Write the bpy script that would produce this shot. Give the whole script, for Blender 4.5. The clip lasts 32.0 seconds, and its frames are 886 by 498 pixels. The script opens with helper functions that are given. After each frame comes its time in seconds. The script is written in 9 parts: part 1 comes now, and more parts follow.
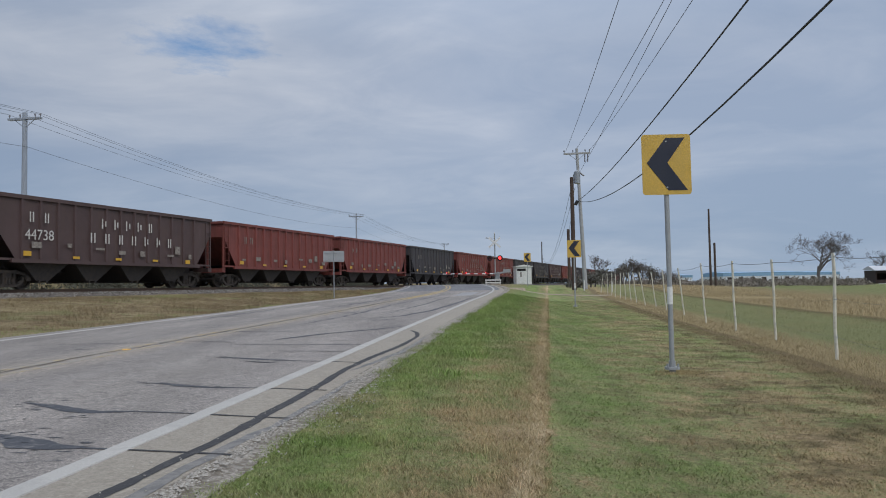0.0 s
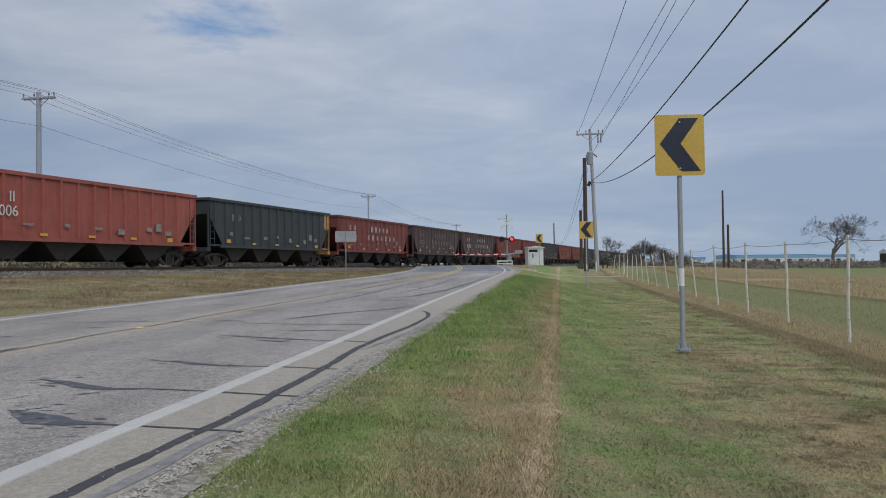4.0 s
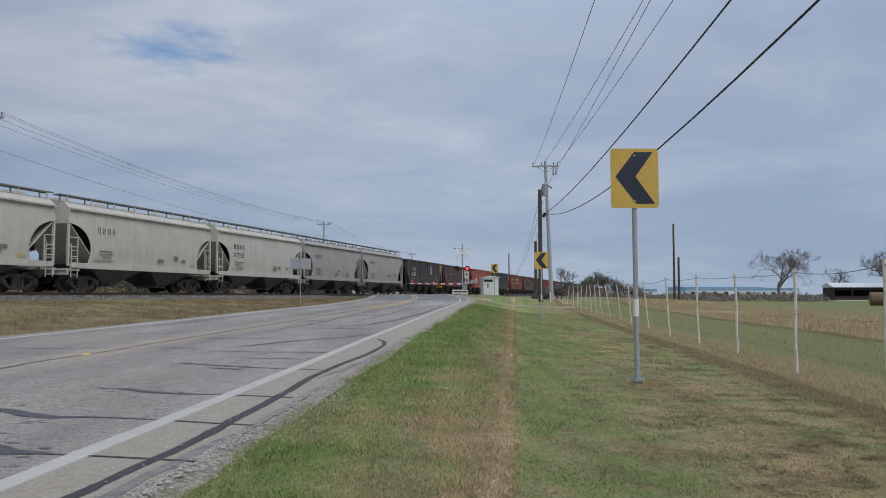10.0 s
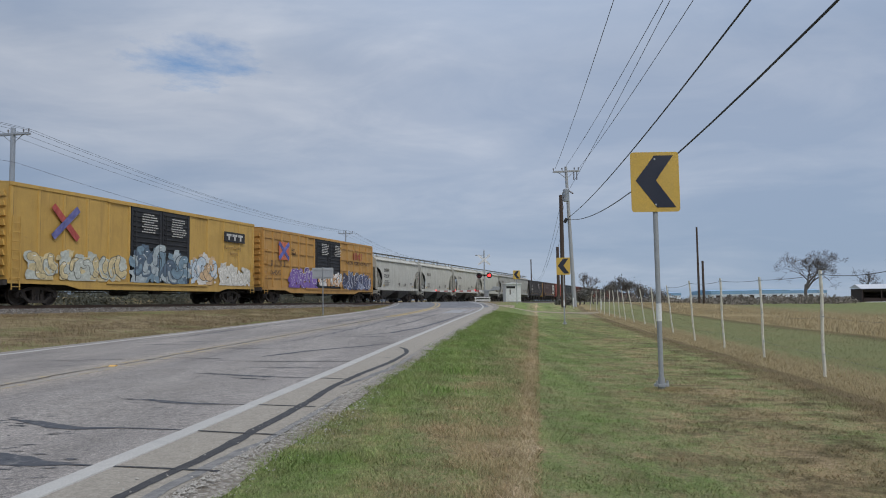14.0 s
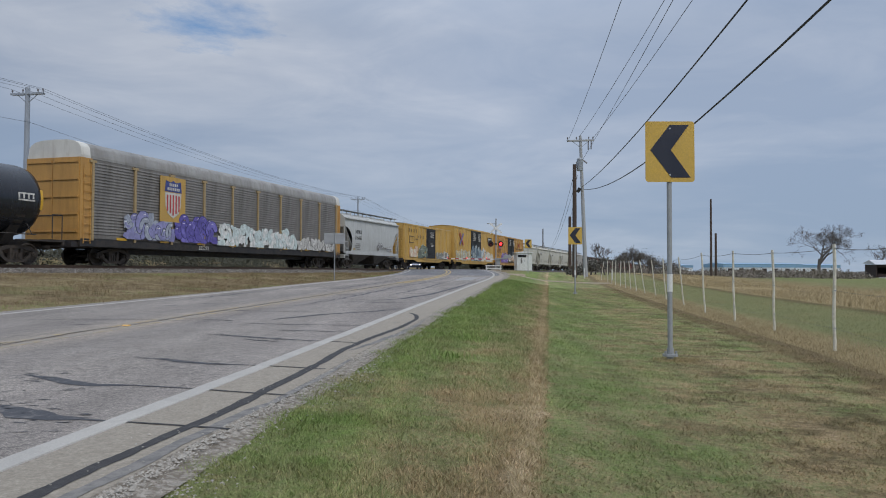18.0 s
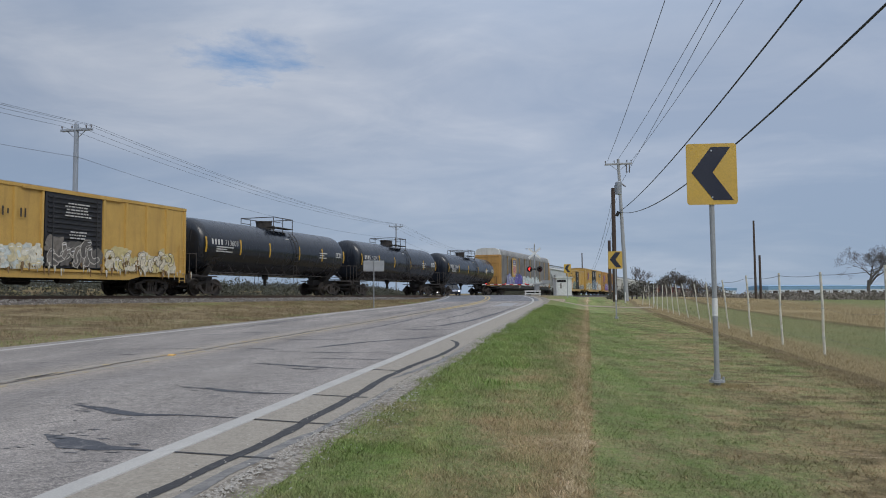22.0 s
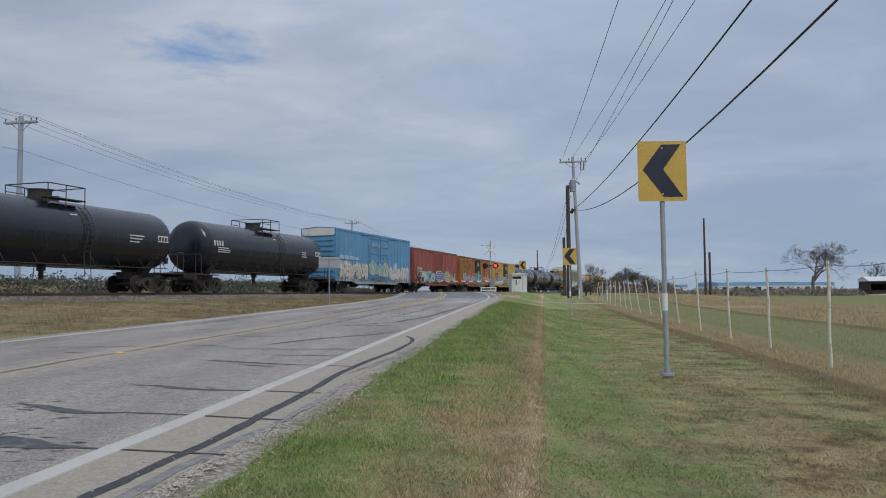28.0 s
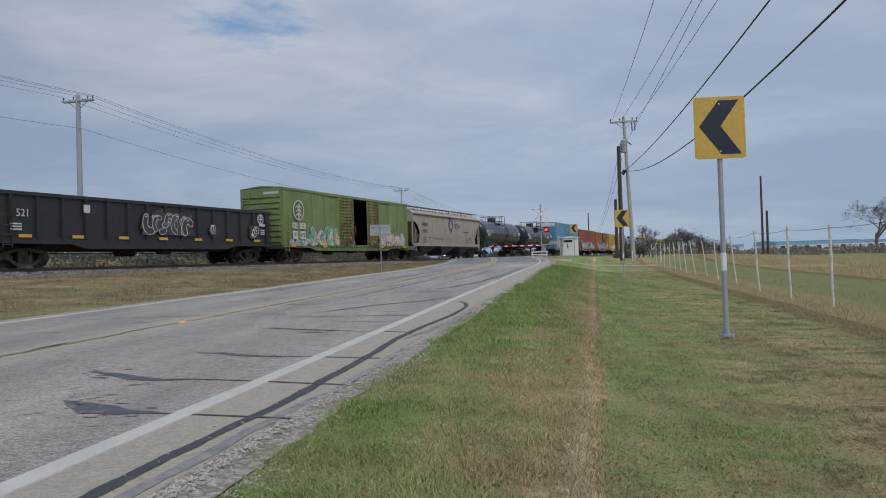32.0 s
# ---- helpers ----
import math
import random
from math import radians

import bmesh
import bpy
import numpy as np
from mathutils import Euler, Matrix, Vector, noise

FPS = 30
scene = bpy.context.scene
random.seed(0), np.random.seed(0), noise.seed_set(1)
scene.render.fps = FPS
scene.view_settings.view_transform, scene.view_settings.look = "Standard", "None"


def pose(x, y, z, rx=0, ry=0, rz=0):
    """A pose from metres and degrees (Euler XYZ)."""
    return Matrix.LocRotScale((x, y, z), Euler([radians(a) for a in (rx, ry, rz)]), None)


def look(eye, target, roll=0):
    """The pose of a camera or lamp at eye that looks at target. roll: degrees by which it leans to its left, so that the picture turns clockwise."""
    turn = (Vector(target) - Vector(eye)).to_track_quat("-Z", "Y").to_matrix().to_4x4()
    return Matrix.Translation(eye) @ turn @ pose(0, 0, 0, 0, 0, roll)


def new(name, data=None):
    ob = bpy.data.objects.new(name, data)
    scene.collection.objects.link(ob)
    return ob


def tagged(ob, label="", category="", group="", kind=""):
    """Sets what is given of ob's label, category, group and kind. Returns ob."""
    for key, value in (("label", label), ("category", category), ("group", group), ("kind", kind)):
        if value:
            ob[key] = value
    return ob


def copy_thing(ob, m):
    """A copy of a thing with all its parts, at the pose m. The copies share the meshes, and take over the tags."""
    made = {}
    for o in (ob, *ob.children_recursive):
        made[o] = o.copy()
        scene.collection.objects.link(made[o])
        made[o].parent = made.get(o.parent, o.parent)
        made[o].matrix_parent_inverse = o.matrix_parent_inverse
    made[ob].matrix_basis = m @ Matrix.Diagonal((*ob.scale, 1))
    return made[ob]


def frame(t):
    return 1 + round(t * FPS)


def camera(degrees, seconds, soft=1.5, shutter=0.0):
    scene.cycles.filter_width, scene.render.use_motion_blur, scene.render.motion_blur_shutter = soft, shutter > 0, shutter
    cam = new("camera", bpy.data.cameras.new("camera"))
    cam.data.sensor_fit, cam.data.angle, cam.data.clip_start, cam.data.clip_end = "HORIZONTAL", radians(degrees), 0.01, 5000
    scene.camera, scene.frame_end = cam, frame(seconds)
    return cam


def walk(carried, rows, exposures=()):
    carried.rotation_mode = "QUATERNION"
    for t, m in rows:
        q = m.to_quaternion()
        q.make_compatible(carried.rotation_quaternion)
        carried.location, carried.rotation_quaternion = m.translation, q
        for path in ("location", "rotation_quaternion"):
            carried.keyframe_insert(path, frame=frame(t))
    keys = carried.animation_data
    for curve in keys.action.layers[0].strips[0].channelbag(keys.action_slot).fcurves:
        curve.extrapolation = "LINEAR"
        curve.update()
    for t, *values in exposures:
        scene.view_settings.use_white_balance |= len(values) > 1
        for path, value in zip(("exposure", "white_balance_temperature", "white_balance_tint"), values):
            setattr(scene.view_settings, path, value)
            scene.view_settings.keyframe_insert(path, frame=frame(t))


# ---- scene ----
cam = camera(60.0, 32.0, soft=1.0)
PATH = [
    (0.0, pose(-0.0143, 0.0, 1.1701, 92.760, 0.953, 0.705)),
    (0.1, pose(-0.0152, 0.0, 1.1715, 93.263, 0.865, 0.649)),
    (0.2, pose(-0.0162, 0.0, 1.1729, 92.546, 0.772, 0.646)),
    (0.3, pose(-0.0171, 0.0, 1.1744, 91.965, 0.759, 0.668)),
    (0.4, pose(-0.0181, 0.0, 1.1758, 90.982, 0.652, 0.678)),
    (0.5, pose(-0.0191, 0.0, 1.1772, 90.131, 0.637, 0.748)),
    (1.0, pose(-0.0212, 0.0, 1.1758, 89.862, 0.412, 0.682)),
    (1.5, pose(-0.0182, 0.0, 1.1753, 90.196, 0.357, 0.756)),
    (2.0, pose(-0.0212, 0.0, 1.1734, 90.587, 0.188, 0.840)),
    (2.5, pose(-0.0126, 0.0, 1.1691, 90.934, 0.179, 1.158)),
    (4.5, pose(-0.0032, 0.0, 1.1647, 91.337, 0.754, 1.567)),
    (5.0, pose(-0.0073, 0.0, 1.1620, 91.239, 0.870, 1.402)),
    (5.2, pose(-0.0058, 0.0, 1.1618, 91.083, 0.848, 1.014)),
    (5.3, pose(-0.0050, 0.0, 1.1617, 91.064, 0.886, 0.703)),
    (5.5, pose(-0.0035, 0.0, 1.1614, 90.977, 0.904, 0.195)),
    (5.7, pose(-0.0068, 0.0, 1.1628, 90.822, 0.842, 0.048)),
    (6.0, pose(-0.0118, 0.0, 1.1648, 90.682, 0.814, -0.111)),
    (6.5, pose(-0.0233, 0.0, 1.1521, 90.505, 0.309, -0.532)),
    (7.0, pose(-0.0295, 0.0, 1.1532, 91.137, 0.129, -0.694)),
    (7.5, pose(-0.0323, 0.0, 1.1559, 92.329, 0.143, -1.070)),
    (8.0, pose(-0.0258, 0.0, 1.1550, 93.132, 0.025, -1.995)),
    (8.2, pose(-0.0252, 0.0, 1.1538, 93.474, 0.176, -2.786)),
    (8.5, pose(-0.0244, 0.0, 1.1521, 93.722, 0.231, -3.349)),
    (9.0, pose(-0.0237, 0.0, 1.1552, 93.865, 0.267, -3.409)),
    (9.5, pose(-0.0268, 0.0, 1.1546, 93.742, 0.197, -2.961)),
    (10.0, pose(-0.0380, 0.0, 1.1571, 93.481, 0.025, -1.774)),
    (10.5, pose(-0.0370, 0.0, 1.1533, 93.483, -0.211, -1.032)),
    (11.0, pose(-0.0346, 0.0, 1.1534, 93.726, -0.430, -0.467)),
    (11.5, pose(-0.0347, 0.0, 1.1544, 93.869, -0.515, -0.103)),
    (12.0, pose(-0.0342, 0.0, 1.1536, 93.818, -0.465, -0.026)),
    (12.5, pose(-0.0307, 0.0, 1.1585, 93.832, -0.224, -0.062)),
    (13.0, pose(-0.0323, 0.0, 1.1600, 93.946, -0.005, -0.054)),
    (13.5, pose(-0.0234, 0.0, 1.1559, 94.057, 0.295, -0.023)),
    (15.5, pose(-0.0155, 0.0, 1.1613, 93.942, 2.143, -0.443)),
    (16.0, pose(-0.0162, 0.0, 1.1562, 93.671, 1.813, -0.452)),
    (16.1, pose(-0.0148, 0.0, 1.1548, 93.157, 1.557, -0.484)),
    (16.2, pose(-0.0134, 0.0, 1.1534, 92.505, 1.270, -0.185)),
    (16.3, pose(-0.0120, 0.0, 1.1519, 91.944, 1.042, 0.281)),
    (16.4, pose(-0.0106, 0.0, 1.1505, 91.474, 0.745, 0.710)),
    (16.5, pose(-0.0092, 0.0, 1.1491, 91.549, 0.466, 0.800)),
    (17.0, pose(-0.0169, 0.0, 1.1423, 91.650, -0.262, 0.737)),
    (17.5, pose(-0.0163, 0.0, 1.1436, 91.541, -0.210, 0.730)),
    (18.0, pose(-0.0141, 0.0, 1.1418, 91.630, -0.279, 0.730)),
    (18.5, pose(-0.0224, 0.0, 1.1506, 92.127, -0.115, 1.122)),
    (19.0, pose(-0.0238, 0.0, 1.1529, 92.506, 0.031, 1.854)),
    (19.5, pose(-0.0207, 0.0, 1.1497, 92.802, 0.167, 2.240)),
    (20.0, pose(-0.0223, 0.0, 1.1484, 92.913, 0.218, 2.658)),
    (20.5, pose(-0.0210, 0.0, 1.1454, 92.965, 0.178, 3.018)),
    (21.0, pose(-0.0323, 0.0, 1.1494, 92.999, 0.207, 3.218)),
    (21.5, pose(-0.0323, 0.0, 1.1526, 93.159, 0.316, 3.383)),
    (22.0, pose(-0.0361, 0.0, 1.1516, 93.581, 0.395, 3.611)),
    (22.5, pose(-0.0304, 0.0, 1.1507, 93.814, 0.504, 3.844)),
    (23.0, pose(-0.0342, 0.0, 1.1527, 93.881, 0.622, 3.966)),
    (23.5, pose(-0.0324, 0.0, 1.1533, 93.898, 0.608, 4.085)),
    (24.0, pose(-0.0307, 0.0, 1.1481, 93.905, 0.524, 4.147)),
    (24.5, pose(-0.0323, 0.0, 1.1430, 93.831, 0.387, 4.028)),
    (25.0, pose(-0.0286, 0.0, 1.1427, 93.261, 0.201, 3.884)),
    (25.5, pose(-0.0197, 0.0, 1.1481, 93.039, 0.188, 3.607)),
    (26.0, pose(-0.0171, 0.0, 1.1384, 93.108, 0.133, 3.091)),
    (26.2, pose(-0.0157, 0.0, 1.1373, 93.241, 0.213, 2.539)),
    (26.4, pose(-0.0143, 0.0, 1.1362, 93.349, 0.299, 1.149)),
    (26.5, pose(-0.0136, 0.0, 1.1356, 93.374, 0.350, 0.473)),
    (28.5, pose(-0.0183, 0.0, 1.1329, 93.257, 0.540, 0.355)),
    (29.0, pose(0.0030, 0.0, 1.1487, 93.033, 0.504, 0.367)),
    (29.5, pose(-0.0209, 0.0, 1.1493, 92.973, 0.628, 0.760)),
    (30.0, pose(-0.0236, 0.0, 1.1555, 92.863, 1.238, 2.082)),
    (30.2, pose(-0.0214, 0.0, 1.1564, 92.284, 2.520, 3.075)),
    (30.5, pose(-0.0182, 0.0, 1.1577, 91.508, 4.647, 3.242)),
    (30.7, pose(-0.0252, 0.0, 1.1492, 91.655, 3.493, 3.346)),
    (31.0, pose(-0.0358, 0.0, 1.1363, 91.427, 2.125, 3.243)),
    (31.5, pose(-0.0506, 0.0, 1.1187, 91.139, 1.712, 3.872)),
    (32.0, pose(-0.0575, 0.0, 1.1250, 90.850, 1.751, 4.118)),
]
walk(cam, PATH)

# ---- world and sun ----
world = bpy.data.worlds.new("sky")
scene.world = world
world.use_nodes = True


def ramp(tree, stops, fac=None):
    n = tree.nodes.new("ShaderNodeValToRGB")
    e = n.color_ramp.elements
    while len(e) < len(stops):
        e.new(0.5)
    for k, (p, c) in zip(e, stops):
        k.position, k.color = p, (*c, 1) if len(c) == 3 else c
    if fac is not None:
        tree.links.new(fac, n.inputs[0])
    return n.outputs[0]


def mix(tree, fac, a, b, kind="MIX"):
    n = tree.nodes.new("ShaderNodeMix")
    n.data_type, n.blend_type = "RGBA", kind
    for slot, v in ((0, fac), (6, a), (7, b)):
        if hasattr(v, "is_linked"):
            tree.links.new(v, n.inputs[slot])
        else:
            n.inputs[slot].default_value = v if slot == 0 else (*v, 1)
    return n.outputs[2]


def maths(tree, op, a, b=0.0, clamp=False):
    n = tree.nodes.new("ShaderNodeMath")
    n.operation, n.use_clamp = op, clamp
    for slot, v in ((0, a), (1, b)):
        if hasattr(v, "is_linked"):
            tree.links.new(v, n.inputs[slot])
        else:
            n.inputs[slot].default_value = v
    return n.outputs[0]


def noise_at(tree, vec, scale, detail=4.0, rough=0.55, stretch=(1, 1, 1), turn=(0, 0, 0), warp=0.0, move=(0, 0, 0)):
    m = tree.nodes.new("ShaderNodeMapping")
    m.inputs["Scale"].default_value = stretch
    m.inputs["Rotation"].default_value = turn
    m.inputs["Location"].default_value = move
    tree.links.new(vec, m.inputs["Vector"])
    n = tree.nodes.new("ShaderNodeTexNoise")
    n.inputs["Scale"].default_value, n.inputs["Detail"].default_value = scale, detail
    n.inputs["Roughness"].default_value, n.inputs["Distortion"].default_value = rough, warp
    tree.links.new(m.outputs[0], n.inputs["Vector"])
    return n.outputs[0]


SUN_EL, SUN_AZ = 48.0, 150.0   # height; turn clockwise from the view ahead


def build_sky():
    t = world.node_tree
    bg = t.nodes["Background"]
    sky = t.nodes.new("ShaderNodeTexSky")
    sky.sky_type, sky.sun_disc = "NISHITA", False
    sky.sun_elevation, sky.sun_rotation = radians(SUN_EL), radians(SUN_AZ)
    sky.air_density, sky.dust_density = 1.2, 2.0
    blue = mix(t, 1.0, sky.outputs[0], (0.058, 0.082, 0.108), "MULTIPLY")
    co = t.nodes.new("ShaderNodeTexCoord")
    sep = t.nodes.new("ShaderNodeSeparateXYZ")
    t.links.new(co.outputs["Generated"], sep.inputs[0])
    # the clouds lie in a flat layer: project the direction onto it
    up = maths(t, "ADD", maths(t, "MAXIMUM", sep.outputs[2], 0.0), 0.16)
    flat = t.nodes.new("ShaderNodeCombineXYZ")
    t.links.new(maths(t, "DIVIDE", sep.outputs[0], up), flat.inputs[0])
    t.links.new(maths(t, "DIVIDE", sep.outputs[1], up), flat.inputs[1])
    big = noise_at(t, flat.outputs[0], 0.62, 6.0, 0.52, (1.0, 1.2, 1), (0, 0, 0.5), 0.6, (3.1, 7.4, 0))
    fine = noise_at(t, flat.outputs[0], 2.2, 7.0, 0.6, (0.9, 1.3, 1), (0, 0, 0.6), 0.7)
    thick = maths(t, "ADD", maths(t, "MULTIPLY", big, 0.76), maths(t, "MULTIPLY", fine, 0.24))
    cloud = ramp(t, [(0.38, (0.29, 0.365, 0.50)), (0.50, (0.37, 0.435, 0.555)), (0.64, (0.53, 0.575, 0.665))], thick)
    side = maths(t, "ADD", maths(t, "MULTIPLY", sep.outputs[0], 0.5), 0.5)
    cloud = mix(t, 1.0, cloud, ramp(t, [(0.2, (0.86, 0.87, 0.88)), (0.36, (0.93, 0.935, 0.94)), (0.52, (1.10, 1.09, 1.08)), (0.72, (1.07, 1.065, 1.06))], side), "MULTIPLY")
    low = ramp(t, [(0.0, (0.285, 0.378, 0.495)), (0.16, (0.285, 0.383, 0.53)), (0.5, (1, 1, 1))], sep.outputs[2])
    near = ramp(t, [(0.0, (1, 1, 1)), (0.09, (0.85, 0.85, 0.85)), (0.24, (0, 0, 0))], sep.outputs[2])
    cloud = mix(t, near, cloud, mix(t, 0.35, low, cloud))
    # an overcast sky is brightest overhead
    cloud = mix(t, 1.0, cloud, ramp(t, [(0.3, (1, 1, 1)), (1.0, (2.2, 2.15, 2.05))], sep.outputs[2]), "MULTIPLY")
    # one thin place through which the blue shows
    d = t.nodes.new("ShaderNodeVectorMath")
    d.operation = "DISTANCE"
    m = t.nodes.new("ShaderNodeMapping")
    m.inputs["Scale"].default_value = (1.0, 1.0, 2.6)
    t.links.new(co.outputs["Generated"], m.inputs["Vector"])
    t.links.new(m.outputs[0], d.inputs[0])
    d.inputs[1].default_value = (-0.308, 0.905, 0.292 * 2.6)
    gap = maths(t, "SUBTRACT", 1.0, maths(t, "DIVIDE", d.outputs["Value"], 0.15), True)
    wisps = noise_at(t, flat.outputs[0], 1.9, 8.0, 0.66, (1.0, 1.0, 1), (0, 0, 0.9), 0.25, (1.7, 0.2, 0))
    open_ = ramp(t, [(0.36, (0, 0, 0)), (0.84, (0.92, 0.92, 0.92))], maths(t, "ADD", maths(t, "MULTIPLY", gap, 0.85), maths(t, "MULTIPLY", maths(t, "SUBTRACT", wisps, 0.5), 2.3)))
    open_ = maths(t, "MULTIPLY", open_, maths(t, "MULTIPLY", gap, 4.0, True))
    t.links.new(mix(t, open_, cloud, blue), bg.inputs[0])
    bg.inputs[1].default_value = 1.0
    sun = new("sun", bpy.data.lights.new("sun", "SUN"))
    sun.data.energy, sun.data.angle, sun.data.color = 1.3, radians(25), (1.0, 0.95, 0.88)
    a, e = radians(SUN_AZ), radians(SUN_EL)
    way = Vector((math.sin(a) * math.cos(e), math.cos(a) * math.cos(e), math.sin(e)))
    sun.matrix_world = look(way * 50, (0, 0, 0))


build_sky()

# ---- materials ----


def material(name, colour, rough=0.7, metal=0.0, spots=0.25, scale=3.0, grain=40.0, bump=0.15, second=None, amount=0.5, emit=0.0, stretch=(1, 1, 1), low=0.42, high=0.62, spread=0.0):
    """A surface in its own colour, with stains of a second colour and fine grain, at the size of the thing."""
    m = bpy.data.materials.new(name)
    m.use_nodes = True
    t = m.node_tree
    b = t.nodes["Principled BSDF"]
    co = t.nodes.new("ShaderNodeTexCoord").outputs["Object"]
    c = Vector(colour)
    n1 = noise_at(t, co, scale, 5.0, 0.6, stretch, warp=0.3)
    n2 = noise_at(t, co, grain, 3.0)
    base = ramp(t, [(0.3, c * (1 - spots)), (0.7, c * (1 + spots * 0.6))], n1)
    base = mix(t, 1.0, base, ramp(t, [(0.25, (0.82, 0.82, 0.82)), (0.75, (1.12, 1.12, 1.12))], n2), "MULTIPLY")
    if second:
        n3 = noise_at(t, co, scale * 1.7, 6.0, 0.68, stretch, warp=0.5, move=(5, 2, 9))
        f = ramp(t, [(low, (0, 0, 0)), (high, (amount, amount, amount))], n3)
        base = mix(t, f, base, second)
    if spread:
        info = t.nodes.new("ShaderNodeObjectInfo")
        base = mix(t, 1.0, base, ramp(t, [(0, (1 - spread,) * 3), (1, (1 + spread,) * 3)], info.outputs["Random"]), "MULTIPLY")
    t.links.new(base, b.inputs["Base Color"])
    r = ramp(t, [(0.3, (max(rough - 0.12, 0.05),) * 3), (0.7, (min(rough + 0.1, 1),) * 3)], n1)
    t.links.new(r, b.inputs["Roughness"])
    b.inputs["Metallic"].default_value = metal
    if bump:
        k = t.nodes.new("ShaderNodeBump")
        k.inputs["Strength"].default_value, k.inputs["Distance"].default_value = bump, 0.02
        t.links.new(n2, k.inputs["Height"])
        t.links.new(k.outputs[0], b.inputs["Normal"])
    if emit:
        b.inputs["Emission Color"].default_value = (*colour, 1)
        b.inputs["Emission Strength"].default_value = emit
    return m


def island_leaves(name, a, b, rough=0.8):
    m = bpy.data.materials.new(name)
    m.use_nodes = True
    t = m.node_tree
    s = t.nodes["Principled BSDF"]
    geo = t.nodes.new("ShaderNodeNewGeometry")
    t.links.new(ramp(t, [(0.0, a), (1.0, b)], geo.outputs["Random Per Island"]), s.inputs["Base Color"])
    s.inputs["Roughness"].default_value = rough
    s.inputs["Specular IOR Level"].default_value = 0.15
    return m


DARK_LEAF = island_leaves("dark_evergreen_leaves", (0.09, 0.09, 0.08), (0.20, 0.19, 0.165))
# brown brush, lightened so that its colour carries the distance haze
BRUSH_LEAF = island_leaves("brown_brush", (0.165, 0.145, 0.125), (0.27, 0.235, 0.20))
WEED_LEAF = island_leaves("tall_dry_weeds", (0.085, 0.090, 0.072), (0.112, 0.112, 0.088))


# ---- mesh code ----


class Geo:
    """A mesh in the making: corners, faces and the material of each face."""

    def __init__(self):
        self.v, self.f, self.m, self.k = [], [], [], 0

    def mat(self, k):
        self.k = k
        return self

    def add(self, vs, fs):
        n = len(self.v)
        self.v += [tuple(p) for p in vs]
        self.f += [tuple(i + n for i in q) for q in fs]
        self.m += [self.k] * len(fs)
        return self

    def box(self, x, y, z, sx, sy, sz, turn=None, bev=0.0):
        """A box by its middle and sizes; bev takes the long edges off."""
        hx, hy, hz = sx / 2, sy / 2, sz / 2
        if bev:
            c = min(bev, hx * 0.9, hy * 0.9)
            ring = [(hx - c, -hy), (hx, -hy + c), (hx, hy - c), (hx - c, hy), (-hx + c, hy), (-hx, hy - c), (-hx, -hy + c), (-hx + c, -hy)]
            ps = [Vector((a, b, -hz)) for a, b in ring] + [Vector((a, b, hz)) for a, b in ring]
            fs = [(i, (i + 1) % 8, 8 + (i + 1) % 8, 8 + i) for i in range(8)] + [tuple(range(7, -1, -1)), tuple(range(8, 16))]
        else:
            ps = [Vector((a * hx, b * hy, c * hz)) for c in (-1, 1) for a, b in ((-1, -1), (1, -1), (1, 1), (-1, 1))]
            fs = [(3, 2, 1, 0), (4, 5, 6, 7), (0, 1, 5, 4), (1, 2, 6, 5), (2, 3, 7, 6), (3, 0, 4, 7)]
        if turn is not None:
            r = turn.to_3x3() if hasattr(turn, "to_3x3") else turn
            ps = [r @ p for p in ps]
        return self.add([(p.x + x, p.y + y, p.z + z) for p in ps], fs)

    def rod(self, a, b, r, r2=None, n=8, caps=True):
        """A round bar from a to b."""
        a, b = Vector(a), Vector(b)
        r2 = r if r2 is None else r2
        w = (b - a).normalized()
        u = w.orthogonal().normalized()
        s = w.cross(u)
        ps = []
        for p, q in ((a, r), (b, r2)):
            ps += [p + (u * math.cos(k * math.tau / n) + s * math.sin(k * math.tau / n)) * q for k in range(n)]
        fs = [(k, (k + 1) % n, n + (k + 1) % n, n + k) for k in range(n)]
        if caps:
            fs += [tuple(range(n - 1, -1, -1)), tuple(range(n, 2 * n))]
        return self.add(ps, fs)

    def tube(self, pts, r, n=6):
        """A bent round bar through points."""
        pts = [Vector(p) for p in pts]
        for a, b in zip(pts, pts[1:]):
            self.rod(a, b, r, n=n)
        return self

    def bar(self, a, b, w, h):
        """A square bar from a to b."""
        a, b = Vector(a), Vector(b)
        d = b - a
        q = d.to_track_quat("X", "Z").to_matrix()
        c = (a + b) / 2
        return self.box(c.x, c.y, c.z, d.length, w, h, q)

    def slab(self, poly, axis, lo, hi):
        """A flat outline drawn out along an axis. poly holds the other two coordinates in order."""
        def at(p, d):
            q = list(p)
            q.insert(axis, d)
            return q
        n = len(poly)
        ps = [at(p, lo) for p in poly] + [at(p, hi) for p in poly]
        return self.add(ps, [(k, (k + 1) % n, n + (k + 1) % n, n + k) for k in range(n)] + [tuple(range(n - 1, -1, -1)), tuple(range(n, 2 * n))])

    def loft(self, rings, closed=True, caps=True):
        """Faces between rings with the same number of corners."""
        n = len(rings[0])
        ps = [p for r in rings for p in r]
        fs = []
        for i in range(len(rings) - 1):
            for k in range(n if closed else n - 1):
                j = (k + 1) % n
                fs.append((i * n + k, i * n + j, (i + 1) * n + j, (i + 1) * n + k))
        if caps:
            fs += [tuple(range(n - 1, -1, -1)), tuple((len(rings) - 1) * n + k for k in range(n))]
        return self.add(ps, fs)

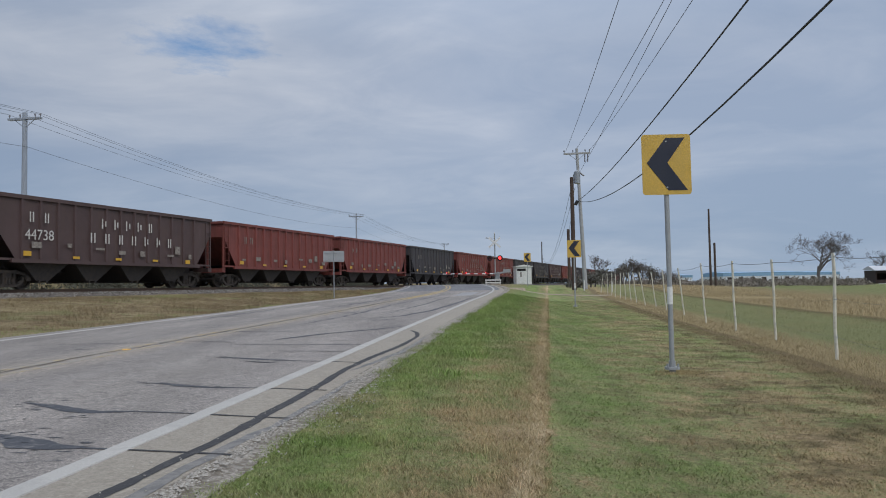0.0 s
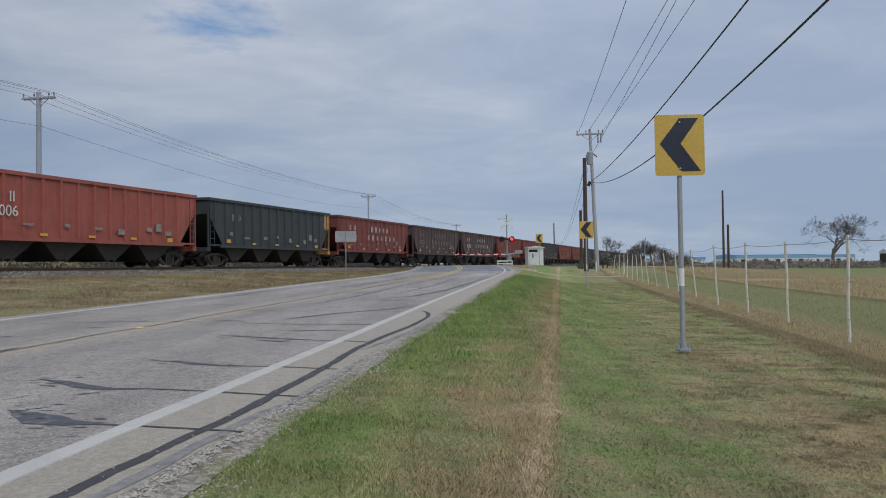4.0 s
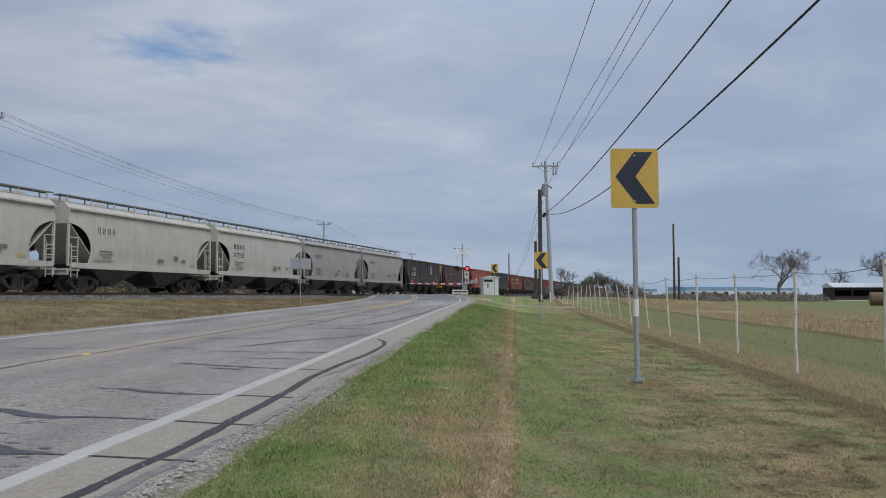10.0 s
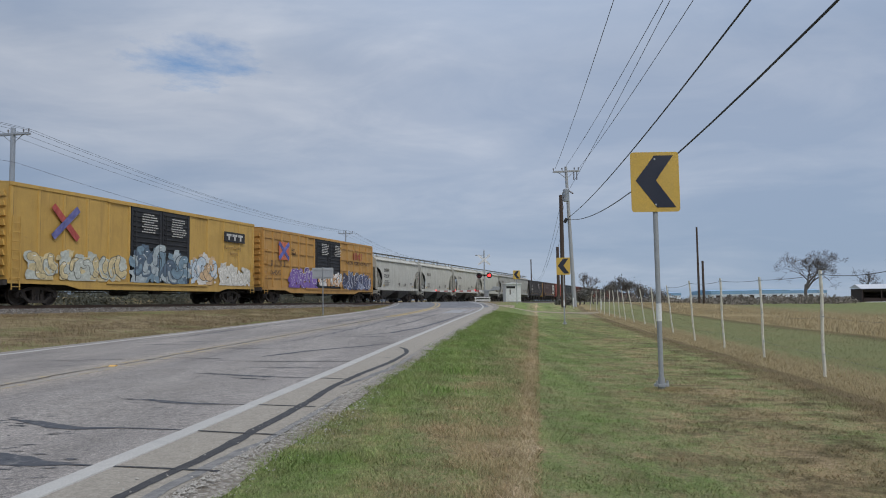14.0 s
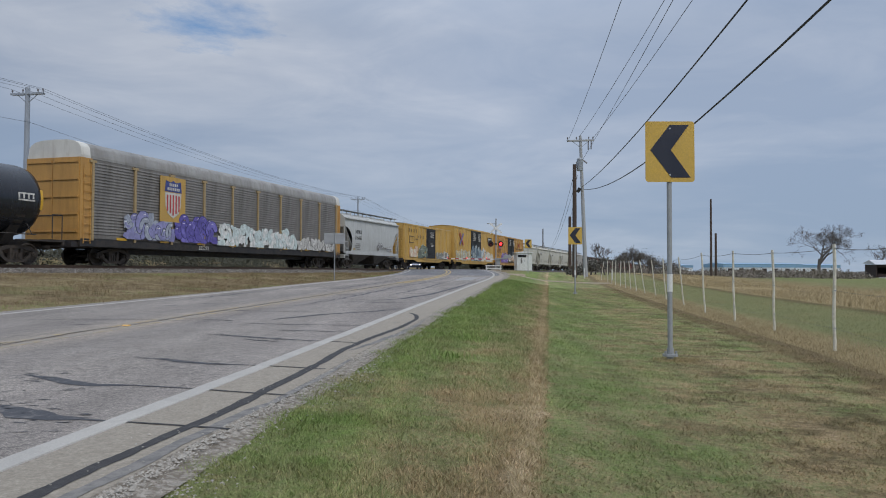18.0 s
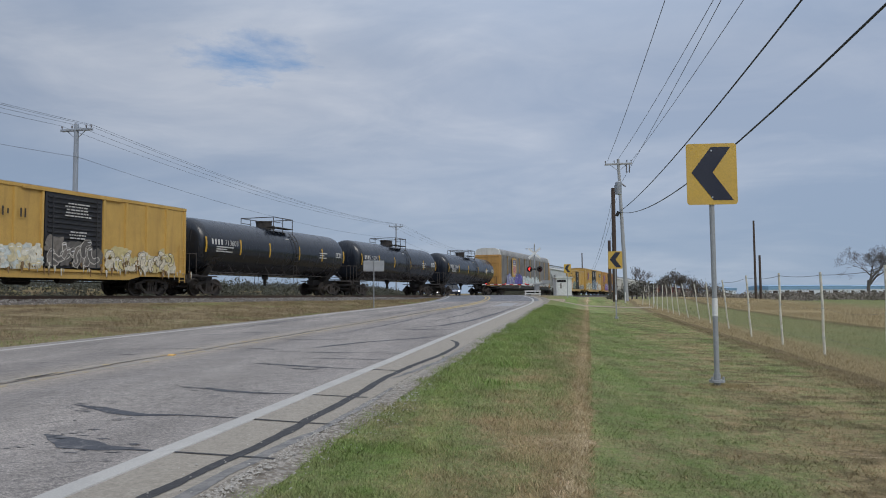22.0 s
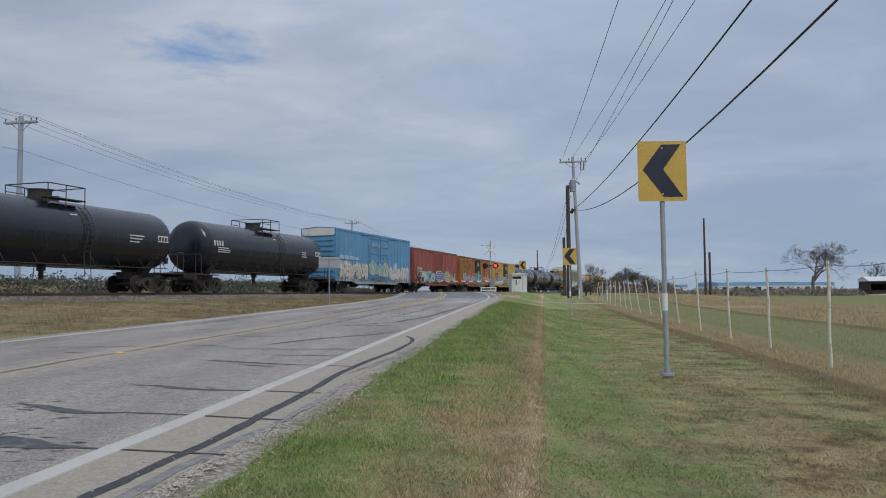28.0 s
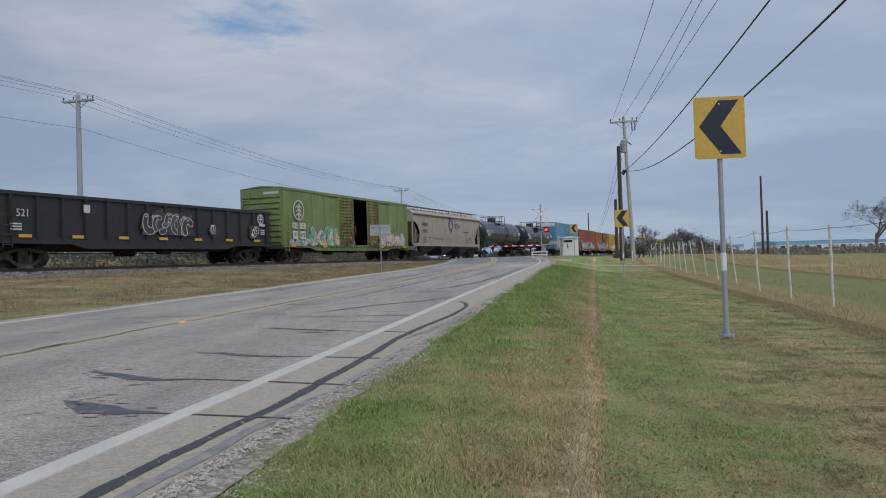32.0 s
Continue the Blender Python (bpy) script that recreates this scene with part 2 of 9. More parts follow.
    def mesh(self, name, mats, smooth=False):
        me = bpy.data.meshes.new(name)
        me.from_pydata(self.v, [], self.f)
        for m in (mats if isinstance(mats, (list, tuple)) else [mats]):
            me.materials.append(m)
        me.polygons.foreach_set("material_index", self.m)
        b = bmesh.new()
        b.from_mesh(me)
        bmesh.ops.recalc_face_normals(b, faces=b.faces)
        b.to_mesh(me)
        b.free()
        if smooth:
            me.polygons.foreach_set("use_smooth", [True] * len(me.polygons))
            me.set_sharp_from_angle(angle=radians(35))
        me.update()
        return me


def part(name, geo, mats, parent, label="", smooth=False, m=None):
    """One mesh under a thing or under a part."""
    ob = new(name, geo.mesh(name, mats, smooth) if isinstance(geo, Geo) else geo)
    ob.parent = parent
    if m is not None:
        ob.matrix_basis = m
    if label:
        ob["label"] = label
    return ob


def thing(name, m, label, category, group="", kind=""):
    ob = new(name)
    ob.matrix_basis = m
    return tagged(ob, label, category, group, kind)


def solid(name, geo, mats, label, category="", group="", kind="", smooth=False, m=None):
    ob = new(name, geo.mesh(name, mats, smooth))
    if m is not None:
        ob.matrix_basis = m
    return tagged(ob, label, category, group, kind)


GREY_STEEL = material("galvanised_steel", (0.36, 0.38, 0.40), 0.45, 0.6, 0.15, 6, 60, 0.05)
WHITE_PAINT = material("white_paint", (0.72, 0.72, 0.70), 0.6, 0, 0.1, 4, 50, 0.08, (0.42, 0.40, 0.36), 0.4)
BLACK_STEEL = material("black_steel", (0.022, 0.022, 0.025), 0.6, 0.1, 0.3, 2, 40, 0.1, (0.07, 0.055, 0.045), 0.5)

# ---- the lie of the land ----
ROAD_TURN = radians(5.03)
LANE_R, LANE_L = 3.51, 3.58
BENDS = [(-60, 0.0), (0, 0.0), (20, -0.00104), (40, 0.0), (55, 0.0064), (70, 0.0055), (85, 0.0046), (260, 0.0043)]   # along the road, turn to the left


def track_x(y):
    return 0.305 * y - 29.17


TRACK_TURN = math.atan(0.305)
RAIL = 1.32


def trace_road():
    """The middle of the road every half metre: places and headings."""
    ss = np.arange(-60, 262, 0.5)
    bend = np.interp(ss, *zip(*BENDS))
    turned = np.concatenate([[0], np.cumsum((bend[1:] + bend[:-1]) / 4)])
    head = ROAD_TURN - turned
    half = (head[1:] + head[:-1]) / 2
    x = np.concatenate([[0], np.cumsum(np.sin(half) / 2)])
    y = np.concatenate([[0], np.cumsum(np.cos(half) / 2)])
    return ss, x - x[120] - 5.918, y - y[120], head


ROAD_S, ROAD_X, ROAD_Y, ROAD_H = trace_road()


def road_point(s):
    """Middle of the road s metres along, and its heading; s is the way ahead from beside the camera."""
    return float(np.interp(s, ROAD_S, ROAD_X)), float(np.interp(s, ROAD_S, ROAD_Y)), float(np.interp(s, ROAD_S, ROAD_H))


def steps(x, table):
    xs, ys = zip(*table)
    return float(np.interp(x, xs, ys))


def smooth01(a):
    a = min(max(a, 0.0), 1.0)
    return a * a * (3 - 2 * a)


ROAD_Z = [(-60, 0.1), (0, 0.226), (8, 0.25), (16, 0.335), (25, 0.42), (35, 0.555), (46, 0.674), (58, 0.90), (70, 1.13), (78, 1.275), (84, 1.315), (100, 1.315), (130, 1.1), (220, 0.9)]
SIDE_Z = [(-60, -0.1), (0, -0.05), (10, 0.045), (20, 0.08), (34, 0.15), (50, 0.29), (60, 0.48), (68, 0.78), (80, 0.95), (110, 1.0), (200, 0.8), (400, 0.2)]


def road_z(s):
    return sum(steps(s + k, ROAD_Z) for k in (-4, -2, 0, 2, 4)) / 5


def road_xy(s, d):
    """A point d metres to the right of the road's middle."""
    x, y, h = road_point(s)
    return x + d * math.cos(h), y - d * math.sin(h)


def road_local(x, y):
    """Along and to the right of the road."""
    k = int(np.argmin((ROAD_X - x) ** 2 + (ROAD_Y - y) ** 2))
    h = ROAD_H[k]
    u, v = x - ROAD_X[k], y - ROAD_Y[k]
    return float(ROAD_S[k] + u * math.sin(h) + v * math.cos(h)), float(u * math.cos(h) - v * math.sin(h))


def land(x, y, bare=True):
    """Height of the ground."""
    s, d = road_local(x, y)
    rz = road_z(s)
    dt = (x - track_x(y)) * math.cos(TRACK_TURN)      # to the right of the track
    side = steps(y, SIDE_Z)
    side = side * (1 - smooth01((x - 0.13 * y - 8) / 26)) + 0.05 * smooth01((x - 0.13 * y - 8) / 26)
    if d >= 0:
        z = rz - 0.04 + (side - rz + 0.04) * smooth01((d - LANE_R - 0.8) / 3.2)
    else:
        gap = max(-d - LANE_L - 0.5, 0.0)
        room = max(gap + dt - 3.4, 0.5)
        z = rz - 0.06 + (0.97 - rz) * smooth01(gap / room)
    if dt < 3.4:
        z = 0.97 + 0.95 * smooth01((-dt - 5) / 5) - 1.2 * smooth01((-dt - 40) / 60)
    if s > 60 and abs(d) < 12:
        w = smooth01((12 - abs(d)) / 5)
        z = z * (1 - w) + (rz - 0.06) * w if dt > 2.6 or dt < -2.6 else z
    far = smooth01((math.hypot(x, y) - 150) / 250)
    z = z * (1 - far) + 0.0 * far
    if -LANE_L - 0.45 < d < LANE_R + 0.74:
        z = min(z, rz - 0.03)
    return z


# ---- ground ----
def turf(t, co):
    """Colour of the verge, the dry strip and the lawn: from lush green over olive to dead straw."""
    sep = t.nodes.new("ShaderNodeSeparateXYZ")
    t.links.new(co, sep.inputs[0])
    q = maths(t, "SUBTRACT", sep.outputs[0], maths(t, "MULTIPLY", sep.outputs[1], 0.125))
    jag = maths(t, "SUBTRACT", noise_at(t, co, 3.0, 4.0, 0.65), 0.5)
    roam = maths(t, "SUBTRACT", noise_at(t, co, 0.35, 2.0, 0.5), 0.5)
    q = maths(t, "ADD", q, maths(t, "ADD", maths(t, "MULTIPLY", jag, 0.46), maths(t, "MULTIPLY", roam, 0.22)))

    def at(x):
        return (x + 3.0) / 8.0
    f = maths(t, "DIVIDE", maths(t, "ADD", q, 3.0), 8.0)
    base = ramp(t, [(at(a), (v, v, v)) for a, v in [(-1.8, 0.18), (-1.1, 0.25), (-0.75, 0.43), (-0.4, 0.51), (-0.24, 0.62), (-0.16, 0.92), (-0.09, 0.80), (-0.02, 0.36),
                                                    (0.7, 0.33), (1.2, 0.40), (1.9, 0.54), (2.45, 0.50), (2.8, 0.44), (3.2, 0.56)]], f)
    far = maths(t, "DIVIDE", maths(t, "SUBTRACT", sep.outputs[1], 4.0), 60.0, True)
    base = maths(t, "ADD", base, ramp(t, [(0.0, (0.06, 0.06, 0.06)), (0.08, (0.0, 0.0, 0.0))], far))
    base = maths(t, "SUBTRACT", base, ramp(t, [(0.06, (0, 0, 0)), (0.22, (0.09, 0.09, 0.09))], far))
    for scale, amount, move in [(0.5, 0.75, (2, 5, 0)), (1.6, 0.85, (7, 1, 0)), (5.5, 0.55, (4, 9, 0)), (22.0, 0.6, (1, 3, 0))]:
        wave = maths(t, "SUBTRACT", noise_at(t, co, scale, 3.0, 0.6, move=move), 0.5)
        base = maths(t, "ADD", base, maths(t, "MULTIPLY", wave, amount))
    colour = ramp(t, [(0.05, (0.190, 0.268, 0.082)), (0.28, (0.245, 0.285, 0.118)), (0.46, (0.315, 0.300, 0.155)), (0.60, (0.375, 0.300, 0.170)), (0.78, (0.415, 0.315, 0.190)), (0.95, (0.57, 0.455, 0.31))], base)
    # dead thatch showing between the blades, most of it where the lawn is thin
    thin = ramp(t, [(at(-0.6), (0.35, 0.35, 0.35)), (at(0.2), (0.25, 0.25, 0.25)), (at(1.6), (0.85, 0.85, 0.85)), (at(3.2), (0.95, 0.95, 0.95))], f)
    bare = ramp(t, [(0.46, (0, 0, 0)), (0.64, (1, 1, 1))], noise_at(t, co, 2.6, 5.0, 0.7, move=(8, 2, 4), warp=0.3))
    colour = mix(t, maths(t, "MULTIPLY", thin, bare), colour, (0.150, 0.120, 0.066))
    # lanes of the mower
    swath = noise_at(t, co, 0.9, 3.0, 0.6, (1.8, 0.10, 1), (0, 0, 0.124), warp=0.2)
    return mix(t, 1.0, colour, ramp(t, [(0.36, (0.80, 0.82, 0.80)), (0.5, (0.95, 0.95, 0.95)), (0.64, (1.09, 1.07, 1.05))], swath), "MULTIPLY")


def bank_turf(t, co):
    """Colour of the rough dead grass on the bank below the railway."""
    wave = noise_at(t, co, 0.8, 3.0, 0.6, move=(3, 3, 0))
    for scale, amount in ((2.6, 0.9), (9.0, 0.4)):
        wave = maths(t, "ADD", wave, maths(t, "MULTIPLY", maths(t, "SUBTRACT", noise_at(t, co, scale, 3.0, 0.6, move=(1, 6, 2)), 0.5), amount))
    colour = ramp(t, [(0.30, (0.150, 0.110, 0.066)), (0.44, (0.205, 0.155, 0.092)), (0.56, (0.252, 0.198, 0.118)), (0.70, (0.295, 0.24, 0.145))], wave)
    moss = ramp(t, [(0.52, (0, 0, 0)), (0.66, (0.75, 0.75, 0.75))], noise_at(t, co, 0.5, 4.0, 0.6, move=(9, 4, 0)))
    return mix(t, moss, colour, (0.185, 0.182, 0.085))


def turf_blades(name, low, high, lie=turf):
    """Blades in the colour of the turf that they stand in, each a little lighter or darker."""
    m = bpy.data.materials.new(name)
    m.use_nodes = True
    t = m.node_tree
    b = t.nodes["Principled BSDF"]
    co = t.nodes.new("ShaderNodeTexCoord").outputs["Object"]
    island = t.nodes.new("ShaderNodeNewGeometry").outputs["Random Per Island"]
    tint = ramp(t, [(0.0, (low, low, low)), (0.45, (1.0, 1.02, 0.96)), (0.8, (high, high, high)), (1.0, (high * 1.22, high * 1.12, high * 1.1))], island)
    t.links.new(mix(t, 1.0, lie(t, co), tint, "MULTIPLY"), b.inputs["Base Color"])
    b.inputs["Roughness"].default_value = 0.85
    b.inputs["Specular IOR Level"].default_value = 0.15
    return m


def ground_material():
    m = bpy.data.materials.new("grass_ground")
    m.use_nodes = True
    t = m.node_tree
    b = t.nodes["Principled BSDF"]
    co = t.nodes.new("ShaderNodeTexCoord").outputs["Object"]
    sep = t.nodes.new("ShaderNodeSeparateXYZ")
    t.links.new(co, sep.inputs[0])
    q = maths(t, "SUBTRACT", sep.outputs[0], maths(t, "MULTIPLY", sep.outputs[1], 0.125))
    wob = maths(t, "SUBTRACT", noise_at(t, co, 0.9, 4.0, 0.6, (1, 0.35, 1)), 0.5)
    wob2 = maths(t, "SUBTRACT", noise_at(t, co, 0.16, 3.0), 0.5)
    q = maths(t, "ADD", q, maths(t, "ADD", maths(t, "MULTIPLY", wob, 0.45), maths(t, "MULTIPLY", wob2, 0.5)))
    f = maths(t, "DIVIDE", maths(t, "ADD", q, 14.0), 60.0)

    def at(x):
        return (x + 14.0) / 60.0
    green, lush, olive = (0.205, 0.21, 0.10), (0.20, 0.22, 0.09), (0.225, 0.235, 0.105)
    tan, gold = (0.37, 0.29, 0.17), (0.34, 0.265, 0.145)
    zones = ramp(t, [(at(-13), (0.25, 0.19, 0.105)), (at(-9), (0.25, 0.19, 0.105)), (at(-1.9), lush), (at(-1.1), lush), (at(-0.6), (0.25, 0.20, 0.10)),
                     (at(-0.18), tan), (at(-0.10), tan), (at(-0.02), olive), (at(1.0), (0.24, 0.235, 0.11)), (at(2.1), (0.27, 0.235, 0.12)), (at(3.0), (0.23, 0.19, 0.10)), (at(3.38), (0.185, 0.142, 0.083)), (at(3.58), (0.195, 0.15, 0.087)), (at(3.78), gold), (at(4.35), (0.30, 0.245, 0.13)),
                     (at(4.9), green), (at(8.2), green), (at(8.8), (0.12, 0.09, 0.05)), (at(9.4), gold), (at(14), gold), (at(18), (0.225, 0.195, 0.10)), (at(24), (0.19, 0.195, 0.09)), (at(34), (0.17, 0.19, 0.08))], f)
    patch = noise_at(t, co, 0.55, 6.0, 0.65, warp=0.4)
    zones = mix(t, ramp(t, [(0.48, (0, 0, 0)), (0.68, (0.55, 0.55, 0.55))], patch), zones, (0.25, 0.19, 0.095))
    bank = ramp(t, [(at(-4.2), (1, 1, 1)), (at(-3.2), (0, 0, 0))], f)
    zones = mix(t, bank, zones, bank_turf(t, co))
    kept = ramp(t, [(at(-2.4), (0, 0, 0)), (at(-1.6), (1, 1, 1)), (at(3.0), (1, 1, 1)), (at(3.3), (0, 0, 0))], f)
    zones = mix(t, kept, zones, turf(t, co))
    fine = noise_at(t, co, 26.0, 6.0, 0.7)
    zones = mix(t, 1.0, zones, ramp(t, [(0.25, (0.62, 0.62, 0.62)), (0.5, (1.0, 1.0, 1.0)), (0.8, (1.35, 1.35, 1.3))], fine), "MULTIPLY")
    grit = noise_at(t, co, 90.0, 3.0, 0.7)
    zones = mix(t, 1.0, zones, ramp(t, [(0.3, (0.75, 0.75, 0.75)), (0.7, (1.22, 1.22, 1.18))], grit), "MULTIPLY")
    t.links.new(zones, b.inputs["Base Color"])
    b.inputs["Roughness"].default_value = 0.95
    b.inputs["Specular IOR Level"].default_value = 0.1
    k = t.nodes.new("ShaderNodeBump")
    k.inputs["Strength"].default_value, k.inputs["Distance"].default_value = 0.9, 0.05
    t.links.new(fine, k.inputs["Height"])
    t.links.new(k.outputs[0], b.inputs["Normal"])
    return m


def spread(near, step, far):
    a = list(np.arange(near[0], near[1] + 0.01, step))
    return [v for v in far if v < near[0]] + a + [v for v in far if v > near[1]]


def ground_height(x, y):
    """The land with its small humps."""
    return land(x, y) + 0.022 * noise.noise((x * 0.35, y * 0.35, 0)) * smooth01(y / 4) * smooth01((110 - y) / 8)


def build_ground():
    far = [-3500, -1800, -900, -500, -300, -200, -140, -100, -80, 80, 100, 120, 140, 170, 210, 260, 330, 450, 700, 1200, 2200, 4000]
    xs = spread((-9, 14), 0.5, spread((-64, 64), 1.0, far))
    ys = spread((1, 42), 0.5, spread((-20, 112), 1.0, [-900, -500, -300, -200, -120, -70, -40] + far))
    g = Geo()
    n = len(xs)
    g.v = [(x, y, ground_height(x, y)) for y in ys for x in xs]
    g.f = [(j * n + i, j * n + i + 1, (j + 1) * n + i + 1, (j + 1) * n + i) for j in range(len(ys) - 1) for i in range(n - 1)]
    g.m = [0] * len(g.f)
    solid("ground", g, GRASS, "mown and dry winter grass beside the road", "grass", kind="structure", smooth=True)


GRASS = ground_material()
build_ground()


# ---- road ----
def asphalt(name, colour, seed, worn=False):
    """Speckled asphalt; worn adds polished wheel paths and the paler dusty strip outside the edge line."""
    m = bpy.data.materials.new(name)
    m.use_nodes = True
    t = m.node_tree
    b = t.nodes["Principled BSDF"]
    co = t.nodes.new("ShaderNodeTexCoord").outputs["Object"]
    c = Vector(colour)
    grain = noise_at(t, co, 120.0, 3.0, 0.8)
    speck = noise_at(t, co, 45.0, 4.0, 0.75)
    wide = noise_at(t, co, 0.6, 5.0, 0.6, (1.6, 0.35, 1), (0, 0, ROAD_TURN), move=(seed, 2, 0))
    fine = noise_at(t, co, 3.5, 6.0, 0.7, (1, 0.6, 1), (0, 0, ROAD_TURN))
    base = ramp(t, [(0.3, c * 0.74), (0.7, c * 1.18)], wide)
    pits = noise_at(t, co, 13.0, 5.0, 0.75, move=(2, 5, seed))
    base = mix(t, 1.0, base, ramp(t, [(0.34, (0.72, 0.72, 0.73)), (0.5, (1, 1, 1)), (0.7, (1.16, 1.15, 1.13))], pits), "MULTIPLY")
    base = mix(t, ramp(t, [(0.50, (0, 0, 0)), (0.68, (0.6, 0.6, 0.6))], fine), base, c * 0.66)
    base = mix(t, 1.0, base, ramp(t, [(0.3, (0.4, 0.4, 0.41)), (0.7, (1.6, 1.58, 1.55))], grain), "MULTIPLY")
    base = mix(t, 1.0, base, ramp(t, [(0.32, (0.52, 0.52, 0.53)), (0.5, (0.98, 0.98, 0.98)), (0.68, (1.55, 1.53, 1.5))], speck), "MULTIPLY")
    if worn:
        across = t.nodes.new("ShaderNodeAttribute")
        across.attribute_name = "across"
        stray = maths(t, "MULTIPLY", maths(t, "SUBTRACT", noise_at(t, co, 0.7, 4.0, 0.6, (1, 0.4, 1)), 0.5), 0.5)
        stray2 = maths(t, "MULTIPLY", maths(t, "SUBTRACT", noise_at(t, co, 9.0, 4.0, 0.7), 0.5), 0.10)
        d = maths(t, "ADD", across.outputs["Fac"], maths(t, "ADD", stray, stray2))
        f = maths(t, "DIVIDE", maths(t, "ADD", d, 4.2), 8.6)
        lanes = [(-3.9, (1.02, 1.01, 1.0)), (-3.0, (0.90, 0.90, 0.905)), (-2.0, (1.04, 1.03, 1.03)), (-0.9, (0.88, 0.88, 0.895)), (-0.3, (1.03, 1.0, 0.95)), (0.25, (1.05, 1.01, 0.95)), (0.7, (0.86, 0.862, 0.88)),
                 (1.3, (0.97, 0.97, 0.98)), (2.0, (1.03, 1.03, 1.03)), (3.0, (0.96, 0.96, 0.97))]
        base = mix(t, 1.0, base, ramp(t, [((p + 4.2) / 8.6, c2) for p, c2 in lanes], f), "MULTIPLY")
        edge = maths(t, "ADD", across.outputs["Fac"], stray2)
        dusty = ramp(t, [((3.50 + 4.2) / 8.6, (0, 0, 0)), ((3.60 + 4.2) / 8.6, (0.8, 0.8, 0.8))], maths(t, "DIVIDE", maths(t, "ADD", edge, 4.2), 8.6))
        smooth = mix(t, 1.0, ramp(t, [(0.3, (0.285, 0.250, 0.20)), (0.7, (0.355, 0.315, 0.255))], pits), ramp(t, [(0.3, (0.8, 0.8, 0.8)), (0.7, (1.15, 1.15, 1.15))], speck), "MULTIPLY")
        base = mix(t, dusty, base, smooth)
    t.links.new(base, b.inputs["Base Color"])
    b.inputs["Roughness"].default_value = 0.88
    k = t.nodes.new("ShaderNodeBump")
    k.inputs["Strength"].default_value, k.inputs["Distance"].default_value = 0.5, 0.01
    t.links.new(grain, k.inputs["Height"])
    t.links.new(k.outputs[0], b.inputs["Normal"])
    return m


ASPHALT = asphalt("weathered_asphalt", (0.277, 0.252, 0.230), 1, True)
ASPHALT_NEW = asphalt("newer_asphalt", (0.165, 0.167, 0.178), 5)
TAR_FAINT = material("old_grey_tar", (0.155, 0.15, 0.145), 0.85, 0, 0.2, 6, 110, 0.2, (0.24, 0.225, 0.21), 0.8, low=0.42, high=0.58)
TAR_WORN = material("worn_tar_film", (0.062, 0.064, 0.074), 0.8, 0, 0.2, 6, 110, 0.2, (0.20, 0.19, 0.18), 0.7, low=0.52, high=0.64)
TAR = material("tar_seal", (0.034, 0.032, 0.033), 0.75, 0, 0.3, 8, 80, 0.2, (0.12, 0.112, 0.105), 0.3, low=0.5, high=0.66)
PAINT_W = material("road_paint_white", (0.44, 0.42, 0.39), 0.85, 0, 0.10, 1.6, 90, 0.15, (0.33, 0.315, 0.295), 0.6, low=0.5, high=0.68)
PAINT_Y = material("road_paint_yellow", (0.40, 0.30, 0.16), 0.85, 0, 0.2, 2.5, 90, 0.2, (0.27, 0.25, 0.22), 0.95, low=0.36, high=0.54)
PAINT_Y_FRESH = material("brighter_road_paint_yellow", (0.50, 0.36, 0.13), 0.85, 0, 0.15, 2.5, 90, 0.2, (0.33, 0.28, 0.18), 0.6, low=0.46, high=0.62)
GRAVEL = material("gravel", (0.38, 0.345, 0.30), 0.95, 0, 0.4, 14, 40, 1.0, (0.15, 0.125, 0.095), 0.9, low=0.42, high=0.56)


def ribbon(g, s0, s1, step, left, right, lift, ragged=0.0, seed=0.0):
    """A strip along the road from left to right of its middle."""
    ss = list(np.arange(s0, s1, step)) + [s1]
    ps = []
    for s in ss:
        wl = ragged * noise.noise((s * 0.8, seed, 0.3)) + ragged * 0.6 * noise.noise((s * 3.1, seed, 4.3))
        wr = ragged * noise.noise((s * 0.8, seed + 7, 0.3)) + ragged * 0.6 * noise.noise((s * 3.1, seed + 9, 1.3))
        for d, h in ((left + wl - 0.004, lift - 0.008), (left + wl, lift), (right + wr, lift), (right + wr + 0.004, lift - 0.008)):
            x, y = road_xy(s, d)
            ps.append((x, y, road_z(s) + h))
    n = len(ss)
    g.add(ps, [(4 * i + k, 4 * i + k + 1, 4 * i + k + 5, 4 * i + k + 4) for i in range(n - 1) for k in range(3)])


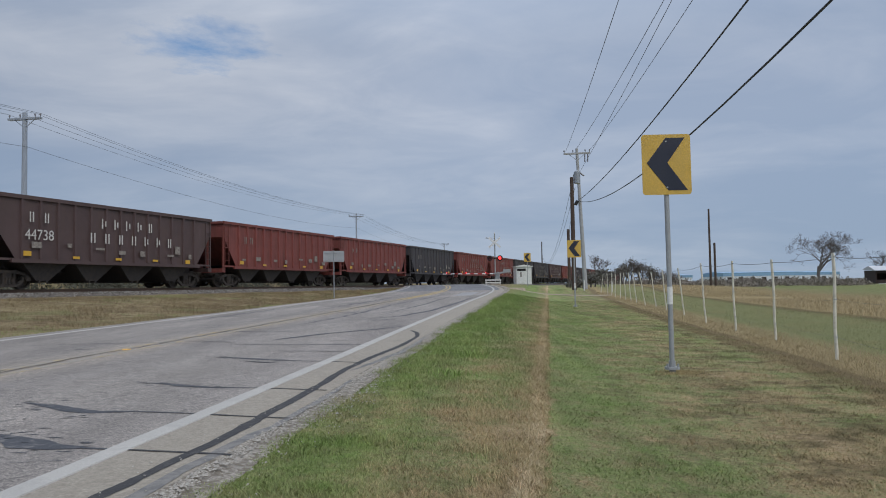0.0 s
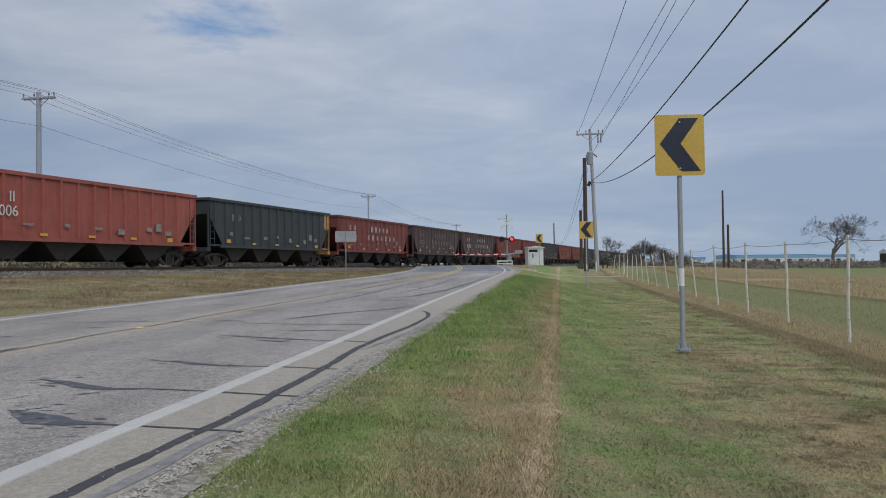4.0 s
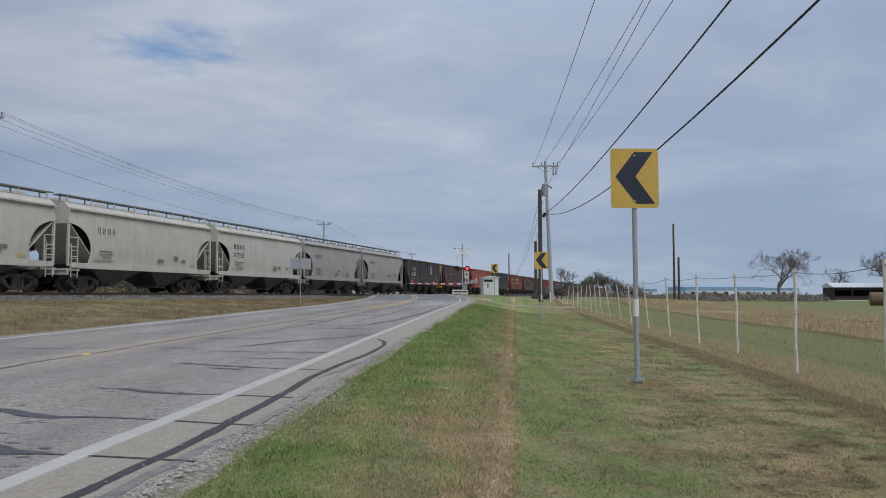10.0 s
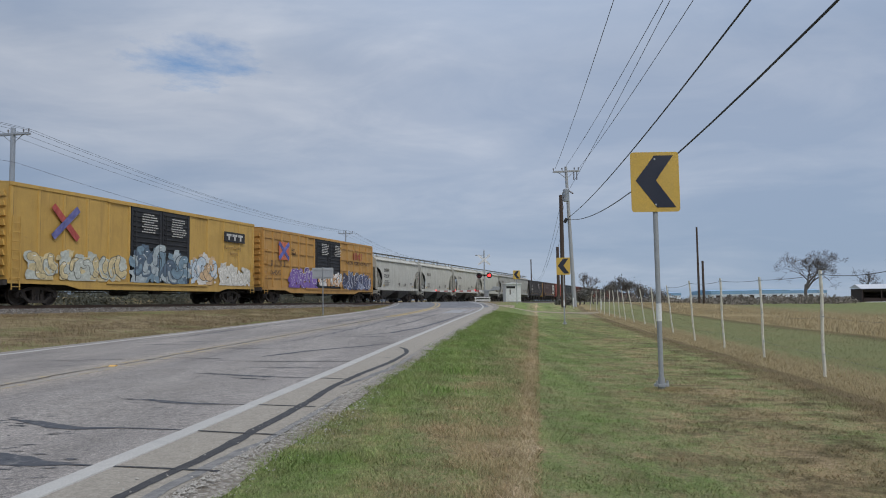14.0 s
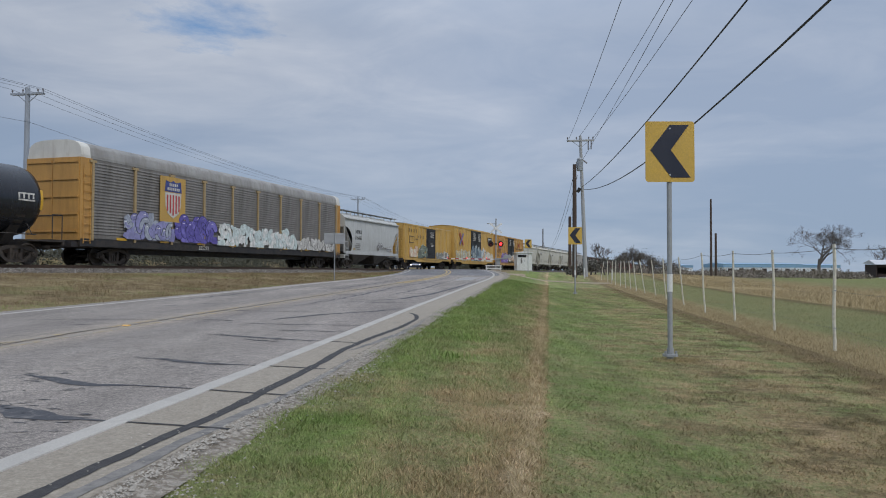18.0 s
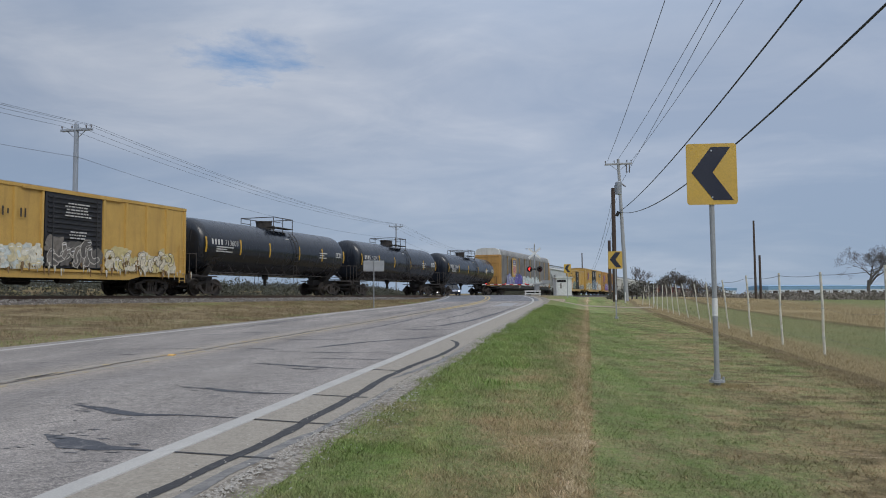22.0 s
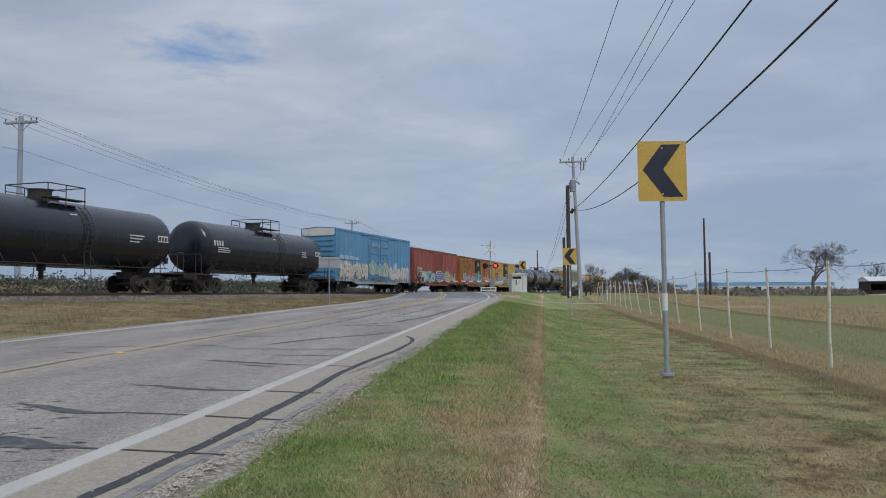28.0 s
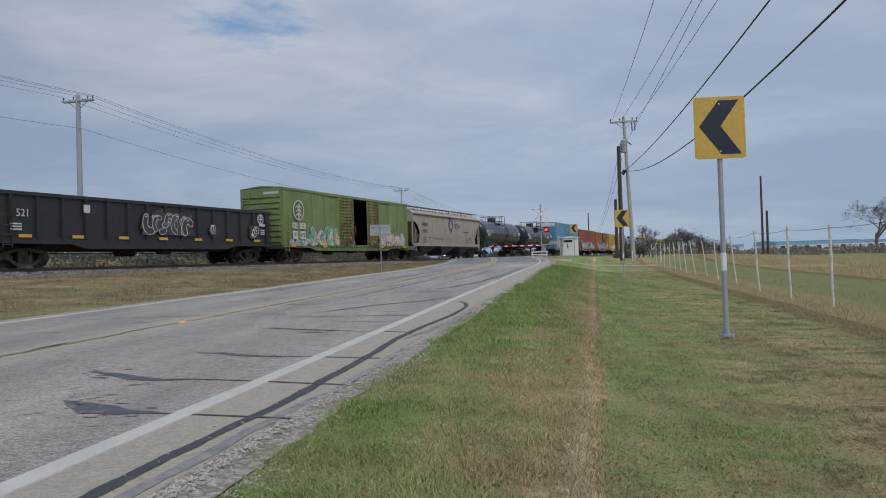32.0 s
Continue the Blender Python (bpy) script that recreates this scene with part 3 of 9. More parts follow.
def build_road():
    g = Geo()
    ss = list(np.arange(-60, 100, 0.5)) + list(np.arange(100, 260, 8.0))
    rows, spans = [], []
    for s in ss:
        r = 0.04 * noise.noise((s * 0.9, 1.5, 0)) + 0.02 * noise.noise((s * 4.0, 2.5, 0))
        row = []
        for d, dz in ((-LANE_L - 0.55, -0.3), (-LANE_L - 0.5, 0.0), (-2, 0.0), (0, 0.0), (2, 0.0), (LANE_R + 0.05, 0.0), (LANE_R + 0.70 + r, 0.0), (LANE_R + 0.80 + r, -0.06)):
            x, y = road_xy(s, d)
            row.append((x, y, road_z(s) + dz))
            spans.append(d)
        rows.append(row)
    g.loft(rows, closed=False, caps=False)
    road = solid("road", g, ASPHALT, "worn grey two-lane asphalt road", "road", kind="structure", smooth=True)
    road.data.attributes.new("across", "FLOAT", "POINT").data.foreach_set("value", spans)
    g = Geo()
    ribbon(g, 54, 110, 0.5, -LANE_L - 0.3, LANE_R + 0.4, 0.002, 0.12, 3)
    solid("pavement", g, ASPHALT_NEW, "darker newer asphalt at the crossing", "road", kind="structure")
    g = Geo()
    ribbon(g, -60, 78, 0.5, LANE_R - 0.065, LANE_R + 0.07, 0.0065, 0.008, 1)
    ribbon(g, -60, 78, 0.5, -LANE_L - 0.05, -LANE_L + 0.06, 0.0065, 0.008, 2)
    solid("edge_line", g, PAINT_W, "worn white edge lines painted on the road", "road marking", kind="structure")
    g = Geo()
    ribbon(g, -60, 36, 0.5, 0.05, 0.16, 0.0045, 0.02, 3)
    ribbon(g, -60, 36, 0.5, -0.24, -0.14, 0.0045, 0.02, 4)
    solid("centre_line", g, PAINT_Y, "double yellow centre line worn almost away", "road marking", kind="structure")
    g = Geo()
    ribbon(g, 36, 78, 0.5, 0.05, 0.17, 0.0055, 0.02, 3)
    ribbon(g, 36, 78, 0.5, -0.25, -0.13, 0.0055, 0.02, 4)
    solid("centre_line", g, PAINT_Y_FRESH, "faded double yellow centre line", "road marking", kind="structure")
    g = Geo()
    ribbon(g, 42, 49, 0.5, 1.75, 2.75, 0.006, 0.05, 5)
    ribbon(g, 42, 50.5, 0.5, 2.98, 3.12, 0.006, 0.02, 6)
    solid("pavement_marking", g, PAINT_OLD, "long worn white pavement marking before the crossing", "road marking", kind="structure")
    # gravel shoulder
    g = Geo()
    ss = list(np.arange(-10, 84, 0.4))
    rows = []
    for s in ss:
        w = 0.16 * noise.noise((s * 0.6, 8.5, 0)) + 0.12 * noise.noise((s * 2.3, 3.5, 0))
        w = w * 0.6 + 0.10 * smooth01((s - 14) / 12) + 1.0 * smooth01((s - 44) / 25)
        a, b, c = road_xy(s, LANE_R + 0.67 + 0.15 * w), road_xy(s, LANE_R + 0.80), road_xy(s, LANE_R + 0.88 + 0.5 * w)
        rows.append([(*a, road_z(s) + 0.003), (*b, road_z(s) - 0.016), (*c, land(*c) + 0.010)])
    g.loft(rows, closed=False, caps=False)
    solid("shoulder", g, GRAVEL, "crumbling pale gravel road shoulder", "gravel", kind="structure")
    # loose stones on the shoulder
    g = Geo()
    rnd = random.Random(5)
    for k in range(11000):
        s = 2.6 + 30 * rnd.random() ** 2.0
        d = LANE_R + 0.69 + abs(rnd.gauss(0, 0.16)) if rnd.random() < 0.97 else rnd.uniform(LANE_R + 0.3, LANE_R + 0.75)
        x, y = road_xy(s, d)
        r = rnd.uniform(0.003, 0.010) * (1.7 if rnd.random() < 0.1 else 1)
        z = (max(land(x, y), road_z(s) - 0.016 - 1.0 * (d - LANE_R - 0.80)) if d > LANE_R + 0.80 else road_z(s) - 0.004) + r * 0.5
        ps = [(x + r * rnd.uniform(0.6, 1.2) * c, y + r * rnd.uniform(0.6, 1.2) * e, z + r * 0.7 * h) for c, e, h in ((1, 0, 0), (0, 1, 0), (-1, 0, 0), (0, -1, 0), (0.2, 0.1, 1))]
        g.add(ps, [(0, 1, 4), (1, 2, 4), (2, 3, 4), (3, 0, 4)])
    solid("loose_stones", g, STONE, "pale loose stones along the road edge", "stones", kind="stuff")


def crack(g, pts, wig=0.02, seed=0.0, lift=0.003):
    """A tar-filled crack through places along and across the road, each with its width."""
    pts = [Vector(p) for p in pts]
    mid = []
    for a, b in zip(pts, pts[1:]):
        n = max(3, int((b - a).length / 0.05))
        mid += [a.lerp(b, k / n) for k in range(n)]
    mid.append(pts[-1])
    ps = []
    for i, p in enumerate(mid):
        w = mid[min(i + 2, len(mid) - 1)] - mid[max(i - 2, 0)]
        w = Vector((-w.y, w.x)).normalized()
        j = wig * noise.noise((p.x * 1.7, p.y * 1.7, seed)) + wig * 0.3 * noise.noise((p.x * 7, p.y * 7, seed))
        for e in (-1, 1):
            h = p.z * (1.0 + 0.30 * noise.noise((p.x * 4, p.y * 4, seed + 3 * e)) + 0.22 * noise.noise((p.x * 15, p.y * 15, seed + 6 * e)))
            q = Vector((p.x, p.y)) + w * (j + e * h / 2)
            x, y = road_xy(q.x, q.y)
            ps.append((x, y, road_z(q.x) + lift))
    g.add(ps, [(2 * i, 2 * i + 1, 2 * i + 3, 2 * i + 2) for i in range(len(mid) - 1)])


def build_cracks():
    rnd = random.Random(11)

    def tar(pts, wig, seed, mat=None, lift=0.003):
        g = Geo()
        crack(g, pts, wig, seed, lift)
        solid("tar_crack", g, mat or TAR, "black tar-sealed crack in the road" if mat is None else "worn grey tar smear in the road", "crack", "cracks in the road", "structure")

    def flecks(s, d, n, seed):
        """Crumbs of tar where a smear breaks up."""
        g = Geo()
        r = random.Random(seed)
        for k in range(n):
            a, b, w = s + r.gauss(0, 0.13), d - abs(r.gauss(0, 0.28)), r.uniform(0.012, 0.03)
            ln = r.uniform(0.03, 0.14)
            crack(g, [(a, b, 0.002), (a + r.uniform(-0.02, 0.02), b + ln / 2, w), (a, b + ln, 0.002)], 0.01, seed + k)
        tagged(solid("tar_flecks", g, TAR_WORN, "flecks of tar on the worn road", "crack", "", "stuff"), kind="stuff")
    # along the edge of the lane
    tar([(1.0, 3.93, 0.08), (3.0, 3.94, 0.085), (4.4, 3.975, 0.075), (5.0, 4.005, 0.08), (5.5, 4.015, 0.09), (6.1, 4.0, 0.09), (6.8, 4.0, 0.09), (7.6, 3.985, 0.085), (8.9, 3.93, 0.085), (10.2, 3.97, 0.09), (11.7, 4.07, 0.09), (12.7, 4.09, 0.085), (13.6, 4.08, 0.07), (14.3, 4.0, 0.08), (14.75, 3.9, 0.075), (15.2, 3.74, 0.04)], 0.012, 1)
    tar([(1.0, 4.10, 0.07), (3.2, 4.10, 0.08), (4.1, 4.12, 0.085), (4.6, 4.14, 0.075), (5.1, 4.15, 0.09), (5.6, 4.21, 0.06), (6.7, 4.24, 0.06), (8.0, 4.2, 0.03)], 0.02, 2, TAR_FAINT)
    tar([(8.8, 4.02, 0.02), (9.6, 4.12, 0.09), (11.0, 4.24, 0.10), (12.4, 4.26, 0.06), (13.5, 4.24, 0.01)], 0.03, 9, TAR_FAINT)
    # across the lane: a worn smear that thins to a sealed line at the road's edge
    for k, (pts, w) in enumerate([([(5.30, 2.40), (5.15, 2.62), (5.0, 2.86), (4.91, 3.06), (4.895, 3.28), (4.85, 3.60), (4.74, 4.25)], 0.21),
                                  ([(6.62, 1.72), (6.44, 2.05), (6.27, 2.34), (6.16, 2.62), (6.18, 2.95), (6.08, 3.47), (5.89, 4.22)], 0.14),
                                  ([(7.88, 2.07), (7.80, 2.37), (7.62, 2.64), (7.50, 2.98), (7.48, 3.25), (7.44, 3.55), (7.30, 4.14)], 0.10),
                                  ([(10.45, 1.73), (10.30, 2.10), (10.12, 2.50), (9.95, 2.85), (9.83, 3.2), (9.78, 3.5), (9.6, 3.95)], 0.10)]):
        width = [0.012, 0.75 * w, 1.1 * w, 0.8 * w, 0.035, 0.026, 0.03]
        tar([(a, b, e) for (a, b), e in zip(pts[:5], width)], 0.03, 3 + k, TAR_WORN)
        tar([(a, b, e) for (a, b), e in zip(pts[3:], (0.03, 0.032, 0.026, 0.03))], 0.012, 13 + k, TAR_WORN, 0.0036)
        tar([(a, b, 0.026) for a, b in (pts[5], pts[6])], 0.012, 17 + k, None, 0.0042)
        flecks(pts[1][0] + 0.06, pts[1][1] + 0.05, 16, 40 + k)
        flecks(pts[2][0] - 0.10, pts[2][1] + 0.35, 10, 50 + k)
    for k, pts in enumerate([[(9.86, 2.40, 0.008), (9.72, 2.7, 0.08), (9.60, 2.98, 0.008)], [(11.19, 2.15, 0.008), (11.16, 2.77, 0.06), (11.05, 3.45, 0.03)], [(12.42, 1.15, 0.01), (12.2, 2.28, 0.07), (12.14, 3.45, 0.04)],
                             [(13.1, 1.7, 0.02), (13.75, 1.9, 0.16), (14.5, 2.2, 0.12), (15.7, 3.0, 0.14), (16.7, 3.45, 0.02)], [(13.2, 0.05, 0.01), (12.8, 1.15, 0.06)], [(19.4, 1.4, 0.01), (19.0, 2.3, 0.16), (19.5, 2.7, 0.02)],
                             [(12.28, -2.6, 0.01), (12.7, -1.6, 0.05), (12.88, -0.3, 0.04), (12.6, 0.55, 0.02)], [(10.36, -1.6, 0.01), (10.33, -1.3, 0.04), (10.3, -1.05, 0.01)], [(11.65, -1.0, 0.01), (11.67, -0.82, 0.08), (11.68, -0.66, 0.01)],
                             [(5.62, 2.08, 0.006), (5.73, 2.14, 0.014), (5.87, 2.18, 0.006)], [(4.50, 3.06, 0.005), (4.53, 3.18, 0.012)], [(4.55, 3.24, 0.005), (4.58, 3.35, 0.012)], [(12.93, 2.72, 0.01), (12.96, 3.02, 0.05)], [(12.82, 3.80, 0.01), (12.72, 3.95, 0.04)]]):
        tar(pts, 0.02, 20 + k, TAR_WORN if k % 4 else None, 0.0032 + 0.0001 * k)
    for k in range(26):
        s = 15.5 + k * 1.35 + rnd.uniform(-0.4, 0.4)
        a = rnd.uniform(-3.3, 1.8)
        ln = rnd.uniform(0.9, 2.6)
        w = rnd.uniform(0.05, 0.14)
        tar([(s, a, 0.008), (s - 0.1, a + ln * 0.3, w), (s - 0.2, a + ln * 0.55, w * 0.6), (s + rnd.uniform(-0.5, 0.2), min(a + ln, 3.4), 0.012)], 0.05, 40 + k, TAR_WORN)
    for k in range(22):
        s = 3.6 + 10 * rnd.random()
        a = rnd.uniform(-1.5, 3.0)
        b = a + rnd.uniform(0.08, 0.3)
        tar([(s, a, 0.003), (s + rnd.uniform(-0.05, 0.05), (a + b) / 2, rnd.uniform(0.005, 0.014)), (s + rnd.uniform(-0.08, 0.08), b, 0.003)], 0.05, 100 + k, TAR_WORN)
    # white grit pressed into the tar
    g = Geo()
    for k in range(46):
        s = rnd.uniform(3.4, 9.5)
        d = 3.94 + 0.07 * smooth01((s - 4) / 1.5) - 0.08 * smooth01((s - 7) / 2) + rnd.gauss(0, 0.05) + (0.16 if rnd.random() < 0.35 else 0)
        x, y = road_xy(s, d)
        g.box(x, y, road_z(s) + 0.005, rnd.uniform(0.004, 0.010), rnd.uniform(0.004, 0.012), 0.004, Matrix.Rotation(rnd.uniform(0, 3), 3, "Z"))
    tagged(solid("tar_grit", g, STONE, "white grit stuck in the tar", "stones", "", "stuff"), kind="stuff")
    # along the middle, over the worn paint
    tar([(-3, -0.05, 0.03), (4, -0.05, 0.03), (9, -0.04, 0.03), (10.3, -0.12, 0.03), (12, -0.06, 0.028), (18, -0.05, 0.035), (26, -0.06, 0.045), (36, -0.04, 0.05), (50, -0.04, 0.05)], 0.05, 70, BROWN_CRACK, 0.006)
    tar([(8.3, -0.14, 0.01), (8.7, -0.13, 0.045), (9.05, -0.16, 0.015)], 0.01, 72, None, 0.0068)
    tar([(26.5, -0.1, 0.03), (30.4, -0.06, 0.12), (35, -0.02, 0.03)], 0.04, 73, None, 0.0068)
    tar([(19.6, 1.9, 0.02), (21, 2.6, 0.16), (24, 3.0, 0.16), (31, 3.2, 0.14), (38, 3.2, 0.06)], 0.03, 74, TAR_WORN)
    for k, (a, b, d) in enumerate([(17, 34, 0.85), (22, 44, 1.9), (30, 50, 0.9), (18, 34, -2.9), (26, 46, -1.1)]):
        tar([(a, d, 0.01), (a * 0.7 + b * 0.3, d + 0.12, 0.10), (a * 0.4 + b * 0.6, d + 0.03, 0.07), (b, d - 0.1, 0.02)], 0.12, 80 + k, TAR_WORN)
    stud = thing("road_stud", pose(*road_xy(11.54, -0.02), road_z(11.54) + 0.004, 0, 0, -5), "amber reflective road stud on the centre line", "road stud")
    g = Geo()
    g.loft([[(-0.05, -0.05, 0), (0.05, -0.05, 0), (0.05, 0.05, 0), (-0.05, 0.05, 0)], [(-0.045, -0.025, 0.018), (0.045, -0.025, 0.018), (0.045, 0.025, 0.018), (-0.045, 0.025, 0.018)]])
    part("stud_body", g, STUD_AMBER, stud)


BROWN_CRACK = material("brown_dirty_crack", (0.115, 0.092, 0.072), 0.9, 0, 0.25, 4, 90, 0.2, (0.05, 0.045, 0.042), 0.6)
STUD_AMBER = material("amber_stud", (0.72, 0.42, 0.12), 0.5, 0, 0.1, 20, 60, 0.0)
PAINT_OLD = material("old_white_road_paint", (0.36, 0.355, 0.35), 0.85, 0, 0.15, 1.0, 90, 0.2, (0.24, 0.235, 0.235), 0.8, low=0.42, high=0.6)
STONE = material("pale_stone", (0.40, 0.375, 0.335), 0.9, 0, 0.3, 30, 60, 0.3)
build_road()
build_cracks()


# ---- track ----
BALLAST = material("ballast", (0.165, 0.148, 0.135), 0.95, 0, 0.45, 9, 16, 1.0, (0.07, 0.058, 0.05), 0.9, low=0.38, high=0.58)
BALLAST_STONE = island_leaves("ballast_stone", (0.09, 0.08, 0.07), (0.30, 0.28, 0.255), 0.9)
TIE_WOOD = material("creosoted_wood", (0.085, 0.068, 0.055), 0.9, 0, 0.3, 4, 40, 0.4)
RAIL_STEEL = material("rusty_rail", (0.13, 0.085, 0.06), 0.55, 0.5, 0.25, 3, 50, 0.1)


def along(s, d, z):
    """A place on the track: s along, d to the right, z above the rails."""
    y = s * math.cos(TRACK_TURN)
    return (track_x(y) + d * math.cos(TRACK_TURN), y - d * math.sin(TRACK_TURN), RAIL + z)


def build_track():
    g = Geo()
    prof = [(-3.6, -0.75), (-2.9, -0.36), (-1.7, -0.19), (1.7, -0.19), (2.5, -0.32), (3.4, -0.62), (3.7, -0.9)]
    ss = [-600, -300, -100] + list(np.arange(-20, 140, 0.8)) + [160, 200, 300, 500, 900, 1500]
    rows = []
    for s in ss:
        rows.append([along(s, d, z + (0.07 * noise.noise((s * 1.3, d * 2.0, 0)) + 0.05 * noise.noise((s * 5.0, d * 6.0, 0)) if abs(d) > 1.6 else 0)) for d, z in prof])
    g.loft(rows, closed=False, caps=False)
    solid("track_bed", g, BALLAST, "grey crushed-stone ballast bed of the railway", "ballast", kind="structure")
    track = thing("railway_track", pose(0, 0, 0), "rusty steel rails on dark wooden ties", "railway track", kind="structure")
    for d in (-0.7525, 0.7525):
        g = Geo()
        sect = [(-0.07, -0.18), (0.07, -0.18), (0.07, -0.165), (0.012, -0.15), (0.012, -0.045), (0.036, -0.035), (0.036, 0.0), (-0.036, 0.0), (-0.036, -0.035), (-0.012, -0.045), (-0.012, -0.15), (-0.07, -0.165)]
        g.loft([[along(s, d + a, z) for a, z in sect] for s in (-600, 1500)])
        part("rail", g, RAIL_STEEL, track)
    g = Geo()
    turn = Matrix.Rotation(-TRACK_TURN, 3, "Z")
    rnd = random.Random(2)
    for k in range(420):
        s = -30 + k * 0.5
        x, y, z = along(s, rnd.uniform(-0.04, 0.04), -0.255)
        g.box(x, y, z, 2.6, 0.23, 0.17, turn)
    tagged(part("ties", g, TIE_WOOD, track), kind="stuff")

    # broken stones on the shoulder of the bed
    g = Geo()
    for k in range(9000):
        s = 6 + 62 * rnd.random() ** 1.3
        d = rnd.uniform(1.35, 3.6)
        z = np.interp(d, [1.3, 1.7, 2.5, 3.4, 3.7], [-0.19, -0.19, -0.32, -0.62, -0.9])
        x, y, z = along(s, d, float(z) + 0.015)
        r = rnd.uniform(0.03, 0.075)
        ps = [(x + r * rnd.uniform(0.5, 1.2) * c, y + r * rnd.uniform(0.5, 1.2) * e, z + r * rnd.uniform(0.5, 1.1) * h) for c, e, h in ((1, 0, 0), (0, 1, 0), (-1, 0, 0), (0, -1, 0), (0.2, 0.1, 1))]
        g.add(ps, [(0, 1, 4), (1, 2, 4), (2, 3, 4), (3, 0, 4)])
    solid("ballast_stones", g, BALLAST_STONE, "grey broken ballast stones beside the rails", "stones", kind="stuff")


build_track()


# ---- rolling stock: paint and shared pieces ----
def car_paint(name, colour, dirt=(0.10, 0.085, 0.07), amount=0.55, rough=0.6, low=0.45, high=0.7, fade=0.2):
    """Weathered paint: rain streaks that run down, dust and rust."""
    m = bpy.data.materials.new(name)
    m.use_nodes = True
    t = m.node_tree
    b = t.nodes["Principled BSDF"]
    co = t.nodes.new("ShaderNodeTexCoord").outputs["Object"]
    c = Vector(colour)
    streak = noise_at(t, co, 2.6, 6.0, 0.65, (1, 1, 0.13), warp=0.2)
    blotch = noise_at(t, co, 0.8, 5.0, 0.62, warp=0.5, move=(4, 1, 2))
    grain = noise_at(t, co, 35.0, 4.0, 0.6)
    base = ramp(t, [(0.3, c * (1 - fade)), (0.7, c * (1 + fade))], blotch)
    base = mix(t, ramp(t, [(low, (0, 0, 0)), (high, (amount,) * 3)], streak), base, dirt)
    chips = ramp(t, [(0.62, (0, 0, 0)), (0.72, (amount * 0.8,) * 3)], noise_at(t, co, 3.2, 8.0, 0.75, warp=0.3, move=(9, 9, 1)))
    base = mix(t, chips, base, Vector(dirt) * 0.7)
    base = mix(t, 1.0, base, ramp(t, [(0.25, (0.86,) * 3), (0.75, (1.1,) * 3)], grain), "MULTIPLY")
    t.links.new(base, b.inputs["Base Color"])
    t.links.new(ramp(t, [(0.3, (max(rough - 0.1, 0.1),) * 3), (0.7, (min(rough + 0.15, 1),) * 3)], streak), b.inputs["Roughness"])
    k = t.nodes.new("ShaderNodeBump")
    k.inputs["Strength"].default_value, k.inputs["Distance"].default_value = 0.12, 0.02
    t.links.new(blotch, k.inputs["Height"])
    t.links.new(k.outputs[0], b.inputs["Normal"])
    return m


DARK = car_paint("dark_hopper_paint", (0.044, 0.040, 0.044), (0.095, 0.072, 0.062), 0.6)
BROWN_DARK = car_paint("dark_brown_hopper_paint", (0.078, 0.048, 0.047), (0.098, 0.066, 0.056), 0.6)
GREENBLACK = car_paint("blackish_green_paint", (0.036, 0.044, 0.050), (0.07, 0.06, 0.05), 0.5)
RED = car_paint("oxide_red_paint", (0.185, 0.047, 0.038), (0.085, 0.040, 0.032), 0.55)
RED_BRIGHT = car_paint("faded_red_paint", (0.30, 0.078, 0.058), (0.15, 0.06, 0.045), 0.4)
PALE_GREY = car_paint("pale_grey_paint", (0.50, 0.485, 0.43), (0.30, 0.27, 0.21), 0.5, 0.6, 0.48, 0.75, 0.1)
GREY = car_paint("grey_hopper_paint", (0.35, 0.335, 0.31), (0.17, 0.15, 0.13), 0.5, 0.6, 0.46, 0.75, 0.1)
SILVER = car_paint("light_grey_paint", (0.47, 0.48, 0.47), (0.28, 0.27, 0.25), 0.45, 0.5, 0.5, 0.75, 0.08)
TAN = car_paint("dusty_tan_paint", (0.36, 0.315, 0.265), (0.22, 0.15, 0.11), 0.6, 0.7, 0.42, 0.7, 0.15)
YELLOW = car_paint("yellow_boxcar_paint", (0.53, 0.33, 0.085), (0.26, 0.16, 0.07), 0.5, 0.55, 0.5, 0.75, 0.1)
YELLOW_OLD = car_paint("orange_yellow_boxcar_paint", (0.48, 0.265, 0.075), (0.26, 0.14, 0.06), 0.5, 0.55, 0.48, 0.75, 0.1)
ORANGE = car_paint("rusty_orange_boxcar_paint", (0.37, 0.155, 0.042), (0.17, 0.07, 0.035), 0.6, 0.7, 0.4, 0.68, 0.15)
BLACK_DOOR = car_paint("black_door_paint", (0.020, 0.021, 0.026), (0.06, 0.055, 0.05), 0.4)
BLUE = car_paint("faded_blue_paint", (0.085, 0.26, 0.44), (0.24, 0.30, 0.33), 0.55, 0.6, 0.42, 0.75, 0.2)
GREEN = car_paint("faded_green_paint", (0.170, 0.228, 0.085), (0.12, 0.125, 0.06), 0.6, 0.65, 0.48, 0.74, 0.2)
TANK_BLACK = car_paint("glossy_black_tank_paint", (0.012, 0.015, 0.022), (0.026, 0.029, 0.036), 0.35, 0.2)
GOND_BLACK = car_paint("black_gondola_paint", (0.018, 0.019, 0.023), (0.05, 0.045, 0.04), 0.5, 0.5)
ROOF_GREY = car_paint("galvanised_roof", (0.36, 0.35, 0.34), (0.20, 0.16, 0.13), 0.6, 0.5)
ROOF_RUST = car_paint("rusty_roof", (0.16, 0.085, 0.055), (0.07, 0.045, 0.035), 0.6, 0.8)
LOUVRE = car_paint("galvanised_louvre", (0.17, 0.16, 0.15), (0.10, 0.09, 0.08), 0.6, 0.55)
UNDER = material("grimy_steel", (0.042, 0.038, 0.037), 0.8, 0.1, 0.35, 5, 40, 0.3, (0.075, 0.058, 0.045), 0.6)
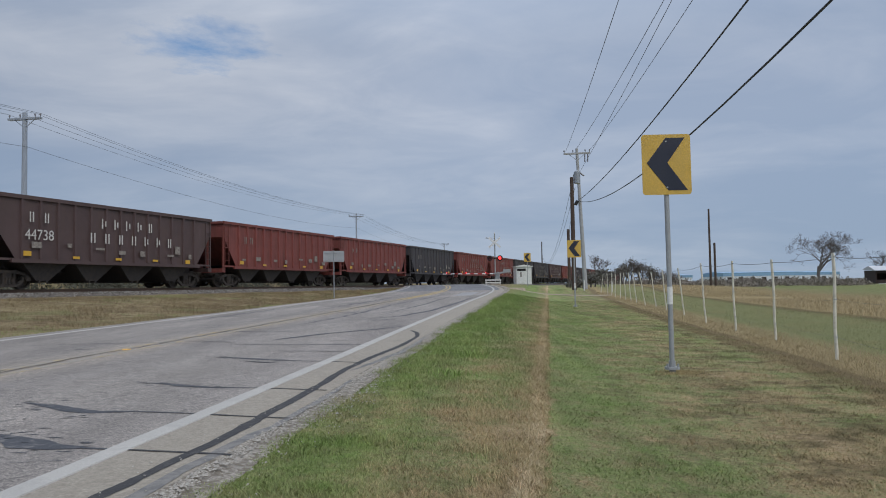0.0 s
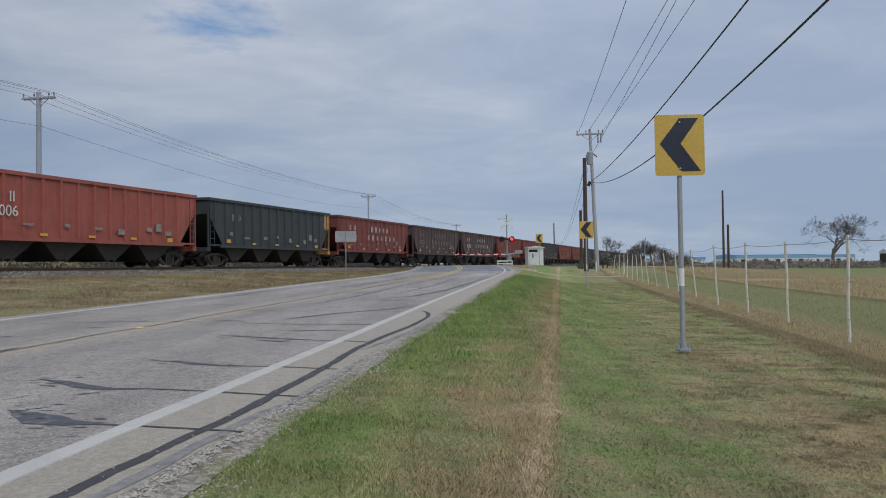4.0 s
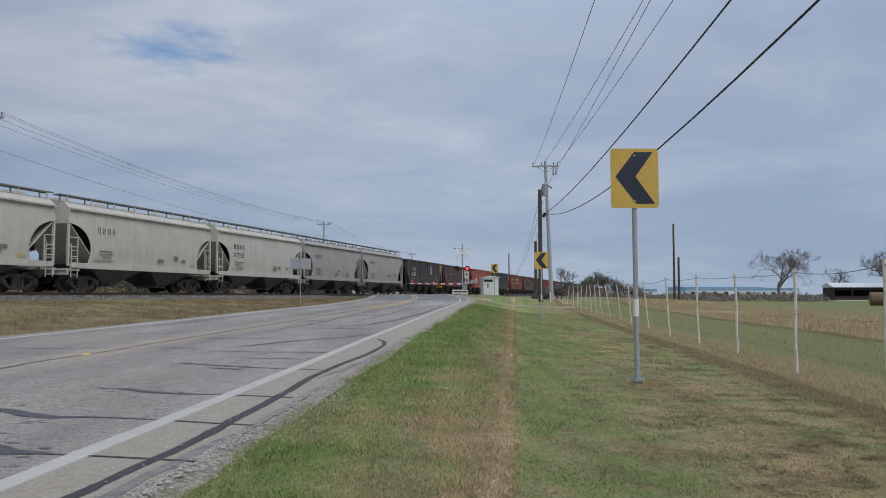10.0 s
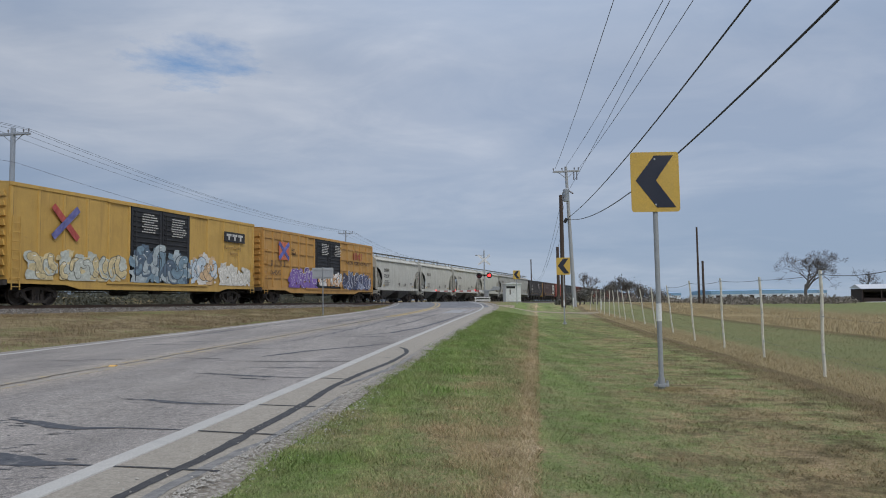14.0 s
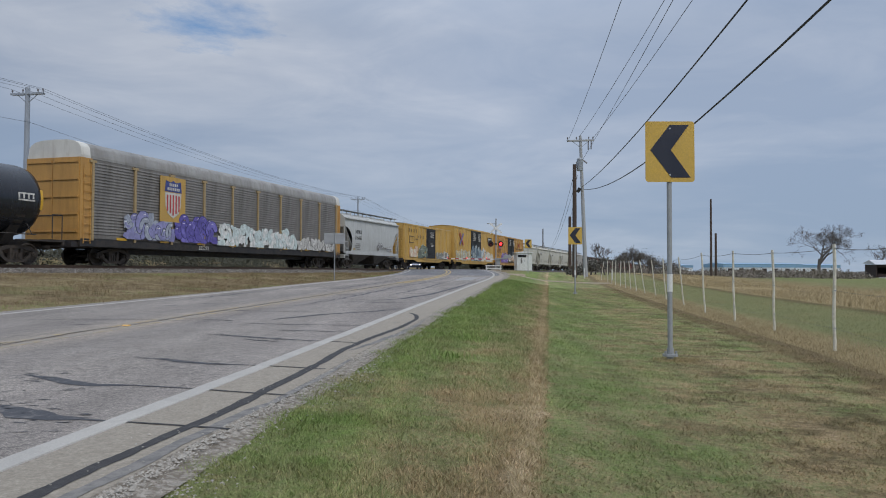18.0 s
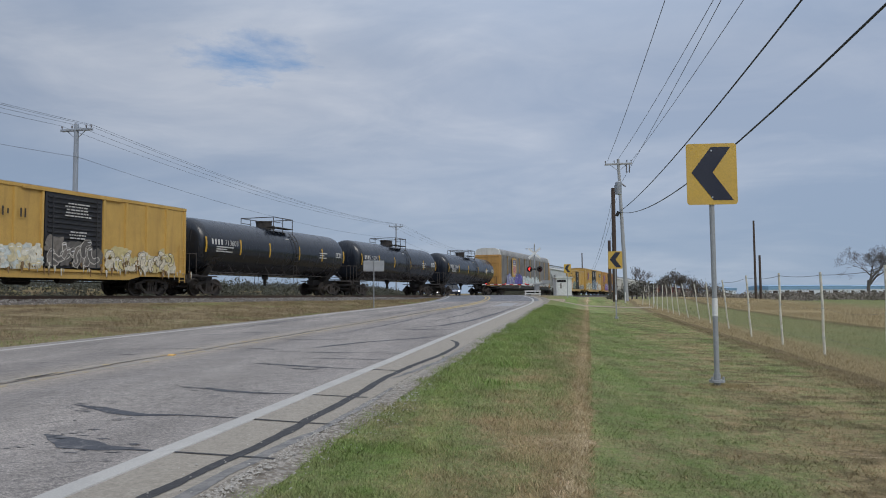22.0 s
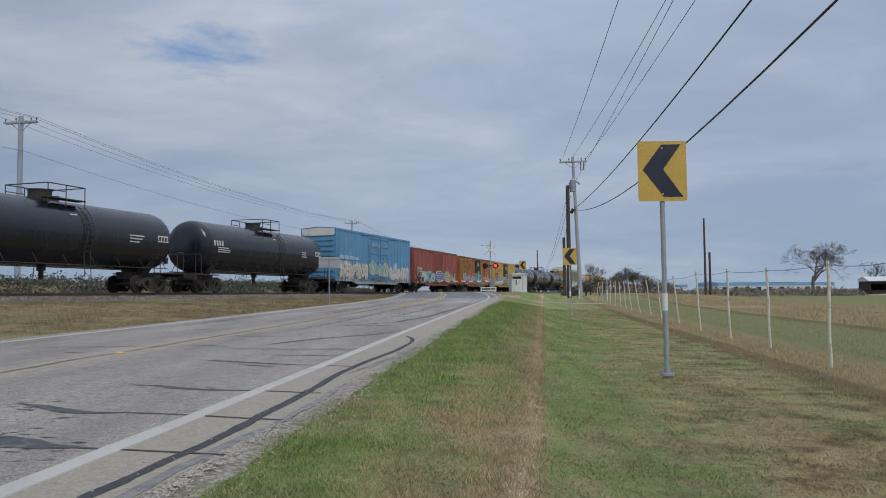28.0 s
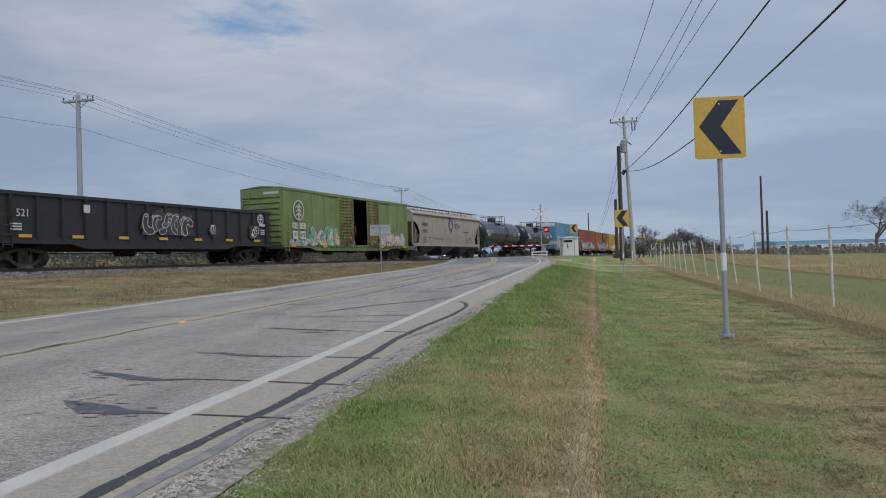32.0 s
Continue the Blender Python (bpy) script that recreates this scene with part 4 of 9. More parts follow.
TRUCK_IRON = material("cast_iron", (0.060, 0.052, 0.047), 0.8, 0.2, 0.35, 5, 40, 0.3, (0.10, 0.075, 0.055), 0.6)
WHEEL_STEEL = material("wheel_steel", (0.055, 0.048, 0.042), 0.6, 0.5, 0.3, 8, 40, 0.2, (0.12, 0.09, 0.07), 0.5)
# dark strip colour: the shade beside side posts painted in, with rusty grime
SEAM_SHADE = material("grime_along_seams", (0.075, 0.062, 0.052), 0.9, 0, 0.3, 4, 40, 0.1, (0.16, 0.11, 0.075), 0.7, stretch=(1, 1, 0.3))
WHITE_MARK = material("white_lettering", (0.62, 0.61, 0.58), 0.7, 0, 0.1, 6, 60, 0.0, (0.25, 0.22, 0.2), 0.5)
DIM_MARK = material("faded_lettering", (0.30, 0.27, 0.24), 0.8, 0, 0.2, 6, 60, 0.0, (0.10, 0.08, 0.07), 0.7)
DARK_MARK = material("black_lettering", (0.025, 0.025, 0.028), 0.7, 0, 0.1, 6, 60, 0.0)
FADED_YELLOW = material("faded_yellow_reflector", (0.46, 0.33, 0.13), 0.6, 0, 0.2, 6, 60, 0.0, (0.42, 0.39, 0.33), 0.8, low=0.42, high=0.6)
YELLOW_MARK = material("yellow_reflector", (0.62, 0.36, 0.03), 0.4, 0, 0.1, 6, 60, 0.0)
WHITE_CAR = car_paint("white_car_paint", (0.62, 0.61, 0.57), (0.30, 0.25, 0.2), 0.5, 0.5, 0.5, 0.75, 0.1)
PAINTS = {}


def spray(colour):
    key = tuple(colour)
    if key not in PAINTS:
        PAINTS[key] = material("spray_paint", colour, 0.6, 0, 0.25, 3, 40, 0.0, tuple(min(1, c * 1.5 + 0.05) for c in colour), 0.5)
    return PAINTS[key]


def letters(body, size):
    """The mesh of a word in the built-in letters, upright in the xz plane and readable from the right of a car."""
    cu = bpy.data.curves.new("words", "FONT")
    cu.body, cu.size, cu.extrude = body, size, 0.003
    ob = bpy.data.objects.new("words", cu)
    me = bpy.data.meshes.new_from_object(ob)
    bpy.data.objects.remove(ob)
    me.transform(Matrix.Rotation(radians(90), 4, "X"))
    me.name = "lettering"
    return me


WORDS = {}


def write(body, size, x, y, z, mat, parent, wide=1.0):
    """Words on the right side of a car."""
    key = (body, size, mat.name)
    if key not in WORDS:
        WORDS[key] = letters(body, size)
        WORDS[key].materials.append(mat)
    return part("lettering", WORDS[key], None, parent, m=pose(x, y, z) @ Matrix.Diagonal((wide, 1, 1, 1)))


def flag(g, x, z, w, h, y, lean=0.0, deep=0.006):
    """A flat painted mark, w by h, on a side at y."""
    a = [(x - w / 2, z - h / 2), (x + w / 2, z - h / 2), (x + w / 2 + lean, z + h / 2), (x - w / 2 + lean, z + h / 2)]
    g.slab(a, 1, y - deep, y + 0.004)


def mark_rows(parent, rows, y, mat, seed=1):
    """Plain letter-sized marks: rows of (x, z, count, width, height, step)."""
    rnd = random.Random(seed)
    g = Geo()
    for x, z, n, w, h, step in rows:
        for k in range(n):
            if h < 0.26:
                flag(g, x + k * step, z, w * rnd.uniform(0.55, 0.85), h, y)
                continue
            gap = w * rnd.uniform(0.24, 0.34)
            flag(g, x + k * step - gap, z, w * 0.22, h, y)
            flag(g, x + k * step + gap, z, w * 0.22, h * rnd.choice((1.0, 1.0, 0.55)), y)
    tagged(part("markings", g, mat, parent), kind="stuff")


def graffiti(parent, x0, x1, z0, z1, y, fills, edge, seed, hi=(0.72, 0.72, 0.70), n=6, cloud=0.62):
    """Spray-painted shapes that nobody can read: a ragged cloud of colour, then fat rounded forms with an outline, hollows and highlights."""
    rnd = random.Random(seed)
    g = Geo()
    n = max(2, round(n * 0.95))
    w, h = (x1 - x0) / n, z1 - z0

    def outline(cx, cz, rx, rz, m):
        """A rounded, dented ring."""
        a1, a2, p1, p2 = rnd.uniform(0.06, 0.22), rnd.uniform(0.04, 0.16), rnd.uniform(0, 6), rnd.uniform(0, 6)
        lean = rnd.uniform(-0.3, 0.4)
        square = rnd.uniform(0.45, 1.0)
        pts = []
        for i in range(m):
            a = i * math.tau / m
            c, s = math.cos(a), math.sin(a)
            q = 1 + a1 * math.sin(3 * a + p1) + a2 * math.sin(5 * a + p2)
            u = math.copysign(abs(c) ** square, c) * q
            v = math.copysign(abs(s) ** square, s) * q
            pts.append((cx + rx * u + lean * rz * v * 0.6, cz + rz * v))
        return pts

    def form(pts, dep, k):
        g.mat(k).slab(pts, 1, y - dep, y)

    def line(a, b, t, dep, k):
        a, b = Vector(a), Vector(b)
        d = (b - a).normalized()
        q = Vector((-d.y, d.x)) * t
        form([tuple(a + q), tuple(a - d * t), tuple(a - q), tuple(b - q), tuple(b + d * t), tuple(b + q)], dep, k)
    nf = len(fills)
    # a ragged cloud of sprayed dabs behind
    depth = 0.003
    for i in range(int((x1 - x0) * h * 16)):
        x, f = rnd.uniform(x0 + 0.1, x1 - 0.1), rnd.random()
        top = cloud + 0.12 + 0.35 * noise.noise((x * 0.9, seed, 0.5))
        z = z0 + h * (0.04 + max(0.2, top) * f)
        k = 1 + int(abs(noise.noise((x * 0.6, z * 0.5, seed))) * 5.0 + rnd.random() * 0.8) % nf
        depth += 0.00002
        rx = rnd.uniform(0.10, 0.30)
        form([(u, max(v, z0 + 0.01)) for u, v in outline(x, z, rx, rx * rnd.uniform(0.6, 1.1), 12)], depth, k)
    # overlapping curls of paint that spell nothing, each with its outline, a shade in its lower half and a glint
    def stroke(a, b, t, k):
        nonlocal depth
        depth += 0.00008
        line(a, b, t, depth, k)
        form([(a[0] + t * math.cos(j * math.tau / 10), a[1] + t * math.sin(j * math.tau / 10)) for j in range(10)], depth + 0.00003, k)
        form([(b[0] + t * math.cos(j * math.tau / 10), b[1] + t * math.sin(j * math.tau / 10)) for j in range(10)], depth + 0.00005, k)
    many = round(n * 2.2)
    for i in range(many):
        cx, cz = x0 + 0.25 + (x1 - x0 - 0.5) * (i + rnd.uniform(0.1, 0.9)) / many, z0 + h * rnd.uniform(0.30, 0.66)
        turn, sweep, rad = rnd.uniform(0, 6.3), rnd.uniform(1.6, 3.4), h * rnd.uniform(0.16, 0.30)
        pts = [(cx + rad * 0.9 * math.cos(turn + sweep * j / 4), cz + rad * 1.15 * math.sin(turn + sweep * j / 4)) for j in range(5)]
        pts = [(u, min(max(v, z0 + 0.16), z1 - 0.1)) for u, v in pts]
        thick = min(h * rnd.uniform(0.06, 0.13), w * 0.24)
        col, shade = 1 + (i + rnd.randrange(nf)) % nf, 1 + rnd.randrange(nf)
        rim = rnd.uniform(0.02, 0.038)
        legs = list(zip(pts, pts[1:]))
        for a, b in legs:
            stroke(a, b, thick + rim, 0)
        depth += 0.0003
        for a, b in legs:
            stroke(a, b, thick, col)
        depth += 0.0003
        for a, b in legs:
            if (a[1] + b[1]) / 2 < cz and rnd.random() < 0.7:
                stroke(a, b, thick * 0.5, shade)
        ax, az = max(pts, key=lambda p: p[1])
        depth += 0.0002
        line((ax - 0.07, az), (ax + 0.07, az + 0.03), 0.018, depth, nf + 1)
    tagged(part("graffiti", g, [spray(edge)] + [spray(c) for c in fills] + [spray(hi)], parent, "spray-painted graffiti shapes"), kind="stuff")


WHEEL_R, AXLES = 0.46, 0.89


def build_wheelset():
    g = Geo()
    for s in (-1, 1):
        y = s * 0.75
        prof = [(0.08, 0.09), (0.10, -0.075), (0.13, -0.07), (0.17, -0.02), (0.36, -0.015), (0.40, -0.06), (WHEEL_R, -0.062), (WHEEL_R + 0.005, 0.03), (WHEEL_R + 0.026, 0.045), (WHEEL_R + 0.02, 0.07), (0.40, 0.07), (0.36, 0.03), (0.17, 0.03), (0.13, 0.085)]
        n = 20
        rings = [[(r * math.cos(k * math.tau / n), y - s * d, r * math.sin(k * math.tau / n)) for k in range(n)] for r, d in prof]
        g.loft(rings + [rings[0]], caps=False)
        for k in range(6):
            a = k * math.tau / 6
            g.rod((0.27 * math.cos(a), y + s * 0.005, 0.27 * math.sin(a)), (0.27 * math.cos(a), y + s * 0.02, 0.27 * math.sin(a)), 0.045, n=6)
    g.rod((0, -1.0, 0), (0, 1.0, 0), 0.085, n=10)
    return g.mesh("wheelset", WHEEL_STEEL, True)


def build_side_frame():
    g = Geo()
    top = [(-1.12, 0.52), (-0.85, 0.62), (-0.35, 0.74), (0.35, 0.74), (0.85, 0.62), (1.12, 0.52)]
    bot = [(-1.12, 0.40), (-0.80, 0.42), (-0.42, 0.16), (0.42, 0.16), (0.80, 0.42), (1.12, 0.40)]
    # upper bar, lower bar, columns and pedestals with windows between
    for a, b in zip(top, top[1:]):
        g.bar((a[0], 0, a[1]), (b[0], 0, b[1]), 0.13, 0.13)
    for a, b in zip(bot, bot[1:]):
        g.bar((a[0], 0, a[1]), (b[0], 0, b[1]), 0.13, 0.12)
    for x in (-0.27, 0.27):
        g.box(x, 0, 0.45, 0.10, 0.14, 0.52)
    for s in (-1, 1):
        g.box(s * 1.06, 0, 0.46, 0.17, 0.15, 0.20, bev=0.03)
        g.box(s * 0.72, 0, 0.46, 0.10, 0.14, 0.16)
        g.rod((s * AXLES, -0.13, WHEEL_R), (s * AXLES, 0.10, WHEEL_R), 0.125, n=12)
        g.rod((s * AXLES, -0.16, WHEEL_R), (s * AXLES, -0.12, WHEEL_R), 0.075, n=8)
    return g.mesh("side_frame", TRUCK_IRON, True)


def build_springs():
    g = Geo()
    for x in (-0.15, 0.0, 0.15):
        g.rod((x, -0.05, 0.22), (x, -0.05, 0.50), 0.06, n=8)
        for k in range(5):
            g.rod((x, -0.05, 0.24 + k * 0.055), (x, -0.05, 0.262 + k * 0.055), 0.072, n=8)
    return g.mesh("springs", TRUCK_IRON, True)


def build_bolster():
    g = Geo()
    g.box(0, 0, 0.60, 0.42, 2.05, 0.22, bev=0.05)
    g.rod((0, 0, 0.70), (0, 0, 0.84), 0.2, n=12)
    for s in (-1, 1):
        g.box(s * 0.42, 0, 0.42, 0.10, 1.7, 0.14)
        for q in (-0.62, 0.62):
            g.box(s * 0.40, q, 0.46, 0.06, 0.12, 0.34)
        g.box(0, s * 0.62, 0.74, 0.3, 0.14, 0.08)
    return g.mesh("truck", TRUCK_IRON, False)


WHEELSET, SIDE_FRAME, SPRINGS, BOLSTER = build_wheelset(), build_side_frame(), build_springs(), build_bolster()


def coupler_mesh():
    g = Geo()
    g.box(-0.35, 0, 0.82, 0.7, 0.16, 0.16)
    g.slab([(0.0, -0.14), (0.18, -0.16), (0.30, -0.05), (0.30, 0.03), (0.16, 0.02), (0.12, 0.10), (0.26, 0.16), (0.14, 0.2), (0.0, 0.14)], 2, 0.70, 0.95)
    g.tube([(-0.2, -0.35, 0.8), (-0.05, -0.38, 0.55), (0.12, -0.3, 0.42), (0.3, -0.2, 0.48)], 0.03, 6)
    return g.mesh("coupler", TRUCK_IRON)


COUPLER = coupler_mesh()


def running_gear(car, length, inset):
    """Two trucks and two couplers under a car."""
    for s in (-1, 1):
        t = part("truck", BOLSTER, None, car, m=pose(s * (length / 2 - inset), 0, 0))
        part("side_frame", SIDE_FRAME, None, t, m=pose(0, -1.0, 0))
        part("side_frame", SIDE_FRAME, None, t, m=pose(0, 1.0, 0, 0, 0, 180))
        part("springs", SPRINGS, None, t, m=pose(0, -1.0, 0))
        part("springs", SPRINGS, None, t, m=pose(0, 1.0, 0, 0, 0, 180))
        for q in (-1, 1):
            w = part("wheelset", WHEELSET, None, t, m=pose(q * AXLES, 0, WHEEL_R))
            w["axle"] = q
        part("coupler", COUPLER, None, car, m=pose(s * (length / 2 - 0.3), 0, 0, 0, 0, 0 if s > 0 else 180))


def ladder_geo(h, w=0.42, step=0.38, r=0.016):
    g = Geo()
    for s in (-1, 1):
        g.box(s * w / 2, 0, h / 2, 0.045, 0.02, h)
    n = int(h / step)
    for k in range(n):
        g.rod((-w / 2, -0.03, 0.12 + k * step), (w / 2, -0.03, 0.12 + k * step), r, n=5)
    return g


LADDERS = {}


def ladder(parent, h, x, y, z, turn, mat, w=0.42):
    key = (round(h, 2), mat.name, w)
    if key not in LADDERS:
        LADDERS[key] = ladder_geo(h, w).mesh("ladder", mat)
    return part("ladder", LADDERS[key], None, parent, m=pose(x, y, z, 0, 0, turn))


def brake_wheel(parent, x, y, z, mat):
    g = Geo()
    n = 14
    pts = [(0, 0.26 * math.cos(k * math.tau / n), 0.26 * math.sin(k * math.tau / n)) for k in range(n + 1)]
    g.tube(pts, 0.018, 5)
    for k in range(4):
        a = k * math.pi / 2
        g.rod((0, 0, 0), (0, 0.26 * math.cos(a), 0.26 * math.sin(a)), 0.014, n=4)
    g.rod((0.14, 0, 0), (-0.03, 0, 0), 0.04, n=6)
    g.box(0.12, 0, -0.05, 0.1, 0.24, 0.34)
    part("brake_wheel", g, mat, parent, m=pose(x, y, z))


def underframe(car, length, z=1.02, half=1.45, drop=0.0, mat=None):
    """Centre sill, cross bearers and brake gear."""
    g = Geo()
    g.box(0, 0, 0.86, length - 1.4, 0.5, 0.34)
    for k in range(-3, 4):
        g.box(k * length / 8.5, 0, z - 0.1, 0.14, half * 2 - 0.1, 0.16)
    g.rod((-1.0, 0.6, 0.68), (0.1, 0.6, 0.68), 0.2, n=10)
    g.rod((0.5, -0.65, 0.7), (1.3, -0.65, 0.7), 0.17, n=10)
    g.tube([(-length / 2 + 3, -0.3, 0.62), (-1, -0.35, 0.60), (length / 2 - 3, -0.3, 0.62)], 0.025, 5)
    part("underframe", g, UNDER, car)


def start_car(label, category="freight car", kind="freight_car"):
    return thing(kind, pose(0, 0, 0), label, category, "cars of the freight train")


# ---- open coal hoppers ----
def coal_hopper(paint, label, seed, yellow_end=False):
    L, H, W = 16.2, 3.92, 1.56
    car = start_car(label, "hopper car", "hopper_car")
    hx, cut = 7.45, 1.35
    for s in (-1, 1):
        g = Geo()
        g.slab([(-hx, 3.0), (-hx + cut, 1.22), (hx - cut, 1.22), (hx, 3.0), (hx, H - 0.1), (-hx, H - 0.1)], 1, s * W - 0.015, s * W + 0.015)
        part("side_sheet", g, paint, car)
        g = Geo()
        g.box(0, s * (W + 0.03), H - 0.06, 2 * hx + 0.1, 0.14, 0.16)
        part("top_chord", g, paint, car)
        g = Geo()
        g.box(0, s * (W + 0.02), 1.19, 2 * (hx - cut) + 0.5, 0.12, 0.16)
        part("side_sill", g, paint, car)
        n = 13
        for k in range(n):
            x = -hx + cut + 0.25 + k * (2 * (hx - cut) - 0.5) / (n - 1)
            if "rib" + paint.name not in LADDERS:
                r = Geo()
                r.slab([(-0.075, 0.0), (0.075, 0.0), (0.05, -0.085), (-0.05, -0.085)], 2, 1.26, H - 0.13)
                LADDERS["rib" + paint.name] = r.mesh("rib", paint)
            part("rib", LADDERS["rib" + paint.name], None, car, m=pose(x, s * (W + 0.01), 0, 0, 0, 0 if s < 0 else 180))
    for s in (-1, 1):
        g = Geo()
        # sloped floor sheet, end sheet and its stiffeners
        g.loft([[(s * hx, -W, H - 0.12), (s * hx, W, H - 0.12), (s * (hx - 0.03), W, H - 0.12), (s * (hx - 0.03), -W, H - 0.12)],
                [(s * hx, -W, 3.0), (s * hx, W, 3.0), (s * (hx - 0.03), W, 3.0), (s * (hx - 0.03), -W, 3.0)],
                [(s * (hx - 2.6), -W + 0.02, 1.25), (s * (hx - 2.6), W - 0.02, 1.25), (s * (hx - 2.66), W - 0.02, 1.25), (s * (hx - 2.66), -W + 0.02, 1.25)]])
        part("slope_sheet", g, paint, car)
        g = Geo()
        g.box(s * (hx + 0.03), 0, H - 0.05, 0.14, 2 * W + 0.12, 0.14)
        g.box(s * (hx - 0.05), 0, 1.0, 0.3, 2 * W, 0.24)
        for q in (-1, 1):
            g.box(s * (hx - 0.02), q * (W - 0.03), 2.35, 0.10, 0.09, 2.7)
            g.bar((s * (hx - 0.02), q * 0.45, 1.05), (s * (hx - 0.02), q * 0.45, 3.4), 0.09, 0.09)
            g.bar((s * (hx - 0.05), q * (W - 0.05), 1.25), (s * (hx - cut), q * (W - 0.05), 1.25), 0.1, 0.1)
        part("end_frame", g, YELLOW if (yellow_end and s > 0) else paint, car)
        if yellow_end and s > 0:
            g = Geo()
            g.slab([(hx - 0.85, 2.75), (hx - 0.45, 2.6), (hx, 2.95), (hx, H - 0.12), (hx - 0.85, H - 0.12)], 1, -W - 0.03, -W - 0.016)
            part("end_panel", g, YELLOW_OLD, car, "yellow painted end panel")
        ladder(car, 2.6, s * (hx - 0.3), -W - 0.05, 1.1, 0, paint)
        ladder(car, 2.6, s * (hx + 0.08), W - 0.35, 1.1, 90 if s > 0 else -90, paint)
    brake_wheel(car, -hx - 0.12, 0.5, 2.6, UNDER)
    for k in range(4):
        g = Geo()
        x = -4.35 + k * 2.9
        g.loft([[(x - 1.35, -1.42, 1.2), (x + 1.35, -1.42, 1.2), (x + 1.35, 1.42, 1.2), (x - 1.35, 1.42, 1.2)],
                [(x - 0.34, -1.2, 0.36), (x + 0.34, -1.2, 0.36), (x + 0.34, 1.2, 0.36), (x - 0.34, 1.2, 0.36)]])
        g.box(x - 0.2, 0, 0.34, 0.08, 2.5, 0.12)
        g.box(x + 0.2, 0, 0.34, 0.08, 2.5, 0.12)
        part("hopper_bay", g, UNDER, car)
    g = Geo()
    g.box(0, 0, 0.95, L - 1.2, 0.55, 0.4)
    part("centre_sill", g, UNDER, car)
    g = Geo()
    g.box(0, 0, 2.2, 2 * (hx - 2.4), 2 * W - 0.1, 1.9)
    part("coal_load", g, COAL, car, "dark coal inside")
    # inspection marks along the sill
    for k in range(5):
        g = Geo()
        flag(g, -5.6 + k * 2.7, 1.40 + (0.10 if k == 0 else 0), 0.40, 0.11 + (0.10 if k in (0, 4) else 0), -W - 0.1)
        part("reflector", g, YELLOW_MARK, car)
    running_gear(car, L, 2.15)
    return car


COAL = material("coal", (0.02, 0.02, 0.021), 0.9, 0, 0.3, 6, 20, 0.8)


def hopper_marks(car, mat, number="", full=True, seed=0, y=-1.675):
    """The railway's name as plain letter marks, and the car's number."""
    if full:
        mark_rows(car, [(-1.2, 3.05, 5, 0.34, 0.46, 0.82), (-1.9, 2.35, 7, 0.34, 0.46, 0.92), (-5.4, 3.05, 2, 0.3, 0.42, 0.8)], y, mat, seed)
    else:
        mark_rows(car, [(-5.2, 2.9, 2, 0.3, 0.42, 0.7)], y, mat, seed)
    if number:
        write(number, 0.62, -5.75, y, 2.1, mat, car)
    g = Geo()
    rnd = random.Random(seed)
    for k in range(7):
        flag(g, -5.2 + k * 1.75 + rnd.uniform(-0.3, 0.3), 1.75 + rnd.uniform(-0.1, 0.2), rnd.uniform(0.25, 0.6), rnd.uniform(0.08, 0.28), y)
    flag(g, 4.3, 2.0, 0.42, 0.42, y)
    tagged(part("stencilling", g, DIM_MARK, car), kind="stuff")


